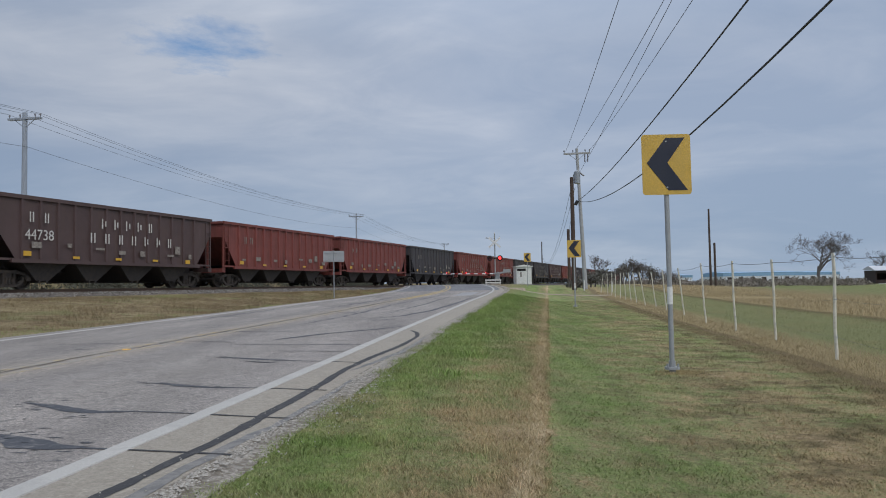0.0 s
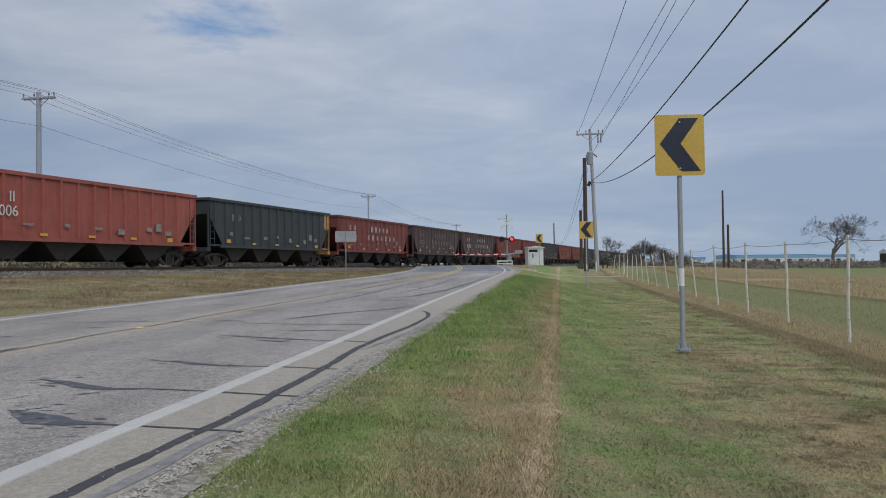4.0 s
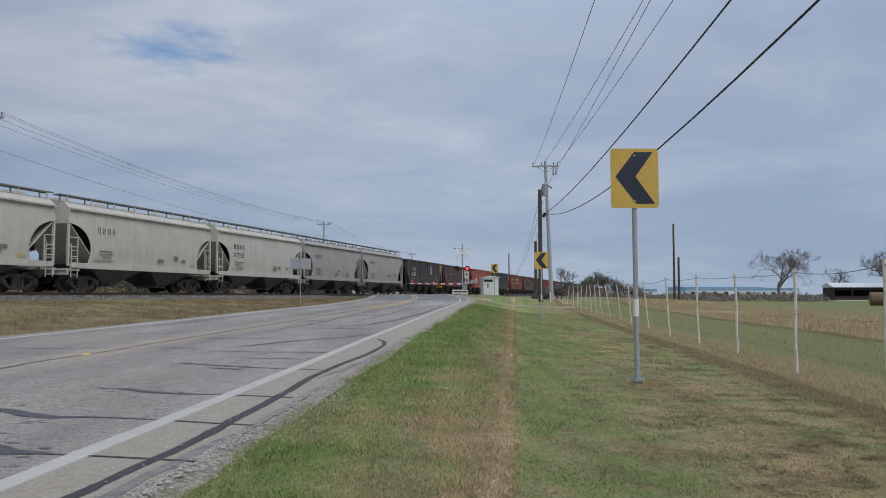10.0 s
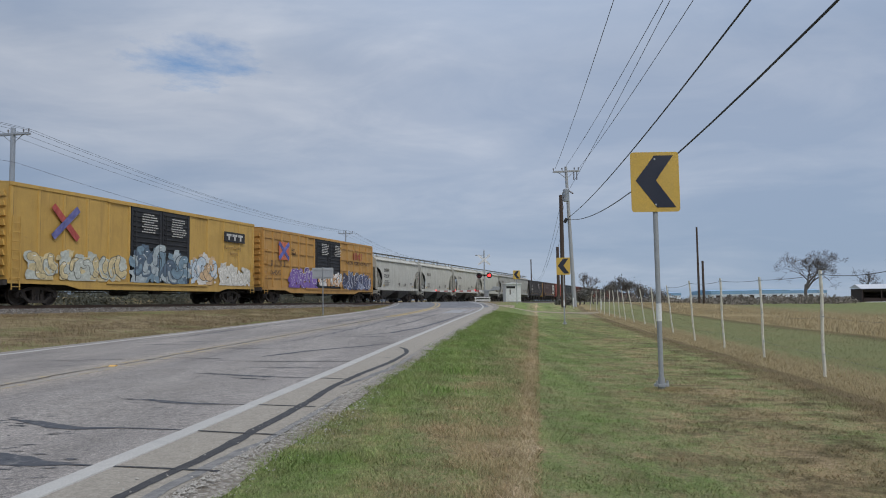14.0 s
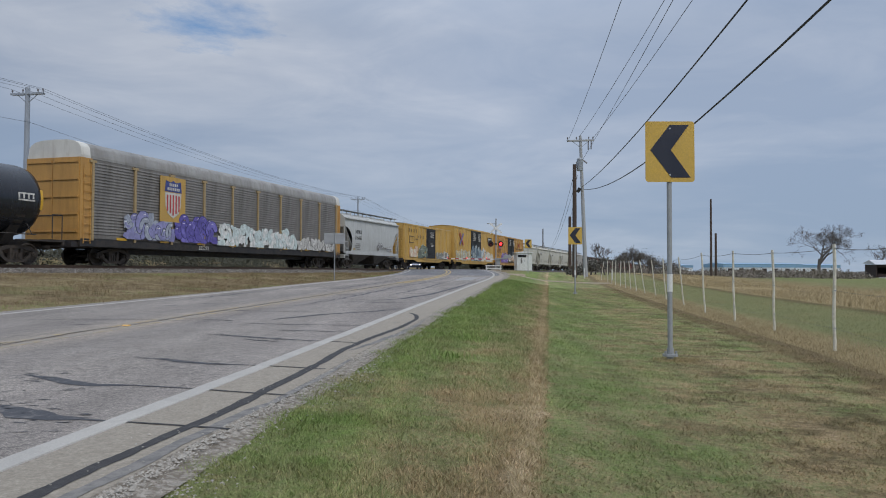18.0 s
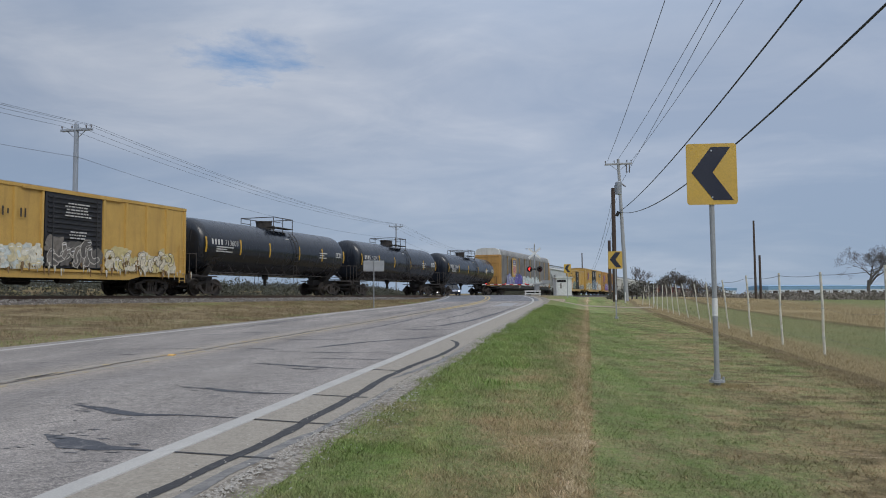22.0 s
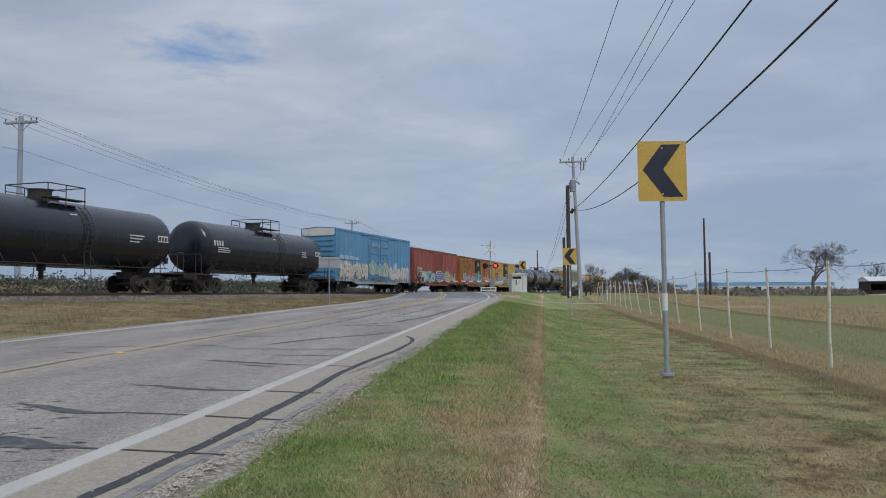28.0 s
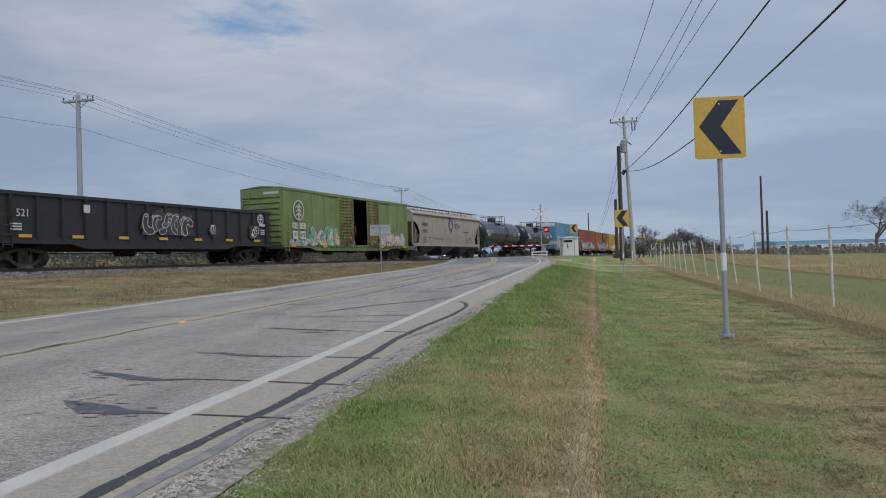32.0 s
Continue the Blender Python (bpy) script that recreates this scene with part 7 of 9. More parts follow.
    graffiti(b3, 2.2, 7.0, 1.1, 2.0, y + 0.005, [(0.45, 0.45, 0.42), (0.2, 0.2, 0.18)], (0.1, 0.1, 0.1), 63, n=6)

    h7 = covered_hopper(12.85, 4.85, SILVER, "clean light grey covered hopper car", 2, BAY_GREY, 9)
    mark_rows(h7, [(-3.9, 3.05, 4, 0.24, 0.32, 0.36)], -1.572, DARK_MARK, 12)
    write("316455", 0.46, -4.1, -1.572, 2.4, DARK_MARK, h7)
    graffiti(h7, 0.6, 2.2, 1.75, 2.3, -1.565, [(0.3, 0.3, 0.3), (0.4, 0.4, 0.4)], (0.03, 0.03, 0.03), 64, n=3)
    graffiti(h7, 2.6, 4.2, 1.6, 1.95, -1.565, [(0.35, 0.35, 0.35)], (0.03, 0.03, 0.03), 65, n=3)
    add(h7, -201.8, 12.8)
    add(autorack(), -214.6, 28.6)

    for k, (front, num) in enumerate([(-243.3, "713609"), (-262.6, "713597"), (-281.2, "713603")]):
        add(tank_car(18.6, "glossy black tank car with white lettering and yellow strips", k, number=num), front, 18.4)

    b4 = fifty(YELLOW, "yellow boxcar with a black door and pale graffiti along its foot", -299.2, ROOF_GREY, 66)
    graffiti(b4, -6.6, -1.0, 1.05, 2.2, y + 0.005, [(0.60, 0.57, 0.47), (0.50, 0.54, 0.52), (0.56, 0.49, 0.30)], (0.48, 0.45, 0.36), 67, n=6)
    graffiti(b4, -0.9, 1.9, 1.2, 2.4, y - 0.02, [(0.10, 0.09, 0.08), (0.16, 0.14, 0.12)], (0.5, 0.47, 0.42), 68, n=4)
    graffiti(b4, 2.2, 6.8, 1.1, 2.2, y + 0.005, [(0.50, 0.42, 0.2), (0.56, 0.5, 0.38)], (0.12, 0.10, 0.08), 69, n=6)
    g = Geo()
    for a in (-6.0, -5.0):
        g.box(a, y - 0.015, 2.3, 0.75, 0.02, 0.95)
    rust_patches(b4, [(-8.2, 8.2, 1.4, 6), (-8.2, -3.0, 2.3, 7), (1.9, 6.0, 1.9, 6)], y - 0.02, 44, [(0.20, 0.12, 0.05), (0.50, 0.47, 0.38), (0.55, 0.52, 0.44)])
    plate = part("number_plate", g, DARK_MARK, b4)
    mark_rows(plate, [(-6.2, 2.5, 2, 0.26, 0.3, 0.34), (-6.2, 2.1, 2, 0.26, 0.3, 0.34), (-5.2, 2.5, 2, 0.26, 0.3, 0.34), (-5.2, 2.1, 2, 0.26, 0.3, 0.34)], y - 0.03, WHITE_MARK, 70)
    b5 = fifty(ORANGE, "rusty orange boxcar with a black door and turquoise graffiti", -316.3, ROOF_RUST, 71)
    rust_patches(b5, [(-8.2, 8.2, 1.4, 5), (2.2, 8.2, 4.2, 3)], y - 0.02, 43, [(0.15, 0.055, 0.03), (0.08, 0.045, 0.03), (0.40, 0.24, 0.10)])
    g = Geo()
    for a, b in (((4.2, 2.2), (5.9, 3.5)), ((4.2, 3.5), (5.9, 2.2))):
        d = (Vector(b) - Vector(a)).normalized()
        q = Vector((-d.y, d.x)) * 0.11
        g.slab([tuple(Vector(p) + e * q) for p, e in ((a, 1), (b, 1), (b, -1), (a, -1))], 1, y - (0.012 if b[1] > a[1] else 0.016), y)
    part("emblem", g, spray((0.27, 0.155, 0.075)), b5, "faded grey crossed emblem")
    write("The nationwide boxcar pool", 0.46, 2.2, y - 0.075, 3.72, spray((0.07, 0.035, 0.02)), b5, 0.92)
    graffiti(b5, -6.8, -0.8, 1.0, 2.4, y + 0.005, [(0.60, 0.15, 0.12), (0.08, 0.42, 0.38), (0.34, 0.25, 0.50)], (0.07, 0.05, 0.10), 72, n=7)
    graffiti(b5, -1.1, 3.0, 1.0, 2.6, y - 0.02, [(0.06, 0.33, 0.36), (0.10, 0.42, 0.42), (0.04, 0.2, 0.25)], (0.55, 0.25, 0.18), 73, n=4)
    graffiti(b5, 3.3, 6.8, 1.0, 2.5, y + 0.005, [(0.16, 0.045, 0.04), (0.52, 0.19, 0.11), (0.58, 0.24, 0.15)], (0.60, 0.55, 0.5), 74, n=4)
    b6 = boxcar(17.2, 4.72, RED_BRIGHT, "red boxcar with a slatted door and white graffiti", None, 0.3, 3.3, 1, roof=ROOF_RUST, posts=12)
    graffiti(b6, -6.0, -1.3, 1.0, 2.35, y + 0.005, [(0.30, 0.52, 0.54), (0.58, 0.62, 0.58), (0.22, 0.42, 0.46), (0.55, 0.50, 0.25)], (0.05, 0.08, 0.10), 75, n=8)
    g = Geo()
    for k, (rx, rz, dep) in enumerate([(1.42, 0.62, 0.10), (1.34, 0.55, 0.104)]):
        oval = [(0.3 + rx * math.copysign(abs(math.cos(i * math.tau / 28)) ** 0.6, math.cos(i * math.tau / 28)) * (1 + 0.05 * math.sin(i * 2.6)), 1.72 + rz * math.sin(i * math.tau / 28) * (1 + 0.06 * math.cos(i * 2.1))) for i in range(28)]
        g.mat(k).slab(oval, 1, y - dep, y)
    for k in range(4):
        wide = (2.1, 2.45, 2.4, 1.9)[k]
        g.mat(2).box(0.3, y - 0.107, 2.08 - k * 0.24, wide, 0.004, 0.09)
    for k in range(9):
        g.mat(1).box(-0.75 + k * 0.26, y - 0.11, 1.72, 0.05, 0.003, 0.86)
    part("graffiti_oval", g, [spray((0.52, 0.50, 0.47)), spray((0.06, 0.09, 0.20)), spray((0.40, 0.47, 0.55))], b6, "blue and pale striped oval of sprayed paint")
    for x, z, w, h in ((-6.55, 1.38, 0.62, 0.42), (-5.55, 1.36, 0.66, 0.40), (-3.0, 1.75, 0.56, 0.42)):
        g = Geo()
        flag(g, x, z, w, h, y - 0.04)
        part("dark_panel", g, spray((0.03, 0.04, 0.05)), b6)
    for x in (-4.7, -2.3, 0.9, 3.8):
        g = Geo()
        flag(g, x, 1.18, 0.5, 0.15, y - 0.06 if abs(x) > 1.5 else y - 0.13)
        part("reflector", g, YELLOW_MARK, b6)
    graffiti(b6, 2.2, 6.8, 1.0, 2.3, y + 0.005, [(0.46, 0.46, 0.36), (0.22, 0.34, 0.30), (0.48, 0.38, 0.14)], (0.09, 0.08, 0.06), 77, n=8)
    g = Geo()
    for a in (-6.75, -5.85):
        g.box(a, y - 0.01, 2.35, 0.66, 0.015, 0.48)
        g.box(a, y - 0.01, 1.85, 0.66, 0.015, 0.34)
    plate = part("number_plate", g, WHITE_MARK, b6)
    mark_rows(plate, [(-6.9, 2.35, 2, 0.22, 0.32, 0.3), (-6.0, 2.35, 2, 0.22, 0.32, 0.3), (-6.95, 1.85, 3, 0.16, 0.24, 0.2), (-6.05, 1.85, 3, 0.16, 0.24, 0.2)], y - 0.025, DARK_MARK, 79)
    rust_patches(b6, [(-8.4, 8.3, 1.35, 9), (-8.4, -6.6, 2.2, 8)], y - 0.02, 42, [(0.12, 0.035, 0.03), (0.08, 0.05, 0.04), (0.42, 0.30, 0.25)])
    add(b6, -333.2, 17.3)
    b7 = boxcar(18.3, 5.3, BLUE, "faded blue high boxcar with a pale end and dull graffiti", BLUE, 0.3, 4.9, 2, roof=BLUE, posts=20, flat=True, end_top=WHITE_CAR, door_beads=False, inset=0.45, sill=FADED_SILL)
    graffiti(b7, -8.3, -2.3, 1.12, 2.5, y + 0.035, [(0.50, 0.43, 0.36), (0.52, 0.48, 0.44), (0.44, 0.37, 0.32), (0.36, 0.42, 0.36)], (0.36, 0.31, 0.26), 81, n=7, cloud=0.7)
    graffiti(b7, 3.0, 8.4, 1.12, 2.5, y + 0.035, [(0.52, 0.44, 0.40), (0.54, 0.50, 0.46), (0.40, 0.42, 0.44), (0.47, 0.40, 0.30)], (0.36, 0.30, 0.26), 82, n=7, cloud=0.6)
    graffiti(b7, -2.0, 2.6, 1.4, 2.7, y - 0.02, [(0.20, 0.33, 0.38), (0.40, 0.42, 0.3)], (0.2, 0.2, 0.16), 83, n=5)
    mark_rows(b7, [(-1.4, 4.2, 4, 0.28, 0.36, 0.5)], y - 0.09, WHITE_MARK, 84)
    for k, (x, z, w, h) in enumerate([(-7.75, 2.86, 0.85, 0.34), (-6.75, 2.86, 0.85, 0.34), (-5.75, 2.86, 0.85, 0.30), (-4.75, 2.84, 0.85, 0.28), (-7.75, 2.44, 0.7, 0.26)]):
        g = Geo()
        flag(g, x, z, w, h, y + 0.028)
        part("faded_patch", g, spray((0.30, 0.42, 0.50)), b7)
    rust_patches(b7, [(-8.6, 8.6, 1.4, 5), (-2.2, 2.7, 3.3, 6), (-8.7, -2.6, 2.6, 4)], y - 0.03, 41, [(0.16, 0.10, 0.07), (0.22, 0.20, 0.18), (0.42, 0.40, 0.36)])
    add(b7, -350.6, 18.3)
    for k, (front, num) in enumerate([(-369.2, ""), (-387.4, "200234")]):
        add(tank_car(17.6, "black tank car with small white lettering", 7 + k, number=num, strips=False), front, 18.0)
    ad = covered_hopper(19.1, 4.78, TAN, "dusty tan long covered hopper car with a diamond emblem", 3, BAY_DARK, 15)
    yy = -1.572
    mark_rows(ad, [(-6.9, 3.1, 4, 0.26, 0.3, 0.36)], yy, DARK_MARK, 16)
    write("54058", 0.5, -7.1, yy, 2.35, DARK_MARK, ad)
    g = Geo()
    g.mat(0).slab([(0.2, 2.35), (0.95, 3.25), (0.2, 4.0), (-0.55, 3.25)], 1, yy - 0.006, yy + 0.004)
    g.mat(1).slab([(0.2, 2.8), (0.6, 3.2), (0.2, 3.6), (-0.2, 3.2)], 1, yy - 0.010, yy)
    g.mat(0).box(0.2, yy - 0.01, 3.2, 0.5, 0.01, 0.08)
    g.mat(0).box(0.2, yy - 0.01, 3.2, 0.08, 0.01, 0.5)
    part("emblem", g, [spray((0.05, 0.06, 0.09)), spray((0.42, 0.36, 0.3))], ad, "dark diamond emblem")
    mark_rows(ad, [(1.5, 3.15, 3, 0.42, 0.5, 0.62)], yy, spray((0.06, 0.07, 0.10)), 17)
    g = Geo()
    for k in range(5):
        flag(g, -5.2 + k * 0.8, 1.95 - 0.03 * k, 0.4, 0.05, yy, 0.1)
    flag(g, 4.6, 2.6, 1.7, 0.1, yy)
    part("scrapes", g, spray((0.05, 0.03, 0.02)), ad)
    add(ad, -405.6, 19.2)
    gr = boxcar(20.6, 4.82, GREEN, "faded green boxcar with its door standing open and rusty graffiti", RUSTY_GREEN, 0.75, 6.5, 1, roof=GREEN, posts=12, open_door=1.0, gap_x=0.15)
    g = Geo()
    n = 20
    ring = [(0.66 * math.cos(k * math.tau / n), 0.66 * math.sin(k * math.tau / n)) for k in range(n)]
    for k in range(n):
        a, b = ring[k], ring[(k + 1) % n]
        g.slab([(-7.85 + a[0], 3.3 + a[1]), (-7.85 + b[0], 3.3 + b[1]), (-7.85 + b[0] * 0.88, 3.3 + b[1] * 0.88), (-7.85 + a[0] * 0.88, 3.3 + a[1] * 0.88)], 1, y - 0.012, y)
    for k in range(3):
        g.slab([(-7.85 - 0.40, 2.92 + k * 0.25), (-7.85, 3.24 + k * 0.25), (-7.85 + 0.40, 2.92 + k * 0.25), (-7.85, 3.02 + k * 0.25)], 1, y - 0.012, y)
    g.box(-7.85, y - 0.006, 3.2, 0.14, 0.012, 0.95)
    part("emblem", g, WHITE_MARK, gr, "white tree emblem in a ring")
    g = Geo()
    for a in (-8.3, -7.4):
        g.box(a, y - 0.006, 2.3, 0.66, 0.012, 0.38)
        g.box(a, y - 0.006, 1.72, 0.62, 0.012, 0.5)
    plate = part("number_plate", g, WHITE_MARK, gr)
    mark_rows(plate, [(-8.45, 2.3, 2, 0.2, 0.28, 0.3), (-7.4, 2.3, 1, 0.3, 0.28, 0.34)], y - 0.02, spray((0.10, 0.16, 0.05)), 85)
    write("171", 0.36, -8.6, y - 0.02, 1.6, DARK_MARK, gr)
    write("475", 0.36, -7.7, y - 0.02, 1.6, DARK_MARK, gr)
    graffiti(gr, -8.9, -6.0, 1.0, 1.5, y + 0.005, [(0.10, 0.30, 0.20), (0.42, 0.42, 0.34), (0.30, 0.26, 0.36)], (0.12, 0.14, 0.10), 89, n=4)
    graffiti(gr, -6.6, -2.7, 1.05, 2.4, y + 0.005, [(0.10, 0.32, 0.24), (0.46, 0.46, 0.34), (0.50, 0.30, 0.22), (0.22, 0.40, 0.46)], (0.16, 0.16, 0.12), 86, n=6)
    rust_patches(gr, [(-2.4, -0.25, 2.9, 30), (2.15, 3.9, 2.5, 30)], y - 0.118, 87, [(0.17, 0.055, 0.03), (0.09, 0.045, 0.03), (0.40, 0.33, 0.24)])
    rust_patches(gr, [(-6.0, -2.6, 1.9, 9), (4.0, 8.8, 1.6, 9)], y, 88, [(0.17, 0.055, 0.03), (0.09, 0.045, 0.03), (0.40, 0.33, 0.24)])
    for x in (-8.6, -4.6, 4.4, 8.7):
        g = Geo()
        flag(g, x, 1.02, 0.55, 0.16, y - 0.02)
        part("reflector", g, YELLOW_MARK, gr)
    g = Geo()
    g.box(-9.66, -0.75, 4.35, 0.02, 1.1, 0.16)
    part("end_plate", g, WHITE_MARK, gr)
    graffiti(gr, 3.8, 8.8, 1.1, 2.2, y + 0.005, [(0.48, 0.42, 0.36), (0.30, 0.22, 0.28), (0.5, 0.38, 0.2)], (0.5, 0.5, 0.45), 88, n=7)
    add(gr, -424.8, 20.7)
    add(gondola(), -445.5, 19.5)


FADED_SILL = car_paint("chalky_faded_sill", (0.36, 0.42, 0.46), (0.20, 0.17, 0.14), 0.6, 0.7, 0.45, 0.7, 0.15)
RUSTY_GREEN = car_paint("rusting_green_paint", (0.175, 0.225, 0.075), (0.15, 0.065, 0.035), 0.95, 0.8, 0.44, 0.60, 0.25)
build_train()
SPEED, SLOWING = 15.545, -0.00403


def motions():
    """The whole train rolls away along the straight track."""
    turn = 90 - math.degrees(TRACK_TURN)
    wheels = {-1: None, 1: None}
    for car, middle in TRAIN:
        rows = []
        for t in (0, 8, 16, 24, 32):
            x, y, z = along(middle + SPEED * t + SLOWING * t * t, 0, 0)
            rows.append((t, pose(x, y, z, 0, 0, turn)))
        walk(car, rows)
        for o in car.children_recursive:
            if "axle" not in o:
                continue
            q = o["axle"]
            if wheels[q] is None:
                spin = []
                for k in range(961):
                    t = k / 30
                    spin.append((t, pose(q * AXLES, 0, WHEEL_R, 0, math.degrees((SPEED * t + SLOWING * t * t) / WHEEL_R) % 360, 0)))
                walk(o, spin)
                wheels[q] = o
            else:
                keys = wheels[q].animation_data
                o.rotation_mode = "QUATERNION"
                o.animation_data_create()
                o.animation_data.action = keys.action
                o.animation_data.action_slot = keys.action_slot
    # the two lamps flash in turn: each lens shows its lit face or its dark one
    for lens, q in LENSES:
        rows, last, t = [], None, 0.0
        for k in range(961):
            t = k / 30
            lit = ((t / 1.269 + 0.14) % 1 < 0.5) == (q > 0)
            if last is None:
                rows.append((t, pose(q * 0.54, -0.32, 2.82, 0, 0, 0 if lit else 180)))
            elif lit != last:
                a = 0 if last else 180
                for j in (0, 1, 2, 3):
                    rows.append(((k - 3 + j) / 30, pose(q * 0.54, -0.32, 2.82, 0, 0, a + 60 * j)))
            last = lit
        rows.append((32.0, pose(q * 0.54, -0.32, 2.82, 0, 0, 0 if last else 180)))
        walk(lens, [r for i, r in enumerate(rows) if i == 0 or r[0] > rows[i - 1][0]])


# ---- signs ----
SIGN_YELLOW = material("yellow_sign_sheeting", (0.62, 0.40, 0.075), 0.4, 0, 0.06, 3, 60, 0.02, (0.50, 0.34, 0.10), 0.35)
SIGN_BLACK = material("black_sign_sheeting", (0.022, 0.025, 0.042), 0.4, 0, 0.1, 3, 60, 0.02)
ALU = material("bare_aluminium", (0.42, 0.43, 0.44), 0.5, 0.5, 0.1, 4, 60, 0.05)
WHITE_TAPE = material("white_reflective_tape", (0.75, 0.75, 0.74), 0.5, 0, 0.05, 4, 60, 0.02)
CONCRETE = material("concrete", (0.40, 0.38, 0.35), 0.9, 0, 0.2, 6, 50, 0.3)


def rounded(w, h, r, n=5):
    out = []
    for cx, cz, a0 in ((w / 2 - r, h / 2 - r, 0), (-w / 2 + r, h / 2 - r, 90), (-w / 2 + r, -h / 2 + r, 180), (w / 2 - r, -h / 2 + r, 270)):
        out += [(cx + r * math.cos(radians(a0 + 90 * k / n)), cz + r * math.sin(radians(a0 + 90 * k / n))) for k in range(n + 1)]
    return out


GALVANISED = material("galvanised_post", (0.37, 0.385, 0.40), 0.55, 0.2, 0.12, 6, 60, 0.05, (0.28, 0.29, 0.30), 0.5)


def chevron_sign(x, y, base, foot_z, middle_z, lean, label, turn=0.0, marker=True):
    sign = thing("chevron_sign", pose(x, y, foot_z, 0, lean, turn), label, "road sign", "chevron signs along the bend")
    h = middle_z - foot_z
    g = Geo()
    g.rod((0, 0.03, -0.3), (0, 0.03, h + 0.34), 0.031, n=14)
    part("post", g, GALVANISED, sign, smooth=True)
    g = Geo()
    g.slab([(a, h + b) for a, b in rounded(0.612, 0.76, 0.04)], 1, -0.012, -0.009)
    part("panel", g, SIGN_YELLOW, sign)
    g = Geo()
    g.slab([(a, h + b) for a, b in rounded(0.612, 0.76, 0.04)], 1, -0.0088, -0.006)
    part("backing", g, ALU, sign)
    g = Geo()
    k = [(-0.245, 0.0), (0.02, -0.33), (0.265, -0.33), (0.0, 0.0)]
    k = [(-0.245, 0.02), (-0.005, 0.335), (0.235, 0.335), (0.01, 0.02), (0.255, -0.325), (0.015, -0.325)]
    g.slab([(a, h + b) for a, b in k], 1, -0.016, -0.0122)
    part("arrow", g, SIGN_BLACK, sign, "black chevron pointing along the bend")
    for z in (h + 0.29, h - 0.29):
        g = Geo()
        g.rod((0, -0.02, z), (0, -0.006, z), 0.012, n=8)
        part("bolt", g, ALU, sign)
        g = Geo()
        g.box(0, 0.03, z, 0.09, 0.07, 0.035)
        part("bracket", g, GREY_STEEL, sign)
    if marker:
        g = Geo()
        g.rod((0, 0.03, 0.82), (0, 0.03, 1.04), 0.0345, n=14)
        part("reflective_band", g, WHITE_TAPE, sign, "white reflective band", smooth=True)
        g = Geo()
        g.rod((0, 0.03, -0.05), (0, 0.03, 0.12), 0.042, n=12)
        g.box(0, 0.03, 0.03, 0.17, 0.14, 0.03, bev=0.03)
        for s in (-1, 1):
            g.rod((s * 0.065, 0.0, 0.03), (s * 0.065, 0.0, 0.085), 0.014, n=6)
        part("base_socket", g, GALVANISED, sign)
    return sign


chevron_sign(2.70, 9.6, 0, 0.075, 2.645, -0.15, "yellow chevron road sign on a galvanised post in mown grass")
chevron_sign(5.37, 33.8, 0, 0.16, 2.71, -0.2, "yellow chevron road sign beside the verge farther along", 3)
chevron_sign(6.55, 67.0, 0, 0.93, 3.54, 0.0, "yellow chevron road sign near the signal cabinet", 8, False)


def sign_back():
    s = thing("road_sign", pose(-6.5, 42.0, land(-6.5, 42.0) - 0.02, 0, 0, 8), "blank aluminium back of a road sign on a thin post", "road sign")
    z = 2.91 - land(-6.5, 42.0)
    g = Geo()
    g.slab([(a, z + b) for a, b in rounded(1.14, 0.6, 0.05)], 1, 0.03, 0.036)
    part("panel", g, ALU, s)
    g = Geo()
    g.rod((0, 0, -0.3), (0, 0, z + 0.32), 0.03, n=10)
    part("post", g, GREY_STEEL, s)
    for q in (-0.2, 0.2):
        g = Geo()
        g.box(0, 0.015, z + q, 1.0, 0.03, 0.05)
        part("stiffener", g, ALU, s)


sign_back()


# ---- crossing signal, gate and cabinet ----
RED_LIT = material("lit_red_lamp", (1.0, 0.03, 0.03), 0.4, 0, 0.0, 3, 60, 0.0, emit=3.5)
RED_UNLIT = material("unlit_red_lens", (0.05, 0.008, 0.008), 0.25, 0, 0.1, 3, 60, 0.0)
MATT_BLACK = material("matt_black_paint", (0.014, 0.014, 0.015), 0.7, 0, 0.2, 4, 60, 0.05)
RED_TAPE = material("red_reflective_tape", (0.42, 0.03, 0.03), 0.5, 0, 0.1, 4, 60, 0.02)
LENSES = []


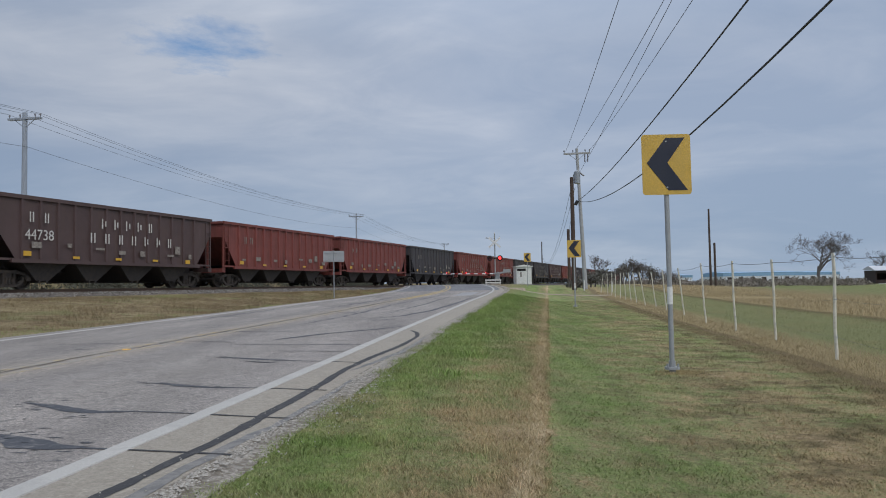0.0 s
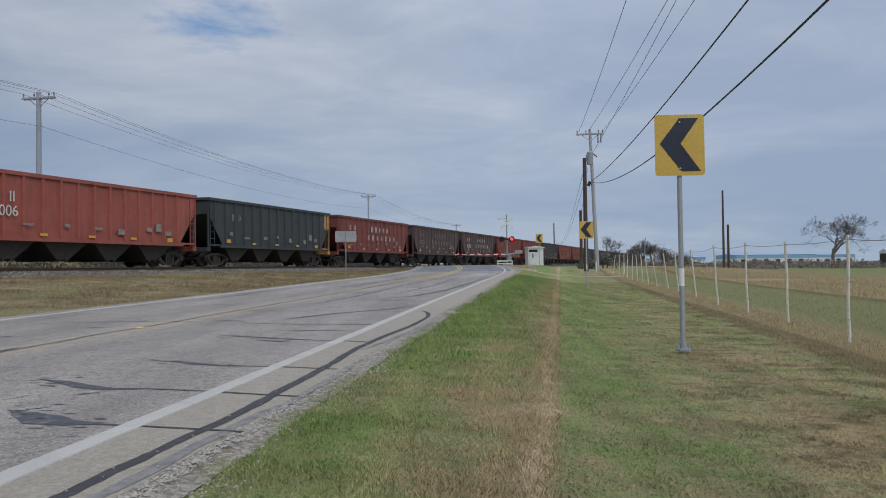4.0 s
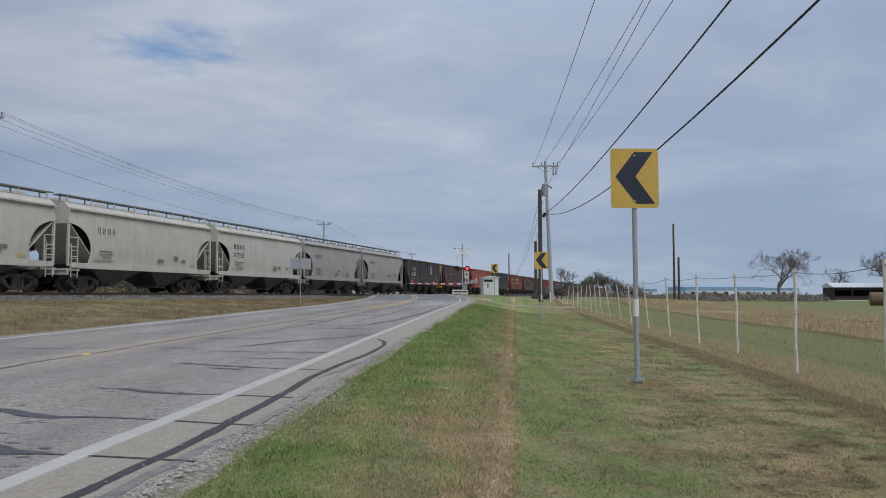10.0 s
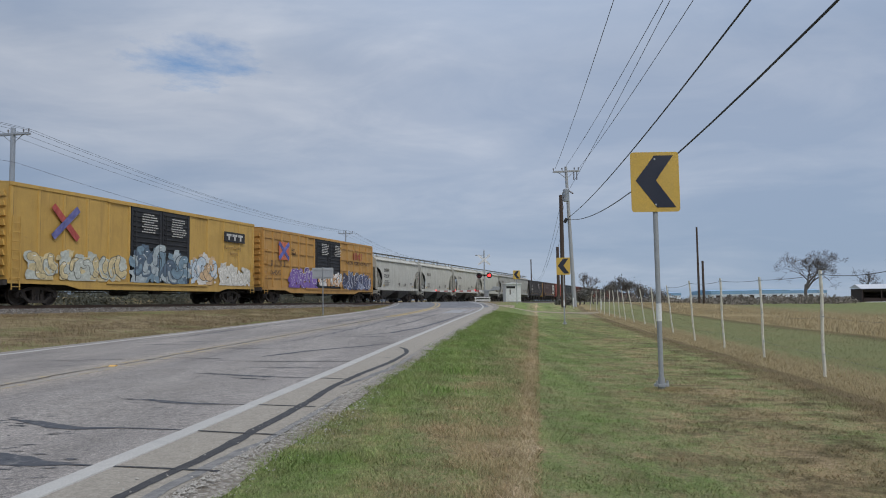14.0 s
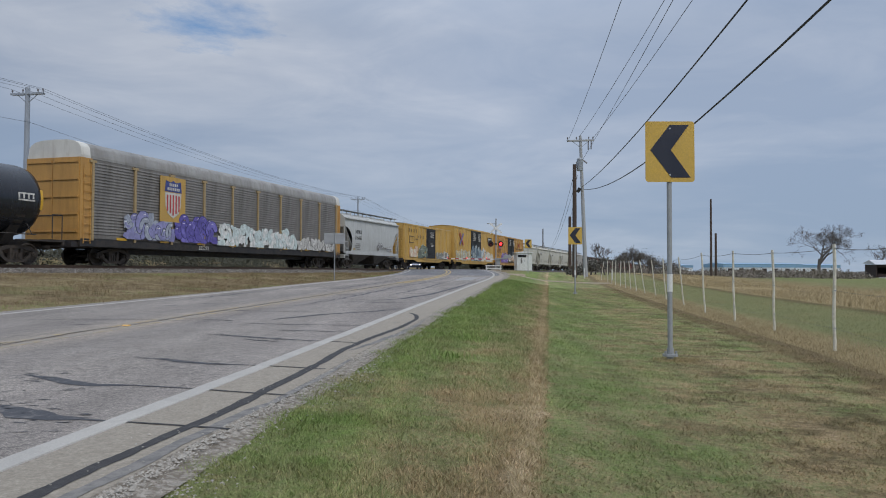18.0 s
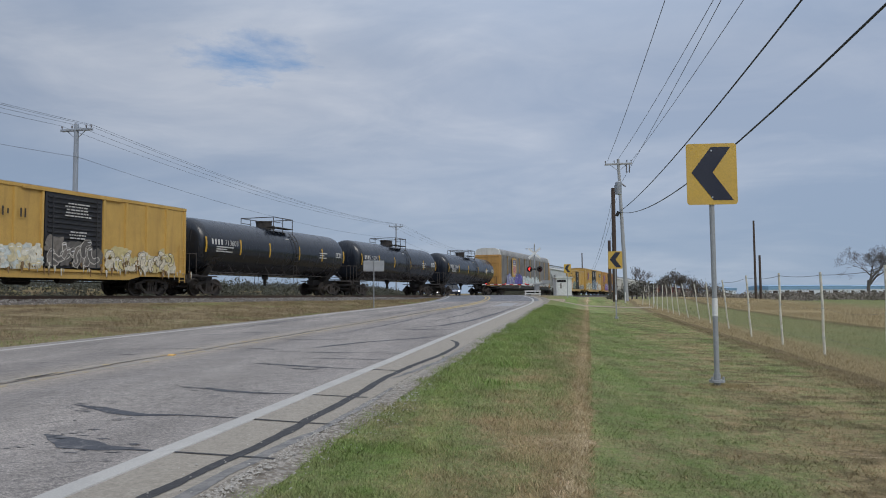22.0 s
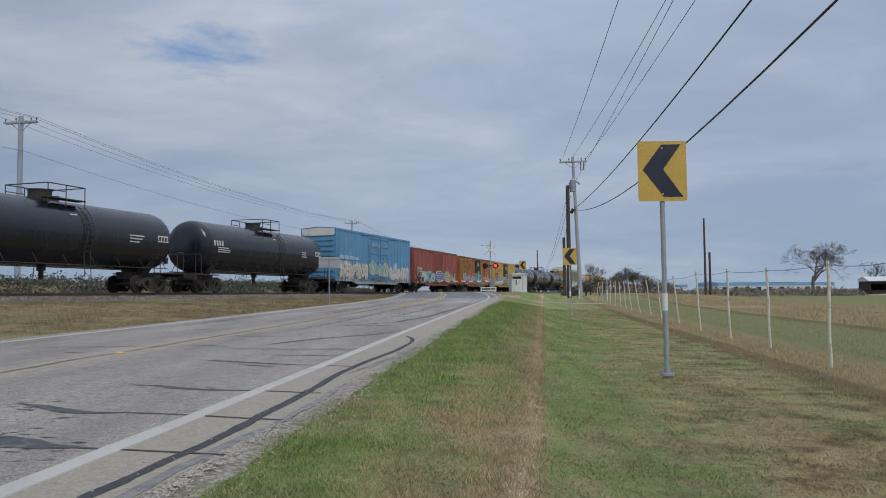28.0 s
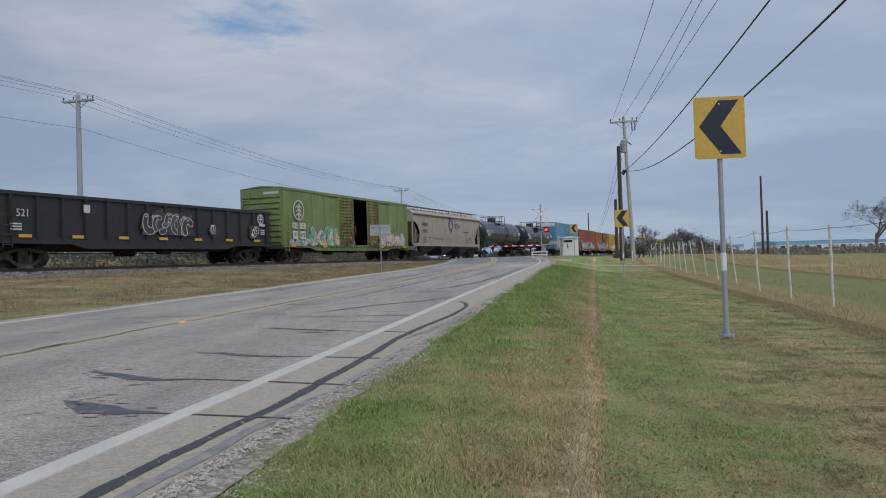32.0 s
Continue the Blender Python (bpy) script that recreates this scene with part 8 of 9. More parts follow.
def crossing_signal():
    z0 = land(4.58, 82.0) - 0.02
    s = thing("crossing_signal", pose(4.58, 82.0, z0, 0, 0, -8), "white railway crossing signal with crossed boards and red lamps", "crossing signal")
    g = Geo()
    g.rod((0, 0, 0), (0, 0, 5.45), 0.065, n=12)
    g.rod((0, 0, 5.45), (0, 0, 5.6), 0.08, 0.03, n=12)
    part("mast", g, ALU, s, smooth=True)
    for a in (40, -40):
        g = Geo()
        g.box(0, -0.10 - 0.012 * (a > 0), 4.5, 1.65, 0.02, 0.22, Matrix.Rotation(radians(a), 3, "Y"))
        part("crossed_board", g, WHITE_TAPE, s)
    g = Geo()
    g.rod((-0.9, 0, 5.0), (0.0, 0, 5.0), 0.03, n=8)
    g.rod((-0.95, 0, 5.02), (-0.75, 0, 5.02), 0.07, n=8)
    part("side_arm", g, ALU, s)
    g = Geo()
    g.rod((-0.56, 0, 2.82), (0.56, 0, 2.82), 0.035, n=8)
    g.box(0, 0, 2.82, 0.18, 0.18, 0.16)
    part("lamp_arm", g, MATT_BLACK, s)
    for q in (-1, 1):
        g = Geo()
        g.rod((q * 0.54, -0.14, 2.82), (q * 0.54, -0.12, 2.82), 0.30, n=24)
        head = part("lamp_background", g, MATT_BLACK, s)
        g = Geo()
        g.rod((q * 0.54, -0.12, 2.82), (q * 0.54, 0.12, 2.82), 0.16, n=16)
        part("lamp_housing", g, MATT_BLACK, head)
        g = Geo()
        n = 14
        for k in range(n):
            a0, a1 = math.pi * k / n, math.pi * (k + 1) / n
            g.slab([(q * 0.54 + 0.18 * math.cos(a), 2.82 + 0.18 * math.sin(a)) for a in (a0, a1)] + [(q * 0.54 + 0.165 * math.cos(a), 2.82 + 0.165 * math.sin(a)) for a in (a1, a0)], 1, -0.42, -0.14)
        part("visor", g, MATT_BLACK, head)
        # the lens turns its lit face forward and its dark face back
        g = Geo()
        n = 20
        ring = [(0.158 * math.cos(k * math.tau / n), 0.158 * math.sin(k * math.tau / n)) for k in range(n)]
        g.mat(0).add([(a, -0.006, b) for a, b in ring], [tuple(range(n))])
        g.mat(1).add([(a, 0.006, b) for a, b in ring], [tuple(range(n - 1, -1, -1))])
        g.mat(1).add([(a, -0.006, b) for a, b in ring] + [(a, 0.006, b) for a, b in ring], [(k, (k + 1) % n, n + (k + 1) % n, n + k) for k in range(n)])
        lens = part("lens", g, [RED_LIT, RED_UNLIT], head, "red flashing lamp lens", m=pose(q * 0.54, -0.32, 2.82))
        LENSES.append((lens, q))
    g = Geo()
    g.box(0.0, 0, 0.12, 0.9, 0.7, 0.24, bev=0.04)
    part("foundation", g, CONCRETE, s)
    g = Geo()
    g.box(0.25, 0.0, 0.95, 0.42, 0.5, 0.7, bev=0.05)
    g.rod((0.25, -0.3, 1.18), (0.25, 0.3, 1.18), 0.14, n=12)
    part("gate_machine", g, ALU, s)
    # the lowered arm with its counterweight
    arm = thing("crossing_gate", pose(4.83, 82.0 - 0.34, z0 + 1.18, 0, 0.6, -8), "lowered red and white striped crossing gate arm", "crossing gate")
    g = Geo()
    g.bar((0.9, 0, 0.10), (-0.5, 0, 0), 0.05, 0.14)
    part("pivot_beam", g, ALU, arm)
    n = 13
    for k in range(n):
        g = Geo()
        x0 = -0.45 - k * 0.42
        h = 0.13 - 0.004 * k
        g.box(x0 - 0.21, 0, 0.0, 0.42, 0.035, h, bev=0.0)
        part("stripe", g, RED_TAPE if k % 2 else WHITE_TAPE, arm)
    for k in (2, 7, 12):
        g = Geo()
        g.rod((-0.45 - k * 0.42, 0, 0.07), (-0.45 - k * 0.42, 0, 0.15), 0.04, n=10)
        part("arm_lamp", g, RED_LIT if k != 12 else RED_LIT, arm, "small red lamp on the gate arm")
    for y in (-0.1, 0.55):
        g = Geo()
        g.box(0.95, y, 0.28, 0.75, 0.07, 0.34, bev=0.02)
        g.bar((0.0, y, 0.0), (0.7, y, 0.2), 0.05, 0.1)
        part("counterweight", g, ALU, arm)
    # low guard rail round the foot
    r = thing("guard_rail", pose(4.3, 81.2, land(4.3, 81.2) - 0.02, 0, 0, -6), "low white guard rail before the signal mast", "guard rail")
    for x in (-0.75, 0.75):
        g = Geo()
        g.box(x, 0, 0.25, 0.1, 0.1, 0.6)
        part("post", g, WHITE_PAINT, r)
    for z in (0.22, 0.5):
        g = Geo()
        g.box(0, -0.07, z, 1.7, 0.04, 0.13)
        part("rail", g, WHITE_PAINT, r)


crossing_signal()
CABINET = material("white_cabinet_enamel", (0.70, 0.71, 0.71), 0.5, 0, 0.06, 3, 50, 0.05, (0.5, 0.48, 0.44), 0.4)


def signal_cabinet():
    z0 = land(7.75, 85.0) - 0.06
    c = thing("signal_cabinet", pose(7.75, 85.0, z0, 0, 0, 6), "white metal signal cabinet on a concrete base", "cabinet")
    g = Geo()
    g.box(0, 0, 0.06, 1.9, 1.9, 0.2)
    part("base", g, CONCRETE, c)
    g = Geo()
    g.box(0, 0, 1.12, 1.7, 1.7, 1.95, bev=0.03)
    part("body", g, CABINET, c)
    g = Geo()
    g.slab([(-0.98, 2.06), (0.98, 2.06), (0.98, 2.12), (0, 2.26), (-0.98, 2.12)], 1, -0.98, 0.98)
    part("roof", g, CABINET, c)
    g = Geo()
    g.box(-0.3, -0.87, 1.05, 0.78, 0.04, 1.65)
    d = part("door", g, CABINET, c)
    g = Geo()
    g.rod((-0.02, -0.92, 1.1), (-0.02, -0.92, 1.3), 0.02, n=6)
    part("handle", g, GREY_STEEL, d)
    g = Geo()
    g.box(-0.28, -0.875, 1.72, 0.95, 0.05, 0.26)
    for k in range(4):
        g.box(-0.28, -0.9, 1.63 + k * 0.06, 0.95, 0.05, 0.02)
    part("vent", g, MATT_BLACK, c)
    g = Geo()
    g.box(-0.35, -0.90, 1.2, 0.16, 0.02, 0.55)
    part("notice", g, DIM_DARK, c)


signal_cabinet()

# ---- poles and wires ----
WOOD_POLE = material("weathered_grey_pole", (0.36, 0.375, 0.39), 0.8, 0, 0.12, 3, 40, 0.3, (0.36, 0.35, 0.34), 0.5, stretch=(3, 3, 0.3))
BROWN_POLE = material("creosoted_brown_pole", (0.085, 0.058, 0.045), 0.85, 0, 0.25, 3, 40, 0.3, (0.05, 0.035, 0.03), 0.5, stretch=(3, 3, 0.3))
THIN_WIRE = material("weathered_grey_wire", (0.10, 0.105, 0.115), 0.6, 0.2, 0.1, 3, 30, 0.0)
WIRE = material("dark_cable", (0.02, 0.022, 0.028), 0.6, 0, 0.1, 3, 30, 0.0)
CERAMIC = material("grey_ceramic", (0.16, 0.15, 0.16), 0.3, 0, 0.1, 6, 30, 0.0)


def pole(name, x, y, top, mat, label, r0=0.17, r1=0.11, lean=(0, 0), arm=0.0, arm_turn=0.0, low=0.0):
    z0 = land(x, y) - 0.3
    p = thing(name, pose(x, y, z0, lean[1], lean[0], 0), label, "utility pole", "poles of the power lines")
    h = top - z0
    g = Geo()
    g.loft([[((r0 + (r1 - r0) * a) * math.cos(k * math.tau / 14), (r0 + (r1 - r0) * a) * math.sin(k * math.tau / 14), h * a) for k in range(14)] for a in (0, 0.25, 0.5, 0.75, 1.0)])
    part("pole_shaft", g, mat, p, smooth=True)
    if arm:
        r = Matrix.Rotation(radians(arm_turn), 3, "Z")
        for off in (-0.11, 0.11):
            g = Geo()
            c = r @ Vector((0, off, h - 0.42))
            g.box(c.x, c.y, c.z, arm, 0.09, 0.12, r)
            part("cross_arm", g, mat, p)
        for q in (-0.48, -0.15, 0.32, 0.48):
            g = Geo()
            c = r @ Vector((q * arm, 0, 0))
            g.rod((c.x, c.y, h - 0.36), (c.x, c.y, h - 0.16), 0.03, n=8)
            g.rod((c.x, c.y, h - 0.22), (c.x, c.y, h - 0.1), 0.065, 0.045, n=8)
            part("insulator", g, CERAMIC, p)
        g = Geo()
        for s in (-1, 1):
            a, b = r @ Vector((s * arm * 0.32, 0, h - 0.45)), Vector((0, 0, h - 1.05))
            g.bar(a, b, 0.03, 0.04)
        part("brace", g, GREY_STEEL, p)
    return p


tall = pole("utility_pole", 11.40, 66.0, 12.85, WOOD_POLE, "tall grey utility pole leaning slightly, with a cross arm", 0.19, 0.12, (-2.2, 0), 2.3, 4)
g = Geo()
for q in (0.6, 0.85):
    g.rod((q, -0.2, 11.2), (q + 0.03, -0.25, 11.9), 0.05, n=8)
part("cut_out", g, CERAMIC, tall)
g = Geo()
g.rod((0.1, -0.25, 10.3), (0.45, -0.3, 10.0), 0.06, n=8)
part("arrester", g, CERAMIC, tall)
g = Geo()
g.rod((-0.45, -0.25, 7.55), (-0.25, -0.25, 7.9), 0.14, n=10)
part("splice_case", g, MATT_BLACK, tall)
brown = pole("utility_pole", 9.80, 62.0, 9.8, BROWN_POLE, "dark brown utility pole with a grey transformer", 0.19, 0.15)
g = Geo()
g.rod((0.42, -0.1, 8.9), (0.42, -0.1, 9.85), 0.26, n=16)
g.rod((0.42, -0.1, 9.85), (0.42, -0.1, 9.95), 0.26, 0.12, n=16)
g.rod((0.42, -0.1, 9.95), (0.42, -0.1, 10.4), 0.035, n=8)
g.box(0.2, -0.05, 9.4, 0.2, 0.1, 0.5)
part("transformer", g, GREY_STEEL, brown, "grey can-shaped transformer", smooth=True)
pole("utility_pole", 11.40, 75.0, 6.5, BROWN_POLE, "short dark brown utility pole without cross arm", 0.16, 0.14)
pole("utility_pole", 24.6, 210.0, 12.8, BROWN_POLE, "thin far dark utility pole beyond the railway", 0.18, 0.14, (0, 0), 0.0)
pole("utility_pole", 41.54, 124.0, 12.9, BROWN_POLE, "tall bare dark pole in the field", 0.2, 0.14)
pole("utility_pole", 42.30, 124.0, 7.4, BROWN_POLE, "short bare dark pole beside the taller one", 0.2, 0.17)
LEFT = [(-28.13, 50.0, 13.1), (-15.44, 124.0, 13.1), (-2.0, 203.0, 12.5)]
GREY_POLE = material("dark_grey_pole", (0.34, 0.38, 0.44), 0.8, 0, 0.10, 3, 40, 0.3, (0.27, 0.30, 0.34), 0.5, stretch=(3, 3, 0.3))
for x, y, z in LEFT:
    pole("utility_pole", x, y, z, GREY_POLE, "grey utility pole with a cross arm beyond the railway", 0.2 if y < 100 else 0.15, 0.15 if y < 100 else 0.11, (0, 0), 2.4, -10)


def wire(name, ends, sag, r, label, n=26, mat=None):
    """A cable that hangs between points."""
    g = Geo()
    pts = []
    for (a, b), s in zip(zip(ends, ends[1:]), sag):
        a, b = Vector(a), Vector(b)
        for k in range(n):
            f = k / n
            p = a.lerp(b, f)
            p.z -= 4 * s * f * (1 - f)
            pts.append(p)
    pts.append(Vector(ends[-1]))
    rings = []
    for i, p in enumerate(pts):
        w = (pts[min(i + 1, len(pts) - 1)] - pts[max(i - 1, 0)]).normalized()
        u = w.cross(Vector((0, 0, 1))).normalized()
        v = u.cross(w)
        rings.append([p + (u * math.cos(k * math.tau / 6) + v * math.sin(k * math.tau / 6)) * r for k in range(6)])
    g.loft(rings)
    solid(name, g, mat or WIRE, label, "cable", "overhead wires")


for ax, az, bx, bz, far in [(9.98, 12.62, 6.13, 11.64, 12.62), (10.85, 12.75, 7.87, 11.64, 12.75), (11.15, 10.8, 8.12, 11.64, 14.0), (11.98, 12.6, 8.94, 11.64, 12.6)]:
    slope, f = (ax - bx) / 40.0, 40.0 / 88
    # from the tall pole over the camera
    wire("power_line", [(ax, 66.0, az), (ax - slope * 88, -22.0, far)], [(az + (far - az) * f - bz) / (4 * f * (1 - f))], 0.014, "thin power line from the tall pole")
wire("telephone_cable", [(11.08, 66.0, 8.42), (2.85, -22.0, 8.4)], [1.21 / (4 * (51 / 88) * (37 / 88))], 0.023, "thick black cable from the pole")
wire("telephone_cable", [(11.05, 66.0, 8.25), (3.0, -22.0, 8.1)], [2.49 / (4 * (55.2 / 88) * (32.8 / 88))], 0.023, "thick sagging black cable from the pole")
for dx, z in ((-1.15, 0.0), (-0.35, 0.1), (0.8, 0.0), (1.15, 0.0)):
    wire("power_line", [(-40.9 + dx, -26.0, 13.0 + z)] + [(x + dx, y, h - 0.1 + z) for x, y, h in LEFT], [1.2, 1.1, 1.3], 0.010, "thin power line beyond the railway", 26, THIN_WIRE)
wire("telephone_cable", [(-40.8, -26.0, 10.6)] + [(x + 0.2, y, h - 2.3) for x, y, h in LEFT], [1.2, 1.1, 1.3], 0.011, "thin cable below the power lines", 26, THIN_WIRE)
for q in (0.0, 0.25):
    wire("service_drop", [(9.8 + q, 62.0, 9.2 - q), (24.6, 210.0, 9.6 - q)], [4.2], 0.014, "slack service wire to the far pole")
wire("service_drop", [(9.9, 62.0, 7.8), (11.4, 75.0, 6.3)], [0.3], 0.012, "short service wire between two poles")

# ---- fence ----
POST_WHITE = material("flaking_white_fence_paint", (0.66, 0.63, 0.54), 0.8, 0, 0.12, 5, 50, 0.3, (0.34, 0.29, 0.22), 0.6, low=0.5, high=0.66)
FENCE_WIRE = material("fence_wire", (0.10, 0.10, 0.10), 0.6, 0.3, 0.1, 3, 30, 0.0)


def build_fence():
    rnd = random.Random(4)
    tops = []
    # along, to the side, lean and height of each post
    stand = [(4.90, 8.0, 0.6, 1.52), (5.36, 10.9, 1.0, 1.50), (5.94, 14.3, -0.9, 1.50), (6.19, 17.0, -0.9, 1.55), (6.56, 20.1, -2.9, 1.57), (7.24, 24.2, -6.1, 1.52), (7.82, 28.3, -5.0, 1.52), (8.52, 32.4, -7.2, 1.49), (8.77, 35.2, -9.5, 1.53),
             (9.00, 37.8, -5.8, 1.52), (9.35, 40.5, -4.1, 1.51), (9.69, 43.2, -3.2, 1.52), (9.99, 46.0, 1.6, 1.52), (10.32, 49.0, 1.7, 1.47), (10.62, 51.5, 1.7, 1.53), (10.96, 54.5, -1.2, 1.52), (11.25, 58.5, 8.0, 1.46)]
    meshes = []
    for v in range(3):
        g = Geo()
        n = 5
        for k in range(n):
            g.rod((0.006 * math.sin(k * 1.7 + v), 0.006 * math.cos(k * 2.3 + v), -0.25 + 1.78 * k / n), (0.006 * math.sin((k + 1) * 1.7 + v), 0.006 * math.cos((k + 1) * 2.3 + v), -0.25 + 1.78 * (k + 1) / n), 0.0235, 0.021, n=10, caps=k in (0, n - 1))
        meshes.append(g.mesh("post_shaft", POST_WHITE, True))
    for k, (x, y, lean, tall) in enumerate(stand):
        z = land(x, y)
        h = tall / 1.53
        p = thing("fence_post", pose(x, y, z, rnd.uniform(-1.5, 1.5), lean, 0), "white-painted fence post in dry grass" if abs(lean) < 3 else "leaning white-painted fence post in dry grass", "fence post", "posts of the wire fence")
        part("post_shaft", meshes[k % 3], None, p, m=pose(0, 0, 0) @ Matrix.Diagonal((1, 1, h, 1)))
        for zz in (1.47, 0.86, 0.32):
            g = Geo()
            g.box(0.0, -0.026, zz * h, 0.03, 0.012, 0.016)
            part("wire_clip", g, GREY_STEEL, p)
        m = p.matrix_basis
        tops.append([m @ Vector((0, -0.034, zz * h)) for zz in (1.47, 0.86, 0.32)])
    first = [Vector((t.x - 0.4, 3.0, t.z)) for t in tops[0]]
    for j, (r, sag) in enumerate(((0.0045, 0.05), (0.0016, 0.05), (0.0016, 0.04))):
        pts = [first[j]] + [t[j] for t in tops]
        wire("fence_wire", pts, [sag * rnd.uniform(0.2, 1.4) for _ in pts[1:]], r, "sagging fence wire strung along the posts", 8, FENCE_WIRE)


build_fence()

# ---- gravel drive ----
def gravel_drive():
    g = Geo()
    rows = []
    for k in range(40):
        f = k / 39
        x = 4.3 + 6.3 * f
        y = 60.0 - 8.6 * smooth01(f * 1.15) + 0.8 * f
        w = 0.75 + 0.35 * noise.noise((x, 3.3, 0))
        row = []
        for q in (-1, -0.5, 0, 0.5, 1):
            yy = y + q * w + 0.15 * noise.noise((x * 2, q, 0))
            row.append((x, yy, land(x, yy) + 0.05 * (1 - q * q) + 0.02))
        rows.append(row)
    g.loft(rows, closed=False, caps=False)
    solid("driveway", g, DRIVE, "pale gravel driveway across the verge", "driveway", kind="structure")


DRIVE = material("pale_drive_gravel", (0.37, 0.305, 0.22), 0.95, 0, 0.25, 4, 40, 0.8, (0.30, 0.24, 0.17), 0.6)
gravel_drive()
def marker_post(x, y):
    p = thing("marker_post", pose(x, y, land(x, y)), "small white marker post by the driveway", "marker post")
    g = Geo()
    g.rod((0, 0, -0.1), (0, 0, 0.75), 0.05, n=8)
    part("post_shaft", g, WHITE_PAINT, p)
    g = Geo()
    g.rod((0, 0, 0.75), (0, 0, 0.85), 0.055, 0.02, n=8)
    part("cap", g, WHITE_PAINT, p)


marker_post(10.6, 62.0)
marker_post(12.4, 60.0)

# ---- trees and bushes ----
BARK = material("grey_bark", (0.14, 0.125, 0.115), 0.9, 0, 0.25, 6, 30, 0.4)
TWIG = material("winter_twigs", (0.15, 0.13, 0.125), 0.9, 0, 0.2, 6, 30, 0.0)


def tree(name, x, y, h, spread, seed, label, leaf=None, trunk=0.26, levels=5, leaves=0, clear=0.18, group=""):
    rnd = random.Random(seed)
    t = thing(name, pose(x, y, land(x, y) - 0.1), label, "tree" if "tree" in name else "bush", group)
    limbs, twigs = Geo(), Geo()
    tips = []

    def grow(p, d, ln, r, lv):
        q = p + d * ln
        bend = p.lerp(q, 0.5) + Vector((rnd.uniform(-1, 1), rnd.uniform(-1, 1), rnd.uniform(-0.4, 0.6))) * ln * 0.08
        g = limbs if lv < 3 else twigs
        n = 7 if lv < 2 else 5 if lv < 4 else 3
        g.rod(p, bend, r, r * 0.82, n=n, caps=False)
        g.rod(bend, q, r * 0.82, r * 0.62, n=n, caps=lv == levels)
        if lv >= levels - 1:
            tips.append(q)
        if lv == levels:
            return
        for k in range(3 if lv < 2 else rnd.choice((2, 3, 3))):
            out = Vector((rnd.gauss(0, 1), rnd.gauss(0, 1), rnd.gauss(0.1, 0.5))).normalized()
            nd = (d * rnd.uniform(0.7, 1.1) + out * spread * rnd.uniform(0.6, 1.1) + Vector((0, 0, 0.18))).normalized()
            start = p.lerp(q, rnd.uniform(0.55, 1.0))
            grow(start, nd, ln * rnd.uniform(0.64, 0.88), max(r * rnd.uniform(0.46, 0.62), 0.009), lv + 1)
    stems = 1 if "tree" in name else 4
    for k in range(stems):
        d = Vector((rnd.uniform(-0.3, 0.3), rnd.uniform(-0.3, 0.3), 1)).normalized() if stems > 1 else Vector((0.03, 0.02, 1))
        grow(Vector((rnd.uniform(-0.4, 0.4) * (stems > 1), rnd.uniform(-0.4, 0.4) * (stems > 1), 0)), d, h * (clear + 0.08), trunk / (1 if stems == 1 else 2), 0)
    top = max(p.z for p in tips)
    k = h / top
    for g in (limbs, twigs):
        g.v = [(a * k, b * k, c * k) for a, b, c in g.v]
    part("trunk", limbs, BARK, t)
    part("crown", twigs, TWIG, t)
    if leaf:
        g = Geo()
        for _ in range(leaves):
            p = rnd.choice(tips) * k + Vector((rnd.gauss(0, 0.22), rnd.gauss(0, 0.22), rnd.gauss(0, 0.2)))
            u = Vector((rnd.gauss(0, 1), rnd.gauss(0, 1), rnd.gauss(0, 1))).normalized() * rnd.uniform(0.05, 0.15)
            v = Vector((rnd.gauss(0, 1), rnd.gauss(0, 1), rnd.gauss(0, 1))).normalized() * rnd.uniform(0.05, 0.15)
            g.add([p - u, p + v, p + u], [(0, 1, 2)])
        part("leaves", g, leaf, t)
    return t


tree("tree", 92.5, 195.0, 13.6, 1.15, 3, "spreading bare winter tree at the field's edge", trunk=0.28, levels=8, clear=0.11)
tree("tree", 161, 290.0, 13.0, 0.85, 8, "rounded bare winter tree far across the field", trunk=0.35, levels=7, clear=0.12)
tree("tree", 112, 178.0, 13.5, 0.9, 12, "large dense bare tree beside the open shed", trunk=0.4, levels=8, clear=0.1)
tree("tree", 126, 190.0, 11.5, 0.8, 13, "bare twiggy tree behind the open shed", trunk=0.3, levels=6, clear=0.1)
tree("tree", 22.6, 120.0, 4.9, 0.8, 15, "small bare tree near the railway", trunk=0.10, levels=6, clear=0.12)
for k, (x, y, h) in enumerate([(23.6, 108, 2.9), (25.2, 110, 3.9), (27.0, 109, 3.3), (28.6, 112, 2.4)]):
    tree("bush", x, y, h, 0.85, 20 + k, "dark tangled bush behind the fence", DARK_LEAF, 0.10, 5, 800, 0.1, "bushes behind the fence")
for k, (x, y, h) in enumerate([(31.5, 118, 2.4), (34.5, 121, 2.0), (12.9, 71.0, 1.3), (14.3, 74.0, 1.7), (10.9, 69.5, 0.6)]):
    tree("bush", x, y, h, 0.9, 30 + k, "low scrubby bush by the railway" if x < 20 else "brown scrubby bush behind the fence", BRUSH_LEAF if x > 20 else DARK_LEAF, 0.08, 3, 900, 0.1, "bushes behind the fence")


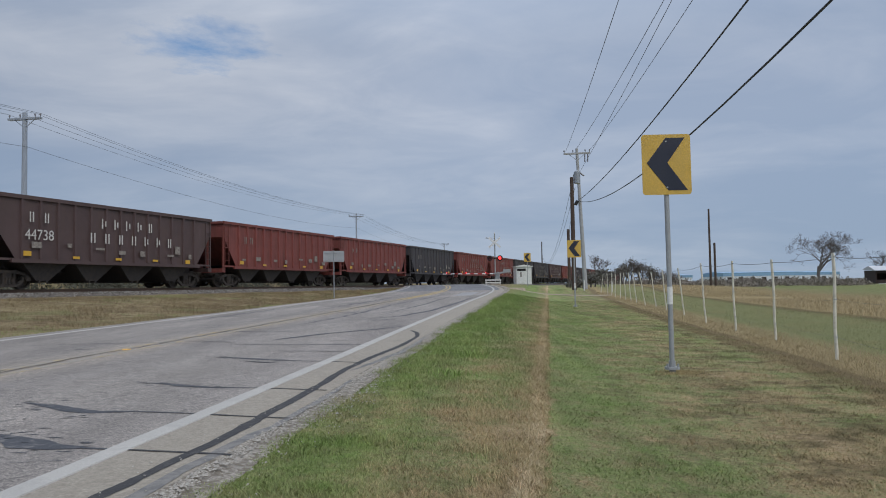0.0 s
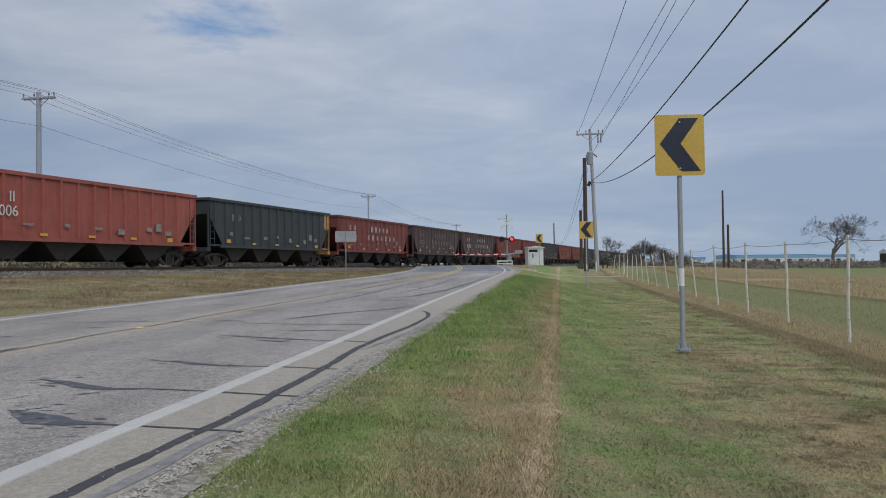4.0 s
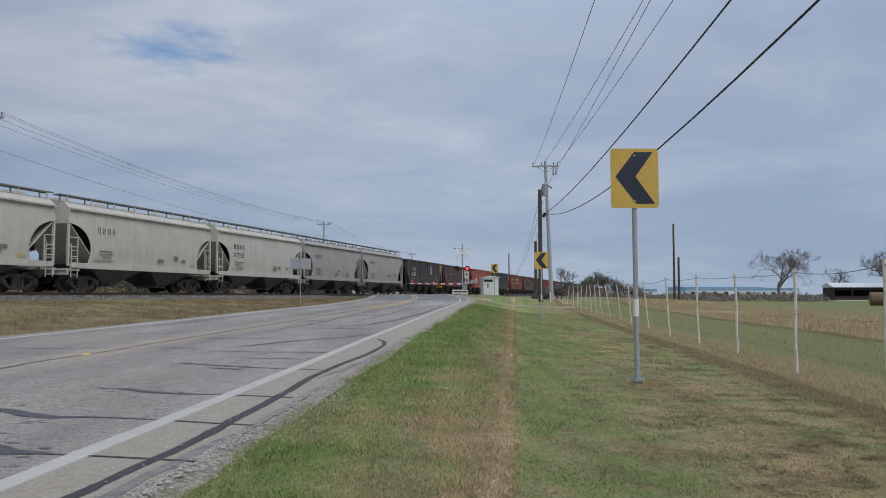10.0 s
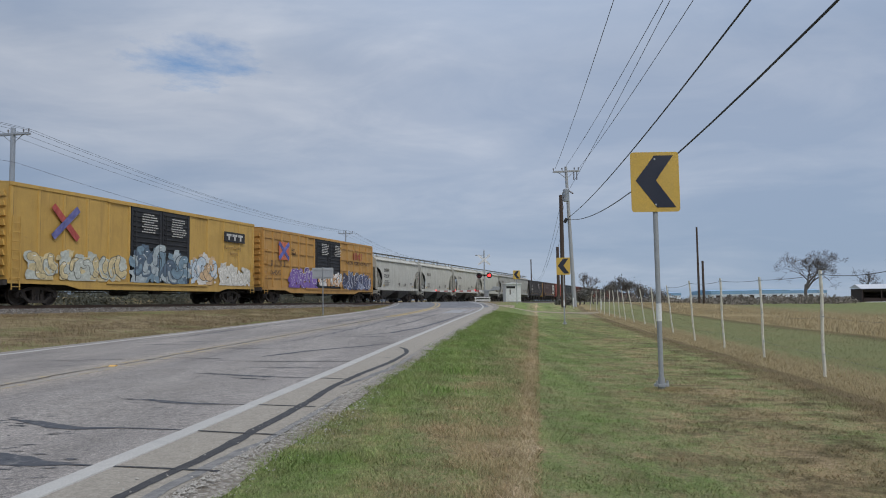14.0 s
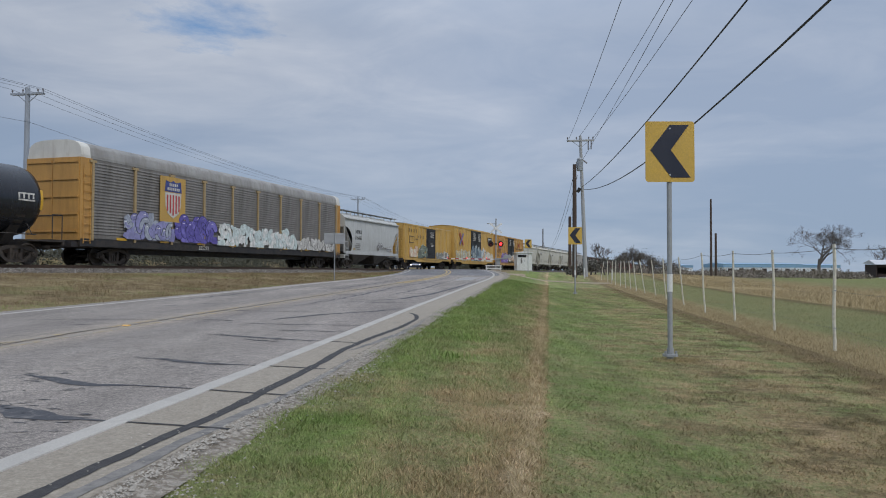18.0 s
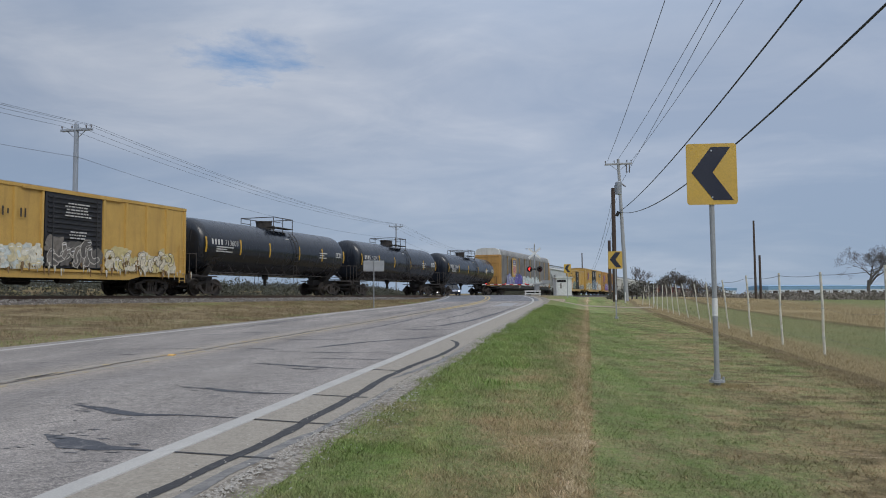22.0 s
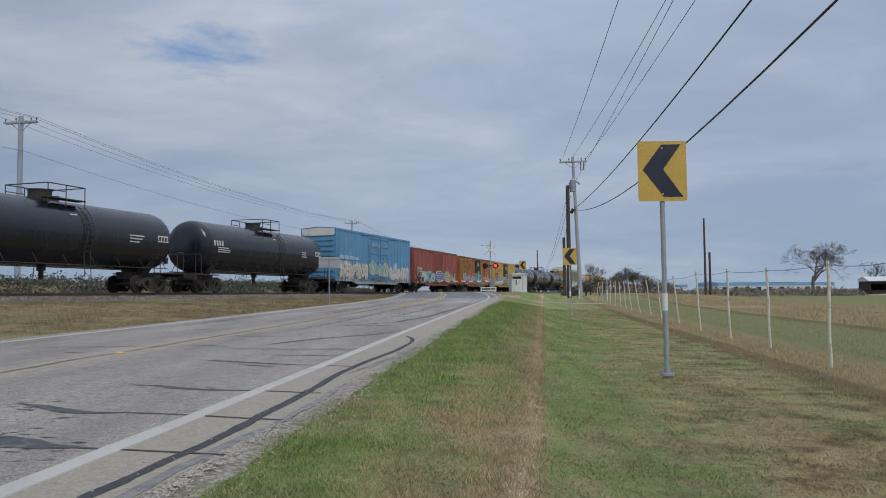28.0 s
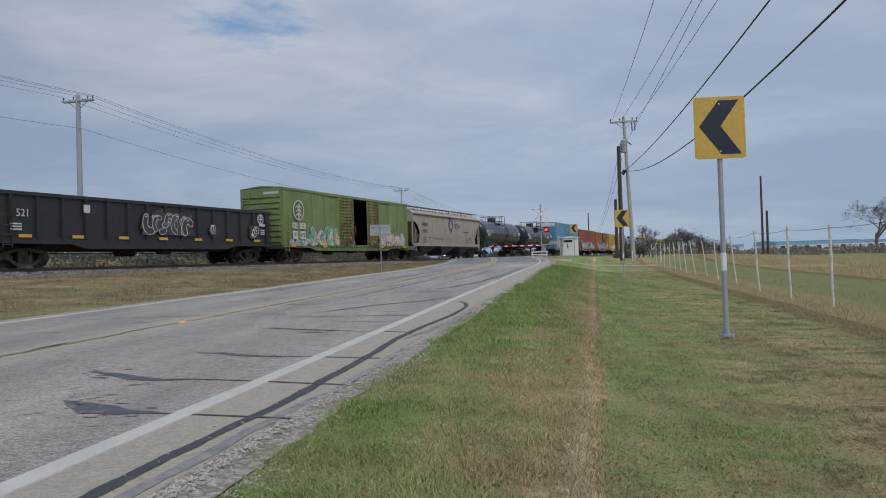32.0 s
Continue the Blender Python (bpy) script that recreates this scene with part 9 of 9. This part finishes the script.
def brush_band(name, label, spots, leaf, seed, size):
    """Scrub that nobody could count: many small stalks and leaf clumps."""
    rnd = random.Random(seed)
    g = Geo()
    for x, y, h, w in spots:
        z = land(x, y)
        n = int(36 * w)
        for _ in range(n):
            a, b = rnd.gauss(0, w * 0.4), rnd.gauss(0, w * 0.4)
            top = h * rnd.uniform(0.35, 1.05) * max(0.25, 1 - (a * a + b * b) / (w * w) * 0.7)
            s = size * rnd.uniform(0.5, 1.4)
            for _ in range(3):
                p = Vector((x + a + rnd.gauss(0, s), y + b + rnd.gauss(0, s), z + top * rnd.uniform(0.05, 1)))
                u = Vector((rnd.gauss(0, 1), rnd.gauss(0, 1), rnd.gauss(0, 1))).normalized() * s
                v = Vector((rnd.gauss(0, 0.8), rnd.gauss(0, 0.8), 0.7)).normalized() * s * 1.1
                g.add([p - u * 0.6, p + u * 0.6, p + v], [(0, 1, 2)])
    ob = solid(name, g, leaf, label, "scrub", kind="stuff")
    return ob


rnd = random.Random(77)
spots = [(x, 270 + rnd.uniform(-40, 80), rnd.uniform(1.0, 2.0) if rnd.random() < 0.85 else rnd.uniform(2.2, 3.6), rnd.uniform(2.5, 6)) for x in np.arange(45, 200, 0.9)]
brush_band("far_scrub", "brown winter scrub along the far edge of the field", spots, BRUSH_LEAF, 5, 0.38)
spots = [(x, 235 + rnd.uniform(-10, 20), rnd.uniform(0.8, 1.9), rnd.uniform(1.5, 3)) for x in np.arange(60, 150, 12.0)]
brush_band("far_bushes", "dark evergreen bushes along the far field edge", spots, DARK_LEAF, 6, 0.36)
spots = [(x + 0.3 * (y - 130), y, rnd.uniform(0.8, 2.2), rnd.uniform(2, 4)) for x, y in [(rnd.uniform(26, 70), rnd.uniform(135, 215)) for _ in range(60)]]
brush_band("middle_scrub", "brown and grey scrub beyond the fence", spots, BRUSH_LEAF, 7, 0.26)
spots = []
for k in range(950):
    s = rnd.uniform(8, 190)
    x, y, _ = along(s, -rnd.uniform(5.5, 12.0), 0)
    sr, dr = road_local(x, y)
    if abs(dr) > 6.5:
        spots.append((x, y, rnd.uniform(0.5, 0.95) if rnd.random() < 0.9 else rnd.uniform(1.0, 1.5), rnd.uniform(0.8, 2.0)))
brush_band("trackside_weeds", "tall dry weeds beyond the railway", spots, WEED_LEAF, 8, 0.11)

# ---- open shed, hay bale, far warehouses ----
SHED_WALL = material("dark_red_boards", (0.045, 0.030, 0.028), 0.85, 0, 0.25, 3, 30, 0.2)
METAL_ROOF = material("pale_metal_roof", (0.62, 0.63, 0.65), 0.4, 0.3, 0.1, 2, 30, 0.05)
HAY = material("weathered_hay", (0.20, 0.135, 0.075), 0.95, 0, 0.3, 6, 40, 0.8, (0.10, 0.07, 0.045), 0.6)


def shed():
    s = thing("open_shed", pose(106.1, 180.0, land(106.1, 180.0), 0, 0, -8), "long dark open shed with a pale metal roof", "shed")
    g = Geo()
    g.slab([(-3.6, 3.0), (3.6, 3.3), (3.6, 3.4), (0, 4.15), (-3.6, 3.1)], 0, -8.6, 8.6)
    roof = part("roof", g, METAL_ROOF, s)
    for k in range(5):
        g = Geo()
        g.box(-8.2 + k * 4.1, -3.2, 1.5, 0.22, 0.22, 3.1)
        part("post", g, SHED_WALL, s)
    g = Geo()
    g.box(0, 3.2, 1.5, 16.6, 0.12, 3.2)
    part("back_wall", g, SHED_WALL, s)
    for q in (-8.3, 8.3):
        g = Geo()
        g.box(q, 0, 1.5, 0.12, 6.4, 3.1)
        part("side_wall", g, SHED_WALL, s)
    g = Geo()
    g.box(0.4, -3.15, 2.7, 16.6, 0.1, 0.55)
    part("front_fascia", g, SHED_WALL, s)
    g = Geo()
    g.box(0.4, -3.15, 0.45, 16.6, 0.1, 0.9)
    part("front_wall", g, SHED_WALL, s)
    slab = Geo()
    slab.box(0, 0, 0.05, 7.0, 2.2, 0.14)
    solid("concrete_slab", slab, WHITE_PAINT, "pale concrete slab lying in the grass", "slab", m=pose(95.5, 166.0, land(95.5, 166)))


shed()


def bale(x, y, turn):
    b = thing("hay_bale", pose(x, y, land(x, y) + 0.74, 0, 0, turn), "round weathered hay bale in the field", "hay bale")
    g = Geo()
    n = 28
    rings = []
    rnd = random.Random(3)
    for k, (d, r) in enumerate([(-0.65, 0.68), (-0.6, 0.74), (-0.2, 0.755), (0.2, 0.75), (0.6, 0.74), (0.65, 0.68)]):
        rings.append([(r * math.cos(a * math.tau / n) * rnd.uniform(0.985, 1.015), d, r * math.sin(a * math.tau / n) * rnd.uniform(0.985, 1.015)) for a in range(n)])
    g.loft(rings)
    part("hay", g, HAY, b)
    for d in (-0.35, 0.0, 0.35):
        g = Geo()
        g.loft([[((0.765 + e) * math.cos(a * math.tau / n), d + f, (0.765 + e) * math.sin(a * math.tau / n)) for a in range(n)] for e, f in ((0, -0.01), (0.006, 0), (0, 0.01))], caps=False)
        part("twine", g, DIM_DARK, b)


bale(50.2, 83.0, 70)
spots = [(52.6 + rnd.uniform(-1.5, 2.5), 82.5 + rnd.uniform(-1, 1), rnd.uniform(0.5, 1.3), rnd.uniform(0.7, 1.4)) for _ in range(14)]
brush_band("weed_clump", "brown weeds round the hay bale", spots, BRUSH_LEAF, 9, 0.14)
# the blue is paled: haze over the far warehouses put into the colour
BLUE_CLAD = material("blue_cladding", (0.24, 0.40, 0.58), 0.5, 0, 0.08, 0.2, 3, 0.0)
WHITE_CLAD = material("white_cladding", (0.70, 0.73, 0.78), 0.6, 0, 0.08, 0.2, 3, 0.0)


def warehouse(x, y, w, h, band, label):
    b = thing("warehouse", pose(x, y, 0, 0, 0, 4), label, "warehouse")
    g = Geo()
    g.box(0, 0, h * 0.3, w, 40, h * 0.6)
    part("wall", g, WHITE_CLAD, b)
    g = Geo()
    g.box(0, 0, h * 0.6 + band / 2, w + 0.6, 40.6, band)
    part("cladding_band", g, BLUE_CLAD, b)
    g = Geo()
    g.slab([(-20.6, h * 0.6 + band), (20.6, h * 0.6 + band), (0, h * 0.6 + band + 1.0)], 0, -w / 2, w / 2)
    part("roof", g, BLUE_CLAD, b)
    for k in range(int(w / 9)):
        g = Geo()
        g.box(-w / 2 + 5 + k * 9, -20.1, 2.1, 3.4, 0.3, 4.0)
        part("loading_door", g, SHED_WALL, b)


warehouse(236, 610, 62, 8.2, 2.6, "long low white warehouse with a blue roof edge far off")
warehouse(292, 640, 36, 8.6, 2.2, "far white warehouse with a pale blue roof edge")
warehouse(182, 650, 26, 8.0, 1.8, "small far white warehouse with a blue roof edge")

# ---- waiting cars ----
CAR_BLUE = material("dark_blue_car_paint", (0.05, 0.07, 0.12), 0.25, 0.3, 0.05, 3, 60, 0.0)
CAR_WHITE = material("white_car_body", (0.62, 0.62, 0.62), 0.3, 0, 0.05, 3, 60, 0.0)
CAR_GREY = material("grey_car_body", (0.12, 0.12, 0.13), 0.3, 0.2, 0.05, 3, 60, 0.0)
CAR_GLASS = material("dark_car_glass", (0.012, 0.014, 0.016), 0.08, 0, 0.05, 3, 60, 0.0)
TYRE = material("tyre_rubber", (0.02, 0.02, 0.02), 0.9, 0, 0.2, 6, 60, 0.2)
LAMP_ON = material("lit_headlamp", (1.0, 0.93, 0.85), 0.3, 0, 0.0, 3, 60, 0.0, emit=3.0)


def motor_car(x, y, z, turn, paint, label, lit):
    c = thing("car", pose(x, y, z, 0, 0, turn), label, "car")
    g = Geo()
    side = [(-2.2, 0.35), (2.15, 0.32), (2.25, 0.6), (2.15, 0.85), (1.15, 1.02), (-2.1, 1.05), (-2.28, 0.8)]
    g.slab(side, 1, -0.9, 0.9)
    part("body", g, paint, c)
    g = Geo()
    g.loft([[(-2.05, -0.84, 1.04), (1.15, -0.84, 1.02), (1.15, 0.84, 1.02), (-2.05, 0.84, 1.04)], [(-1.75, -0.66, 1.62), (0.35, -0.66, 1.62), (0.35, 0.66, 1.62), (-1.75, 0.66, 1.62)]])
    part("window_band", g, CAR_GLASS, c)
    g = Geo()
    g.box(-0.7, 0, 1.65, 2.2, 1.36, 0.07, bev=0.1)
    for s in (-1, 1):
        for a, b in ((1.15, 0.35), (-2.05, -1.75), (-0.4, -0.55)):
            g.bar((a, s * 0.85, 1.02), (b, s * 0.67, 1.64), 0.06, 0.08)
    part("roof", g, paint, c)
    for a in (-1.4, 1.4):
        for s in (-1, 1):
            g = Geo()
            g.rod((a, s * 0.78, 0.33), (a, s * 0.96, 0.33), 0.33, n=18)
            w = part("wheel", g, TYRE, c)
            g = Geo()
            g.rod((a, s * 0.95, 0.33), (a, s * 0.975, 0.33), 0.2, n=14)
            part("rim", g, ALU, w)
    for s in (-1, 1):
        g = Geo()
        g.box(2.21, s * 0.66, 0.70, 0.1, 0.22, 0.11)
        part("headlight", g, LAMP_ON if lit else CAR_GLASS, c)
        g = Geo()
        g.box(-2.24, s * 0.7, 0.85, 0.08, 0.25, 0.2)
        part("tail_light", g, RED_TAPE, c)
    g = Geo()
    g.box(2.24, 0, 0.55, 0.06, 1.1, 0.2)
    part("grille", g, MATT_BLACK, c)


def park(s, d, turn, paint, label, lit):
    x, y = road_xy(s, d)
    h = road_point(s)[2]
    motor_car(x, y, road_z(s), math.degrees(math.pi / 2 - h) + turn, paint, label, lit)


park(108, -0.6, 180, CAR_BLUE, "dark blue car waiting beyond the crossing with its headlights on", True)
park(117, -0.9, 180, CAR_GREY, "grey car waiting behind another beyond the crossing", True)
motor_car(100.5, 240.0, land(100.5, 240.0), 12, CAR_WHITE, "white car parked far across the field", False)


# ---- grass blades ----
GRID_X, GRID_Y, GRID_STEP = -46.0, 2.0, 0.5
HEIGHTS = np.array([[ground_height(GRID_X + i * GRID_STEP, GRID_Y + j * GRID_STEP) for i in range(190)] for j in range(150)])


def ground_z(x, y):
    i, j = (x - GRID_X) / GRID_STEP, (y - GRID_Y) / GRID_STEP
    i0, j0 = np.clip(i.astype(int), 0, 188), np.clip(j.astype(int), 0, 148)
    a, b = np.clip(i - i0, 0, 1), np.clip(j - j0, 0, 1)
    return (HEIGHTS[j0, i0] * (1 - a) + HEIGHTS[j0, i0 + 1] * a) * (1 - b) + (HEIGHTS[j0 + 1, i0] * (1 - a) + HEIGHTS[j0 + 1, i0 + 1] * a) * b


def patchy(x, y, scale, seed):
    """A smooth random field between about -1 and 1."""
    r = np.random.RandomState(seed)
    f = np.zeros_like(x)
    for k in range(14):
        a, w, p = r.uniform(0, 2 * np.pi), scale * r.uniform(0.6, 2.2), r.uniform(0, 2 * np.pi)
        f += np.sin(x * w * np.cos(a) + y * w * np.sin(a) + p)
    return f / 4.0


def blades(name, label, x, y, height, width, mat, seed, bend=0.45, short=False):
    """Many single blades: each a thin bent leaf of a quad and a tip, or one small triangle where short."""
    r = np.random.RandomState(seed)
    n = len(x)
    z = ground_z(x, y) - 0.004
    a = r.uniform(0, 2 * np.pi, n)
    h = height * r.uniform(0.5, 1.25, n)
    w = width * r.uniform(0.6, 1.3, n)
    lean = bend * h * r.uniform(0.1, 1.3, n)
    b = r.uniform(0, 2 * np.pi, n)
    dx, dy = np.cos(a) * w / 2, np.sin(a) * w / 2
    lx, ly = np.cos(b) * lean, np.sin(b) * lean
    foot = [np.stack([x - dx, y - dy, z], 1), np.stack([x + dx, y + dy, z], 1)]
    tip = np.stack([x + lx, y + ly, z + h], 1)
    if short:
        v = np.stack(foot + [tip], 1)
        order, sizes = np.array([[0, 1, 2]]), [0]
    else:
        bent = [np.stack([x + e * dx * 0.7 + lx * 0.35, y + e * dy * 0.7 + ly * 0.35, z + h * 0.6], 1) for e in (1, -1)]
        v = np.stack(foot + bent + [tip], 1)
        order, sizes = np.array([[0, 1, 2, 3, 3, 2, 4]]), [0, 4]
    corners, loops = v.shape[1], order.shape[1]
    me = bpy.data.meshes.new(name)
    me.vertices.add(n * corners)
    me.vertices.foreach_set("co", v.ravel())
    me.loops.add(n * loops)
    me.loops.foreach_set("vertex_index", (np.arange(n)[:, None] * corners + order).ravel().astype(np.int32))
    me.polygons.add(n * len(sizes))
    me.polygons.foreach_set("loop_start", (np.arange(n)[:, None] * loops + np.array([sizes])).ravel().astype(np.int32))
    me.materials.append(mat)
    me.update(calc_edges=True)
    me.validate()
    tagged(new(name, me), label, "grass", kind="stuff")


def scatter(n, q0, q1, y0, y1, power, seed):
    """Places between two lines beside the road, thicker towards the camera."""
    r = np.random.RandomState(seed)
    y = y0 + (y1 - y0) * r.uniform(0, 1, n) ** power
    q = r.uniform(q0, q1, n)
    return q + 0.125 * y, y, q


def keep(mask, *arrays):
    return [a[mask] for a in arrays]


def grow_grass():
    r = np.random.RandomState(9)
    verge, lawn = turf_blades("verge_blades", 0.72, 1.22), turf_blades("lawn_blades", 0.84, 1.14)
    olive = island_leaves("olive_lawn_blades", (0.215, 0.245, 0.10), (0.31, 0.34, 0.145))
    straw = island_leaves("straw_blades", (0.35, 0.28, 0.14), (0.50, 0.405, 0.225))
    dull = island_leaves("dull_straw_blades", (0.34, 0.28, 0.15), (0.46, 0.38, 0.215))
    pale = island_leaves("pale_straw_blades", (0.39, 0.315, 0.18), (0.53, 0.44, 0.275))
    weed = island_leaves("bright_weed_leaves", (0.17, 0.26, 0.07), (0.30, 0.40, 0.13))
    brown_edge = island_leaves("dark_thatch", (0.18, 0.138, 0.08), (0.30, 0.235, 0.14))
    gold = island_leaves("golden_grass_blades", (0.31, 0.25, 0.145), (0.46, 0.375, 0.23))
    # verge: green by the road, drier towards the worn strip
    x, y, q = scatter(350000, -2.7, -0.02, 2.6, 46, 2.1, 1)
    d = (x - np.interp(y, ROAD_Y, ROAD_X)) * math.cos(ROAD_TURN)
    edge = LANE_R + 0.69 + 0.05 * patchy(x, y, 2.2, 31) + 0.05 * patchy(x, y, 9.0, 32) + 0.10 * np.clip((y - 12) / 14, 0, 1)
    x, y, q = keep((d > edge) | (y > 36), x, y, q)
    tall = (0.036 + 0.016 * np.clip(patchy(x, y, 5.0, 15), -1, 1)) * np.clip(0.55 + (y - 2.6) / 12, 0.75, 1.2)
    dry = (r.normal(0, 0.5, len(x)) + 0.5 * patchy(x, y, 3.2, 4) + (q + 0.8) * 0.8) > 0.95
    blades("verge_grass", "green and brown verge grass beside the road", *keep(~dry, x, y), tall[~dry], 0.0046, verge, 1, 1.2)
    blades("verge_straw", "dry straw-coloured tufts in the verge", *keep(dry, x, y), tall[dry] * 1.1, 0.004, dull, 2, 1.2)
    # a few coarse weeds
    tx, ty = [], []
    for u, v, n, wide in [(10.7, -1.14, 90, 0.16), (10.3, -1.02, 50, 0.12), (8.4, -1.04, 60, 0.12), (13.5, -1.2, 40, 0.12), (17.5, -0.9, 30, 0.14)]:
        tx.append(v + 0.125 * u + r.normal(0, wide, n))
        ty.append(u + r.normal(0, wide, n))
    blades("weed_tufts", "coarse bright green weeds in the verge", np.concatenate(tx), np.concatenate(ty), 0.085, 0.012, weed, 12, 0.9)
    x, y, q = scatter(260000, -0.10, 3.45, 2.6, 42, 1.9, 5)
    blades("lawn_grass", "short mown grass, green, olive and brown in patches", x, y, 0.020 + 0.006 * np.clip(patchy(x, y, 6.0, 16), -1, 1), 0.008, lawn, 3, 1.6, True)
    # bleached ring at the foot of the sign
    a, b = r.normal(0, 0.16, 1400), r.normal(0, 0.13, 1400)
    blades("sign_tuft", "bleached dry grass round the sign's foot", 2.78 + a, 9.6 + b, 0.032, 0.005, straw, 25, 0.9)
    x, y, q = scatter(9000, -0.22, -0.07, 2.6, 36, 2.0, 8)
    x = x + 0.03 * patchy(x, y, 2.0, 33) - 0.004 * np.clip(y - 14, 0, 30)
    blades("dry_strip", "dry matted strip of grass along the verge", x, y, 0.036, 0.0045, pale, 5, 1.4)
    # dark thatch where the mower stops short of the fence
    x, y, q = scatter(14000, 3.1, 3.62, 4, 40, 1.7, 28)
    blades("mown_edge", "dark brown thatch along the edge of the mown grass", x, y, 0.035, 0.007, brown_edge, 29, 1.1, True)
    x, y, q = scatter(60000, 3.62, 5.0, 4, 60, 1.5, 10)
    x, y, q = keep(q < 4.2 + 0.8 * r.uniform(0, 1, len(q)), x, y, q)
    blades("fence_grass", "dry grass along the fence", x, y, 0.05, 0.0065, gold, 6, 1.2)
    x, y, q = scatter(26000, 5.0, 8.8, 8, 60, 1.3, 11)
    blades("field_grass", "mown green strip beyond the fence", x, y, 0.04, 0.009, island_leaves("dull_green_field_blades", (0.17, 0.19, 0.085), (0.25, 0.265, 0.12)), 7, 1.0, True)
    x, y, q = scatter(64000, 9.0, 19.0, 14, 74, 1.1, 12)
    m = (patchy(x, y, 0.5, 13) > -0.9) & (r.uniform(9.0, 19.5, len(x)) > q)
    blades("tall_grass", "tall golden dry grass in the field", *keep(m, x, y), 0.17, 0.011, gold, 8, 0.8)
    # the bank up to the railway
    n = 110000
    s = 2 + 72 * r.uniform(0, 1, n) ** 1.2
    f = r.uniform(0, 1, n)
    hx, hy = np.zeros(n), np.zeros(n)
    lut = [(road_xy(k * 0.5, -LANE_L - 0.55), k * 0.5) for k in range(170)]
    lx = np.array([a[0][0] for a in lut])
    ly = np.array([a[0][1] for a in lut])
    k = np.clip((s * 2).astype(int), 0, 169)
    px, py = lx[k], ly[k]
    gap = (px - (0.305 * py - 29.17)) * math.cos(TRACK_TURN) - 3.5
    hx = px - f * gap * math.cos(TRACK_TURN) + r.normal(0, 0.15, n)
    hy = py + f * gap * math.sin(TRACK_TURN) + r.normal(0, 0.15, n)
    ok = (gap > 0.4) & (hx > -45)
    hx, hy = hx[ok], hy[ok]
    p = patchy(hx, hy, 0.7, 21) + 0.5 * patchy(hx, hy, 2.5, 22) + r.normal(0, 0.3, len(hx)) + np.clip(0.22 - f[ok], 0, 1) * 4.0
    green_side = p > 1.25
    rest = ~green_side
    tall = 0.085 + 0.055 * np.clip(patchy(hx, hy, 1.6, 23), -1, 1) + 0.03 * np.clip(patchy(hx, hy, 5.0, 24), -1, 1)
    blades("bank_grass", "rough dead tan and brown grass on the bank below the railway", *keep(rest, hx, hy), tall[rest], 0.012, turf_blades("bank_blades", 0.82, 1.12, bank_turf), 9, 0.9, True)
    blades("bank_green", "green tufts on the bank below the railway", *keep(green_side, hx, hy), 0.07, 0.012, olive, 10, 0.9, True)


grow_grass()

motions()
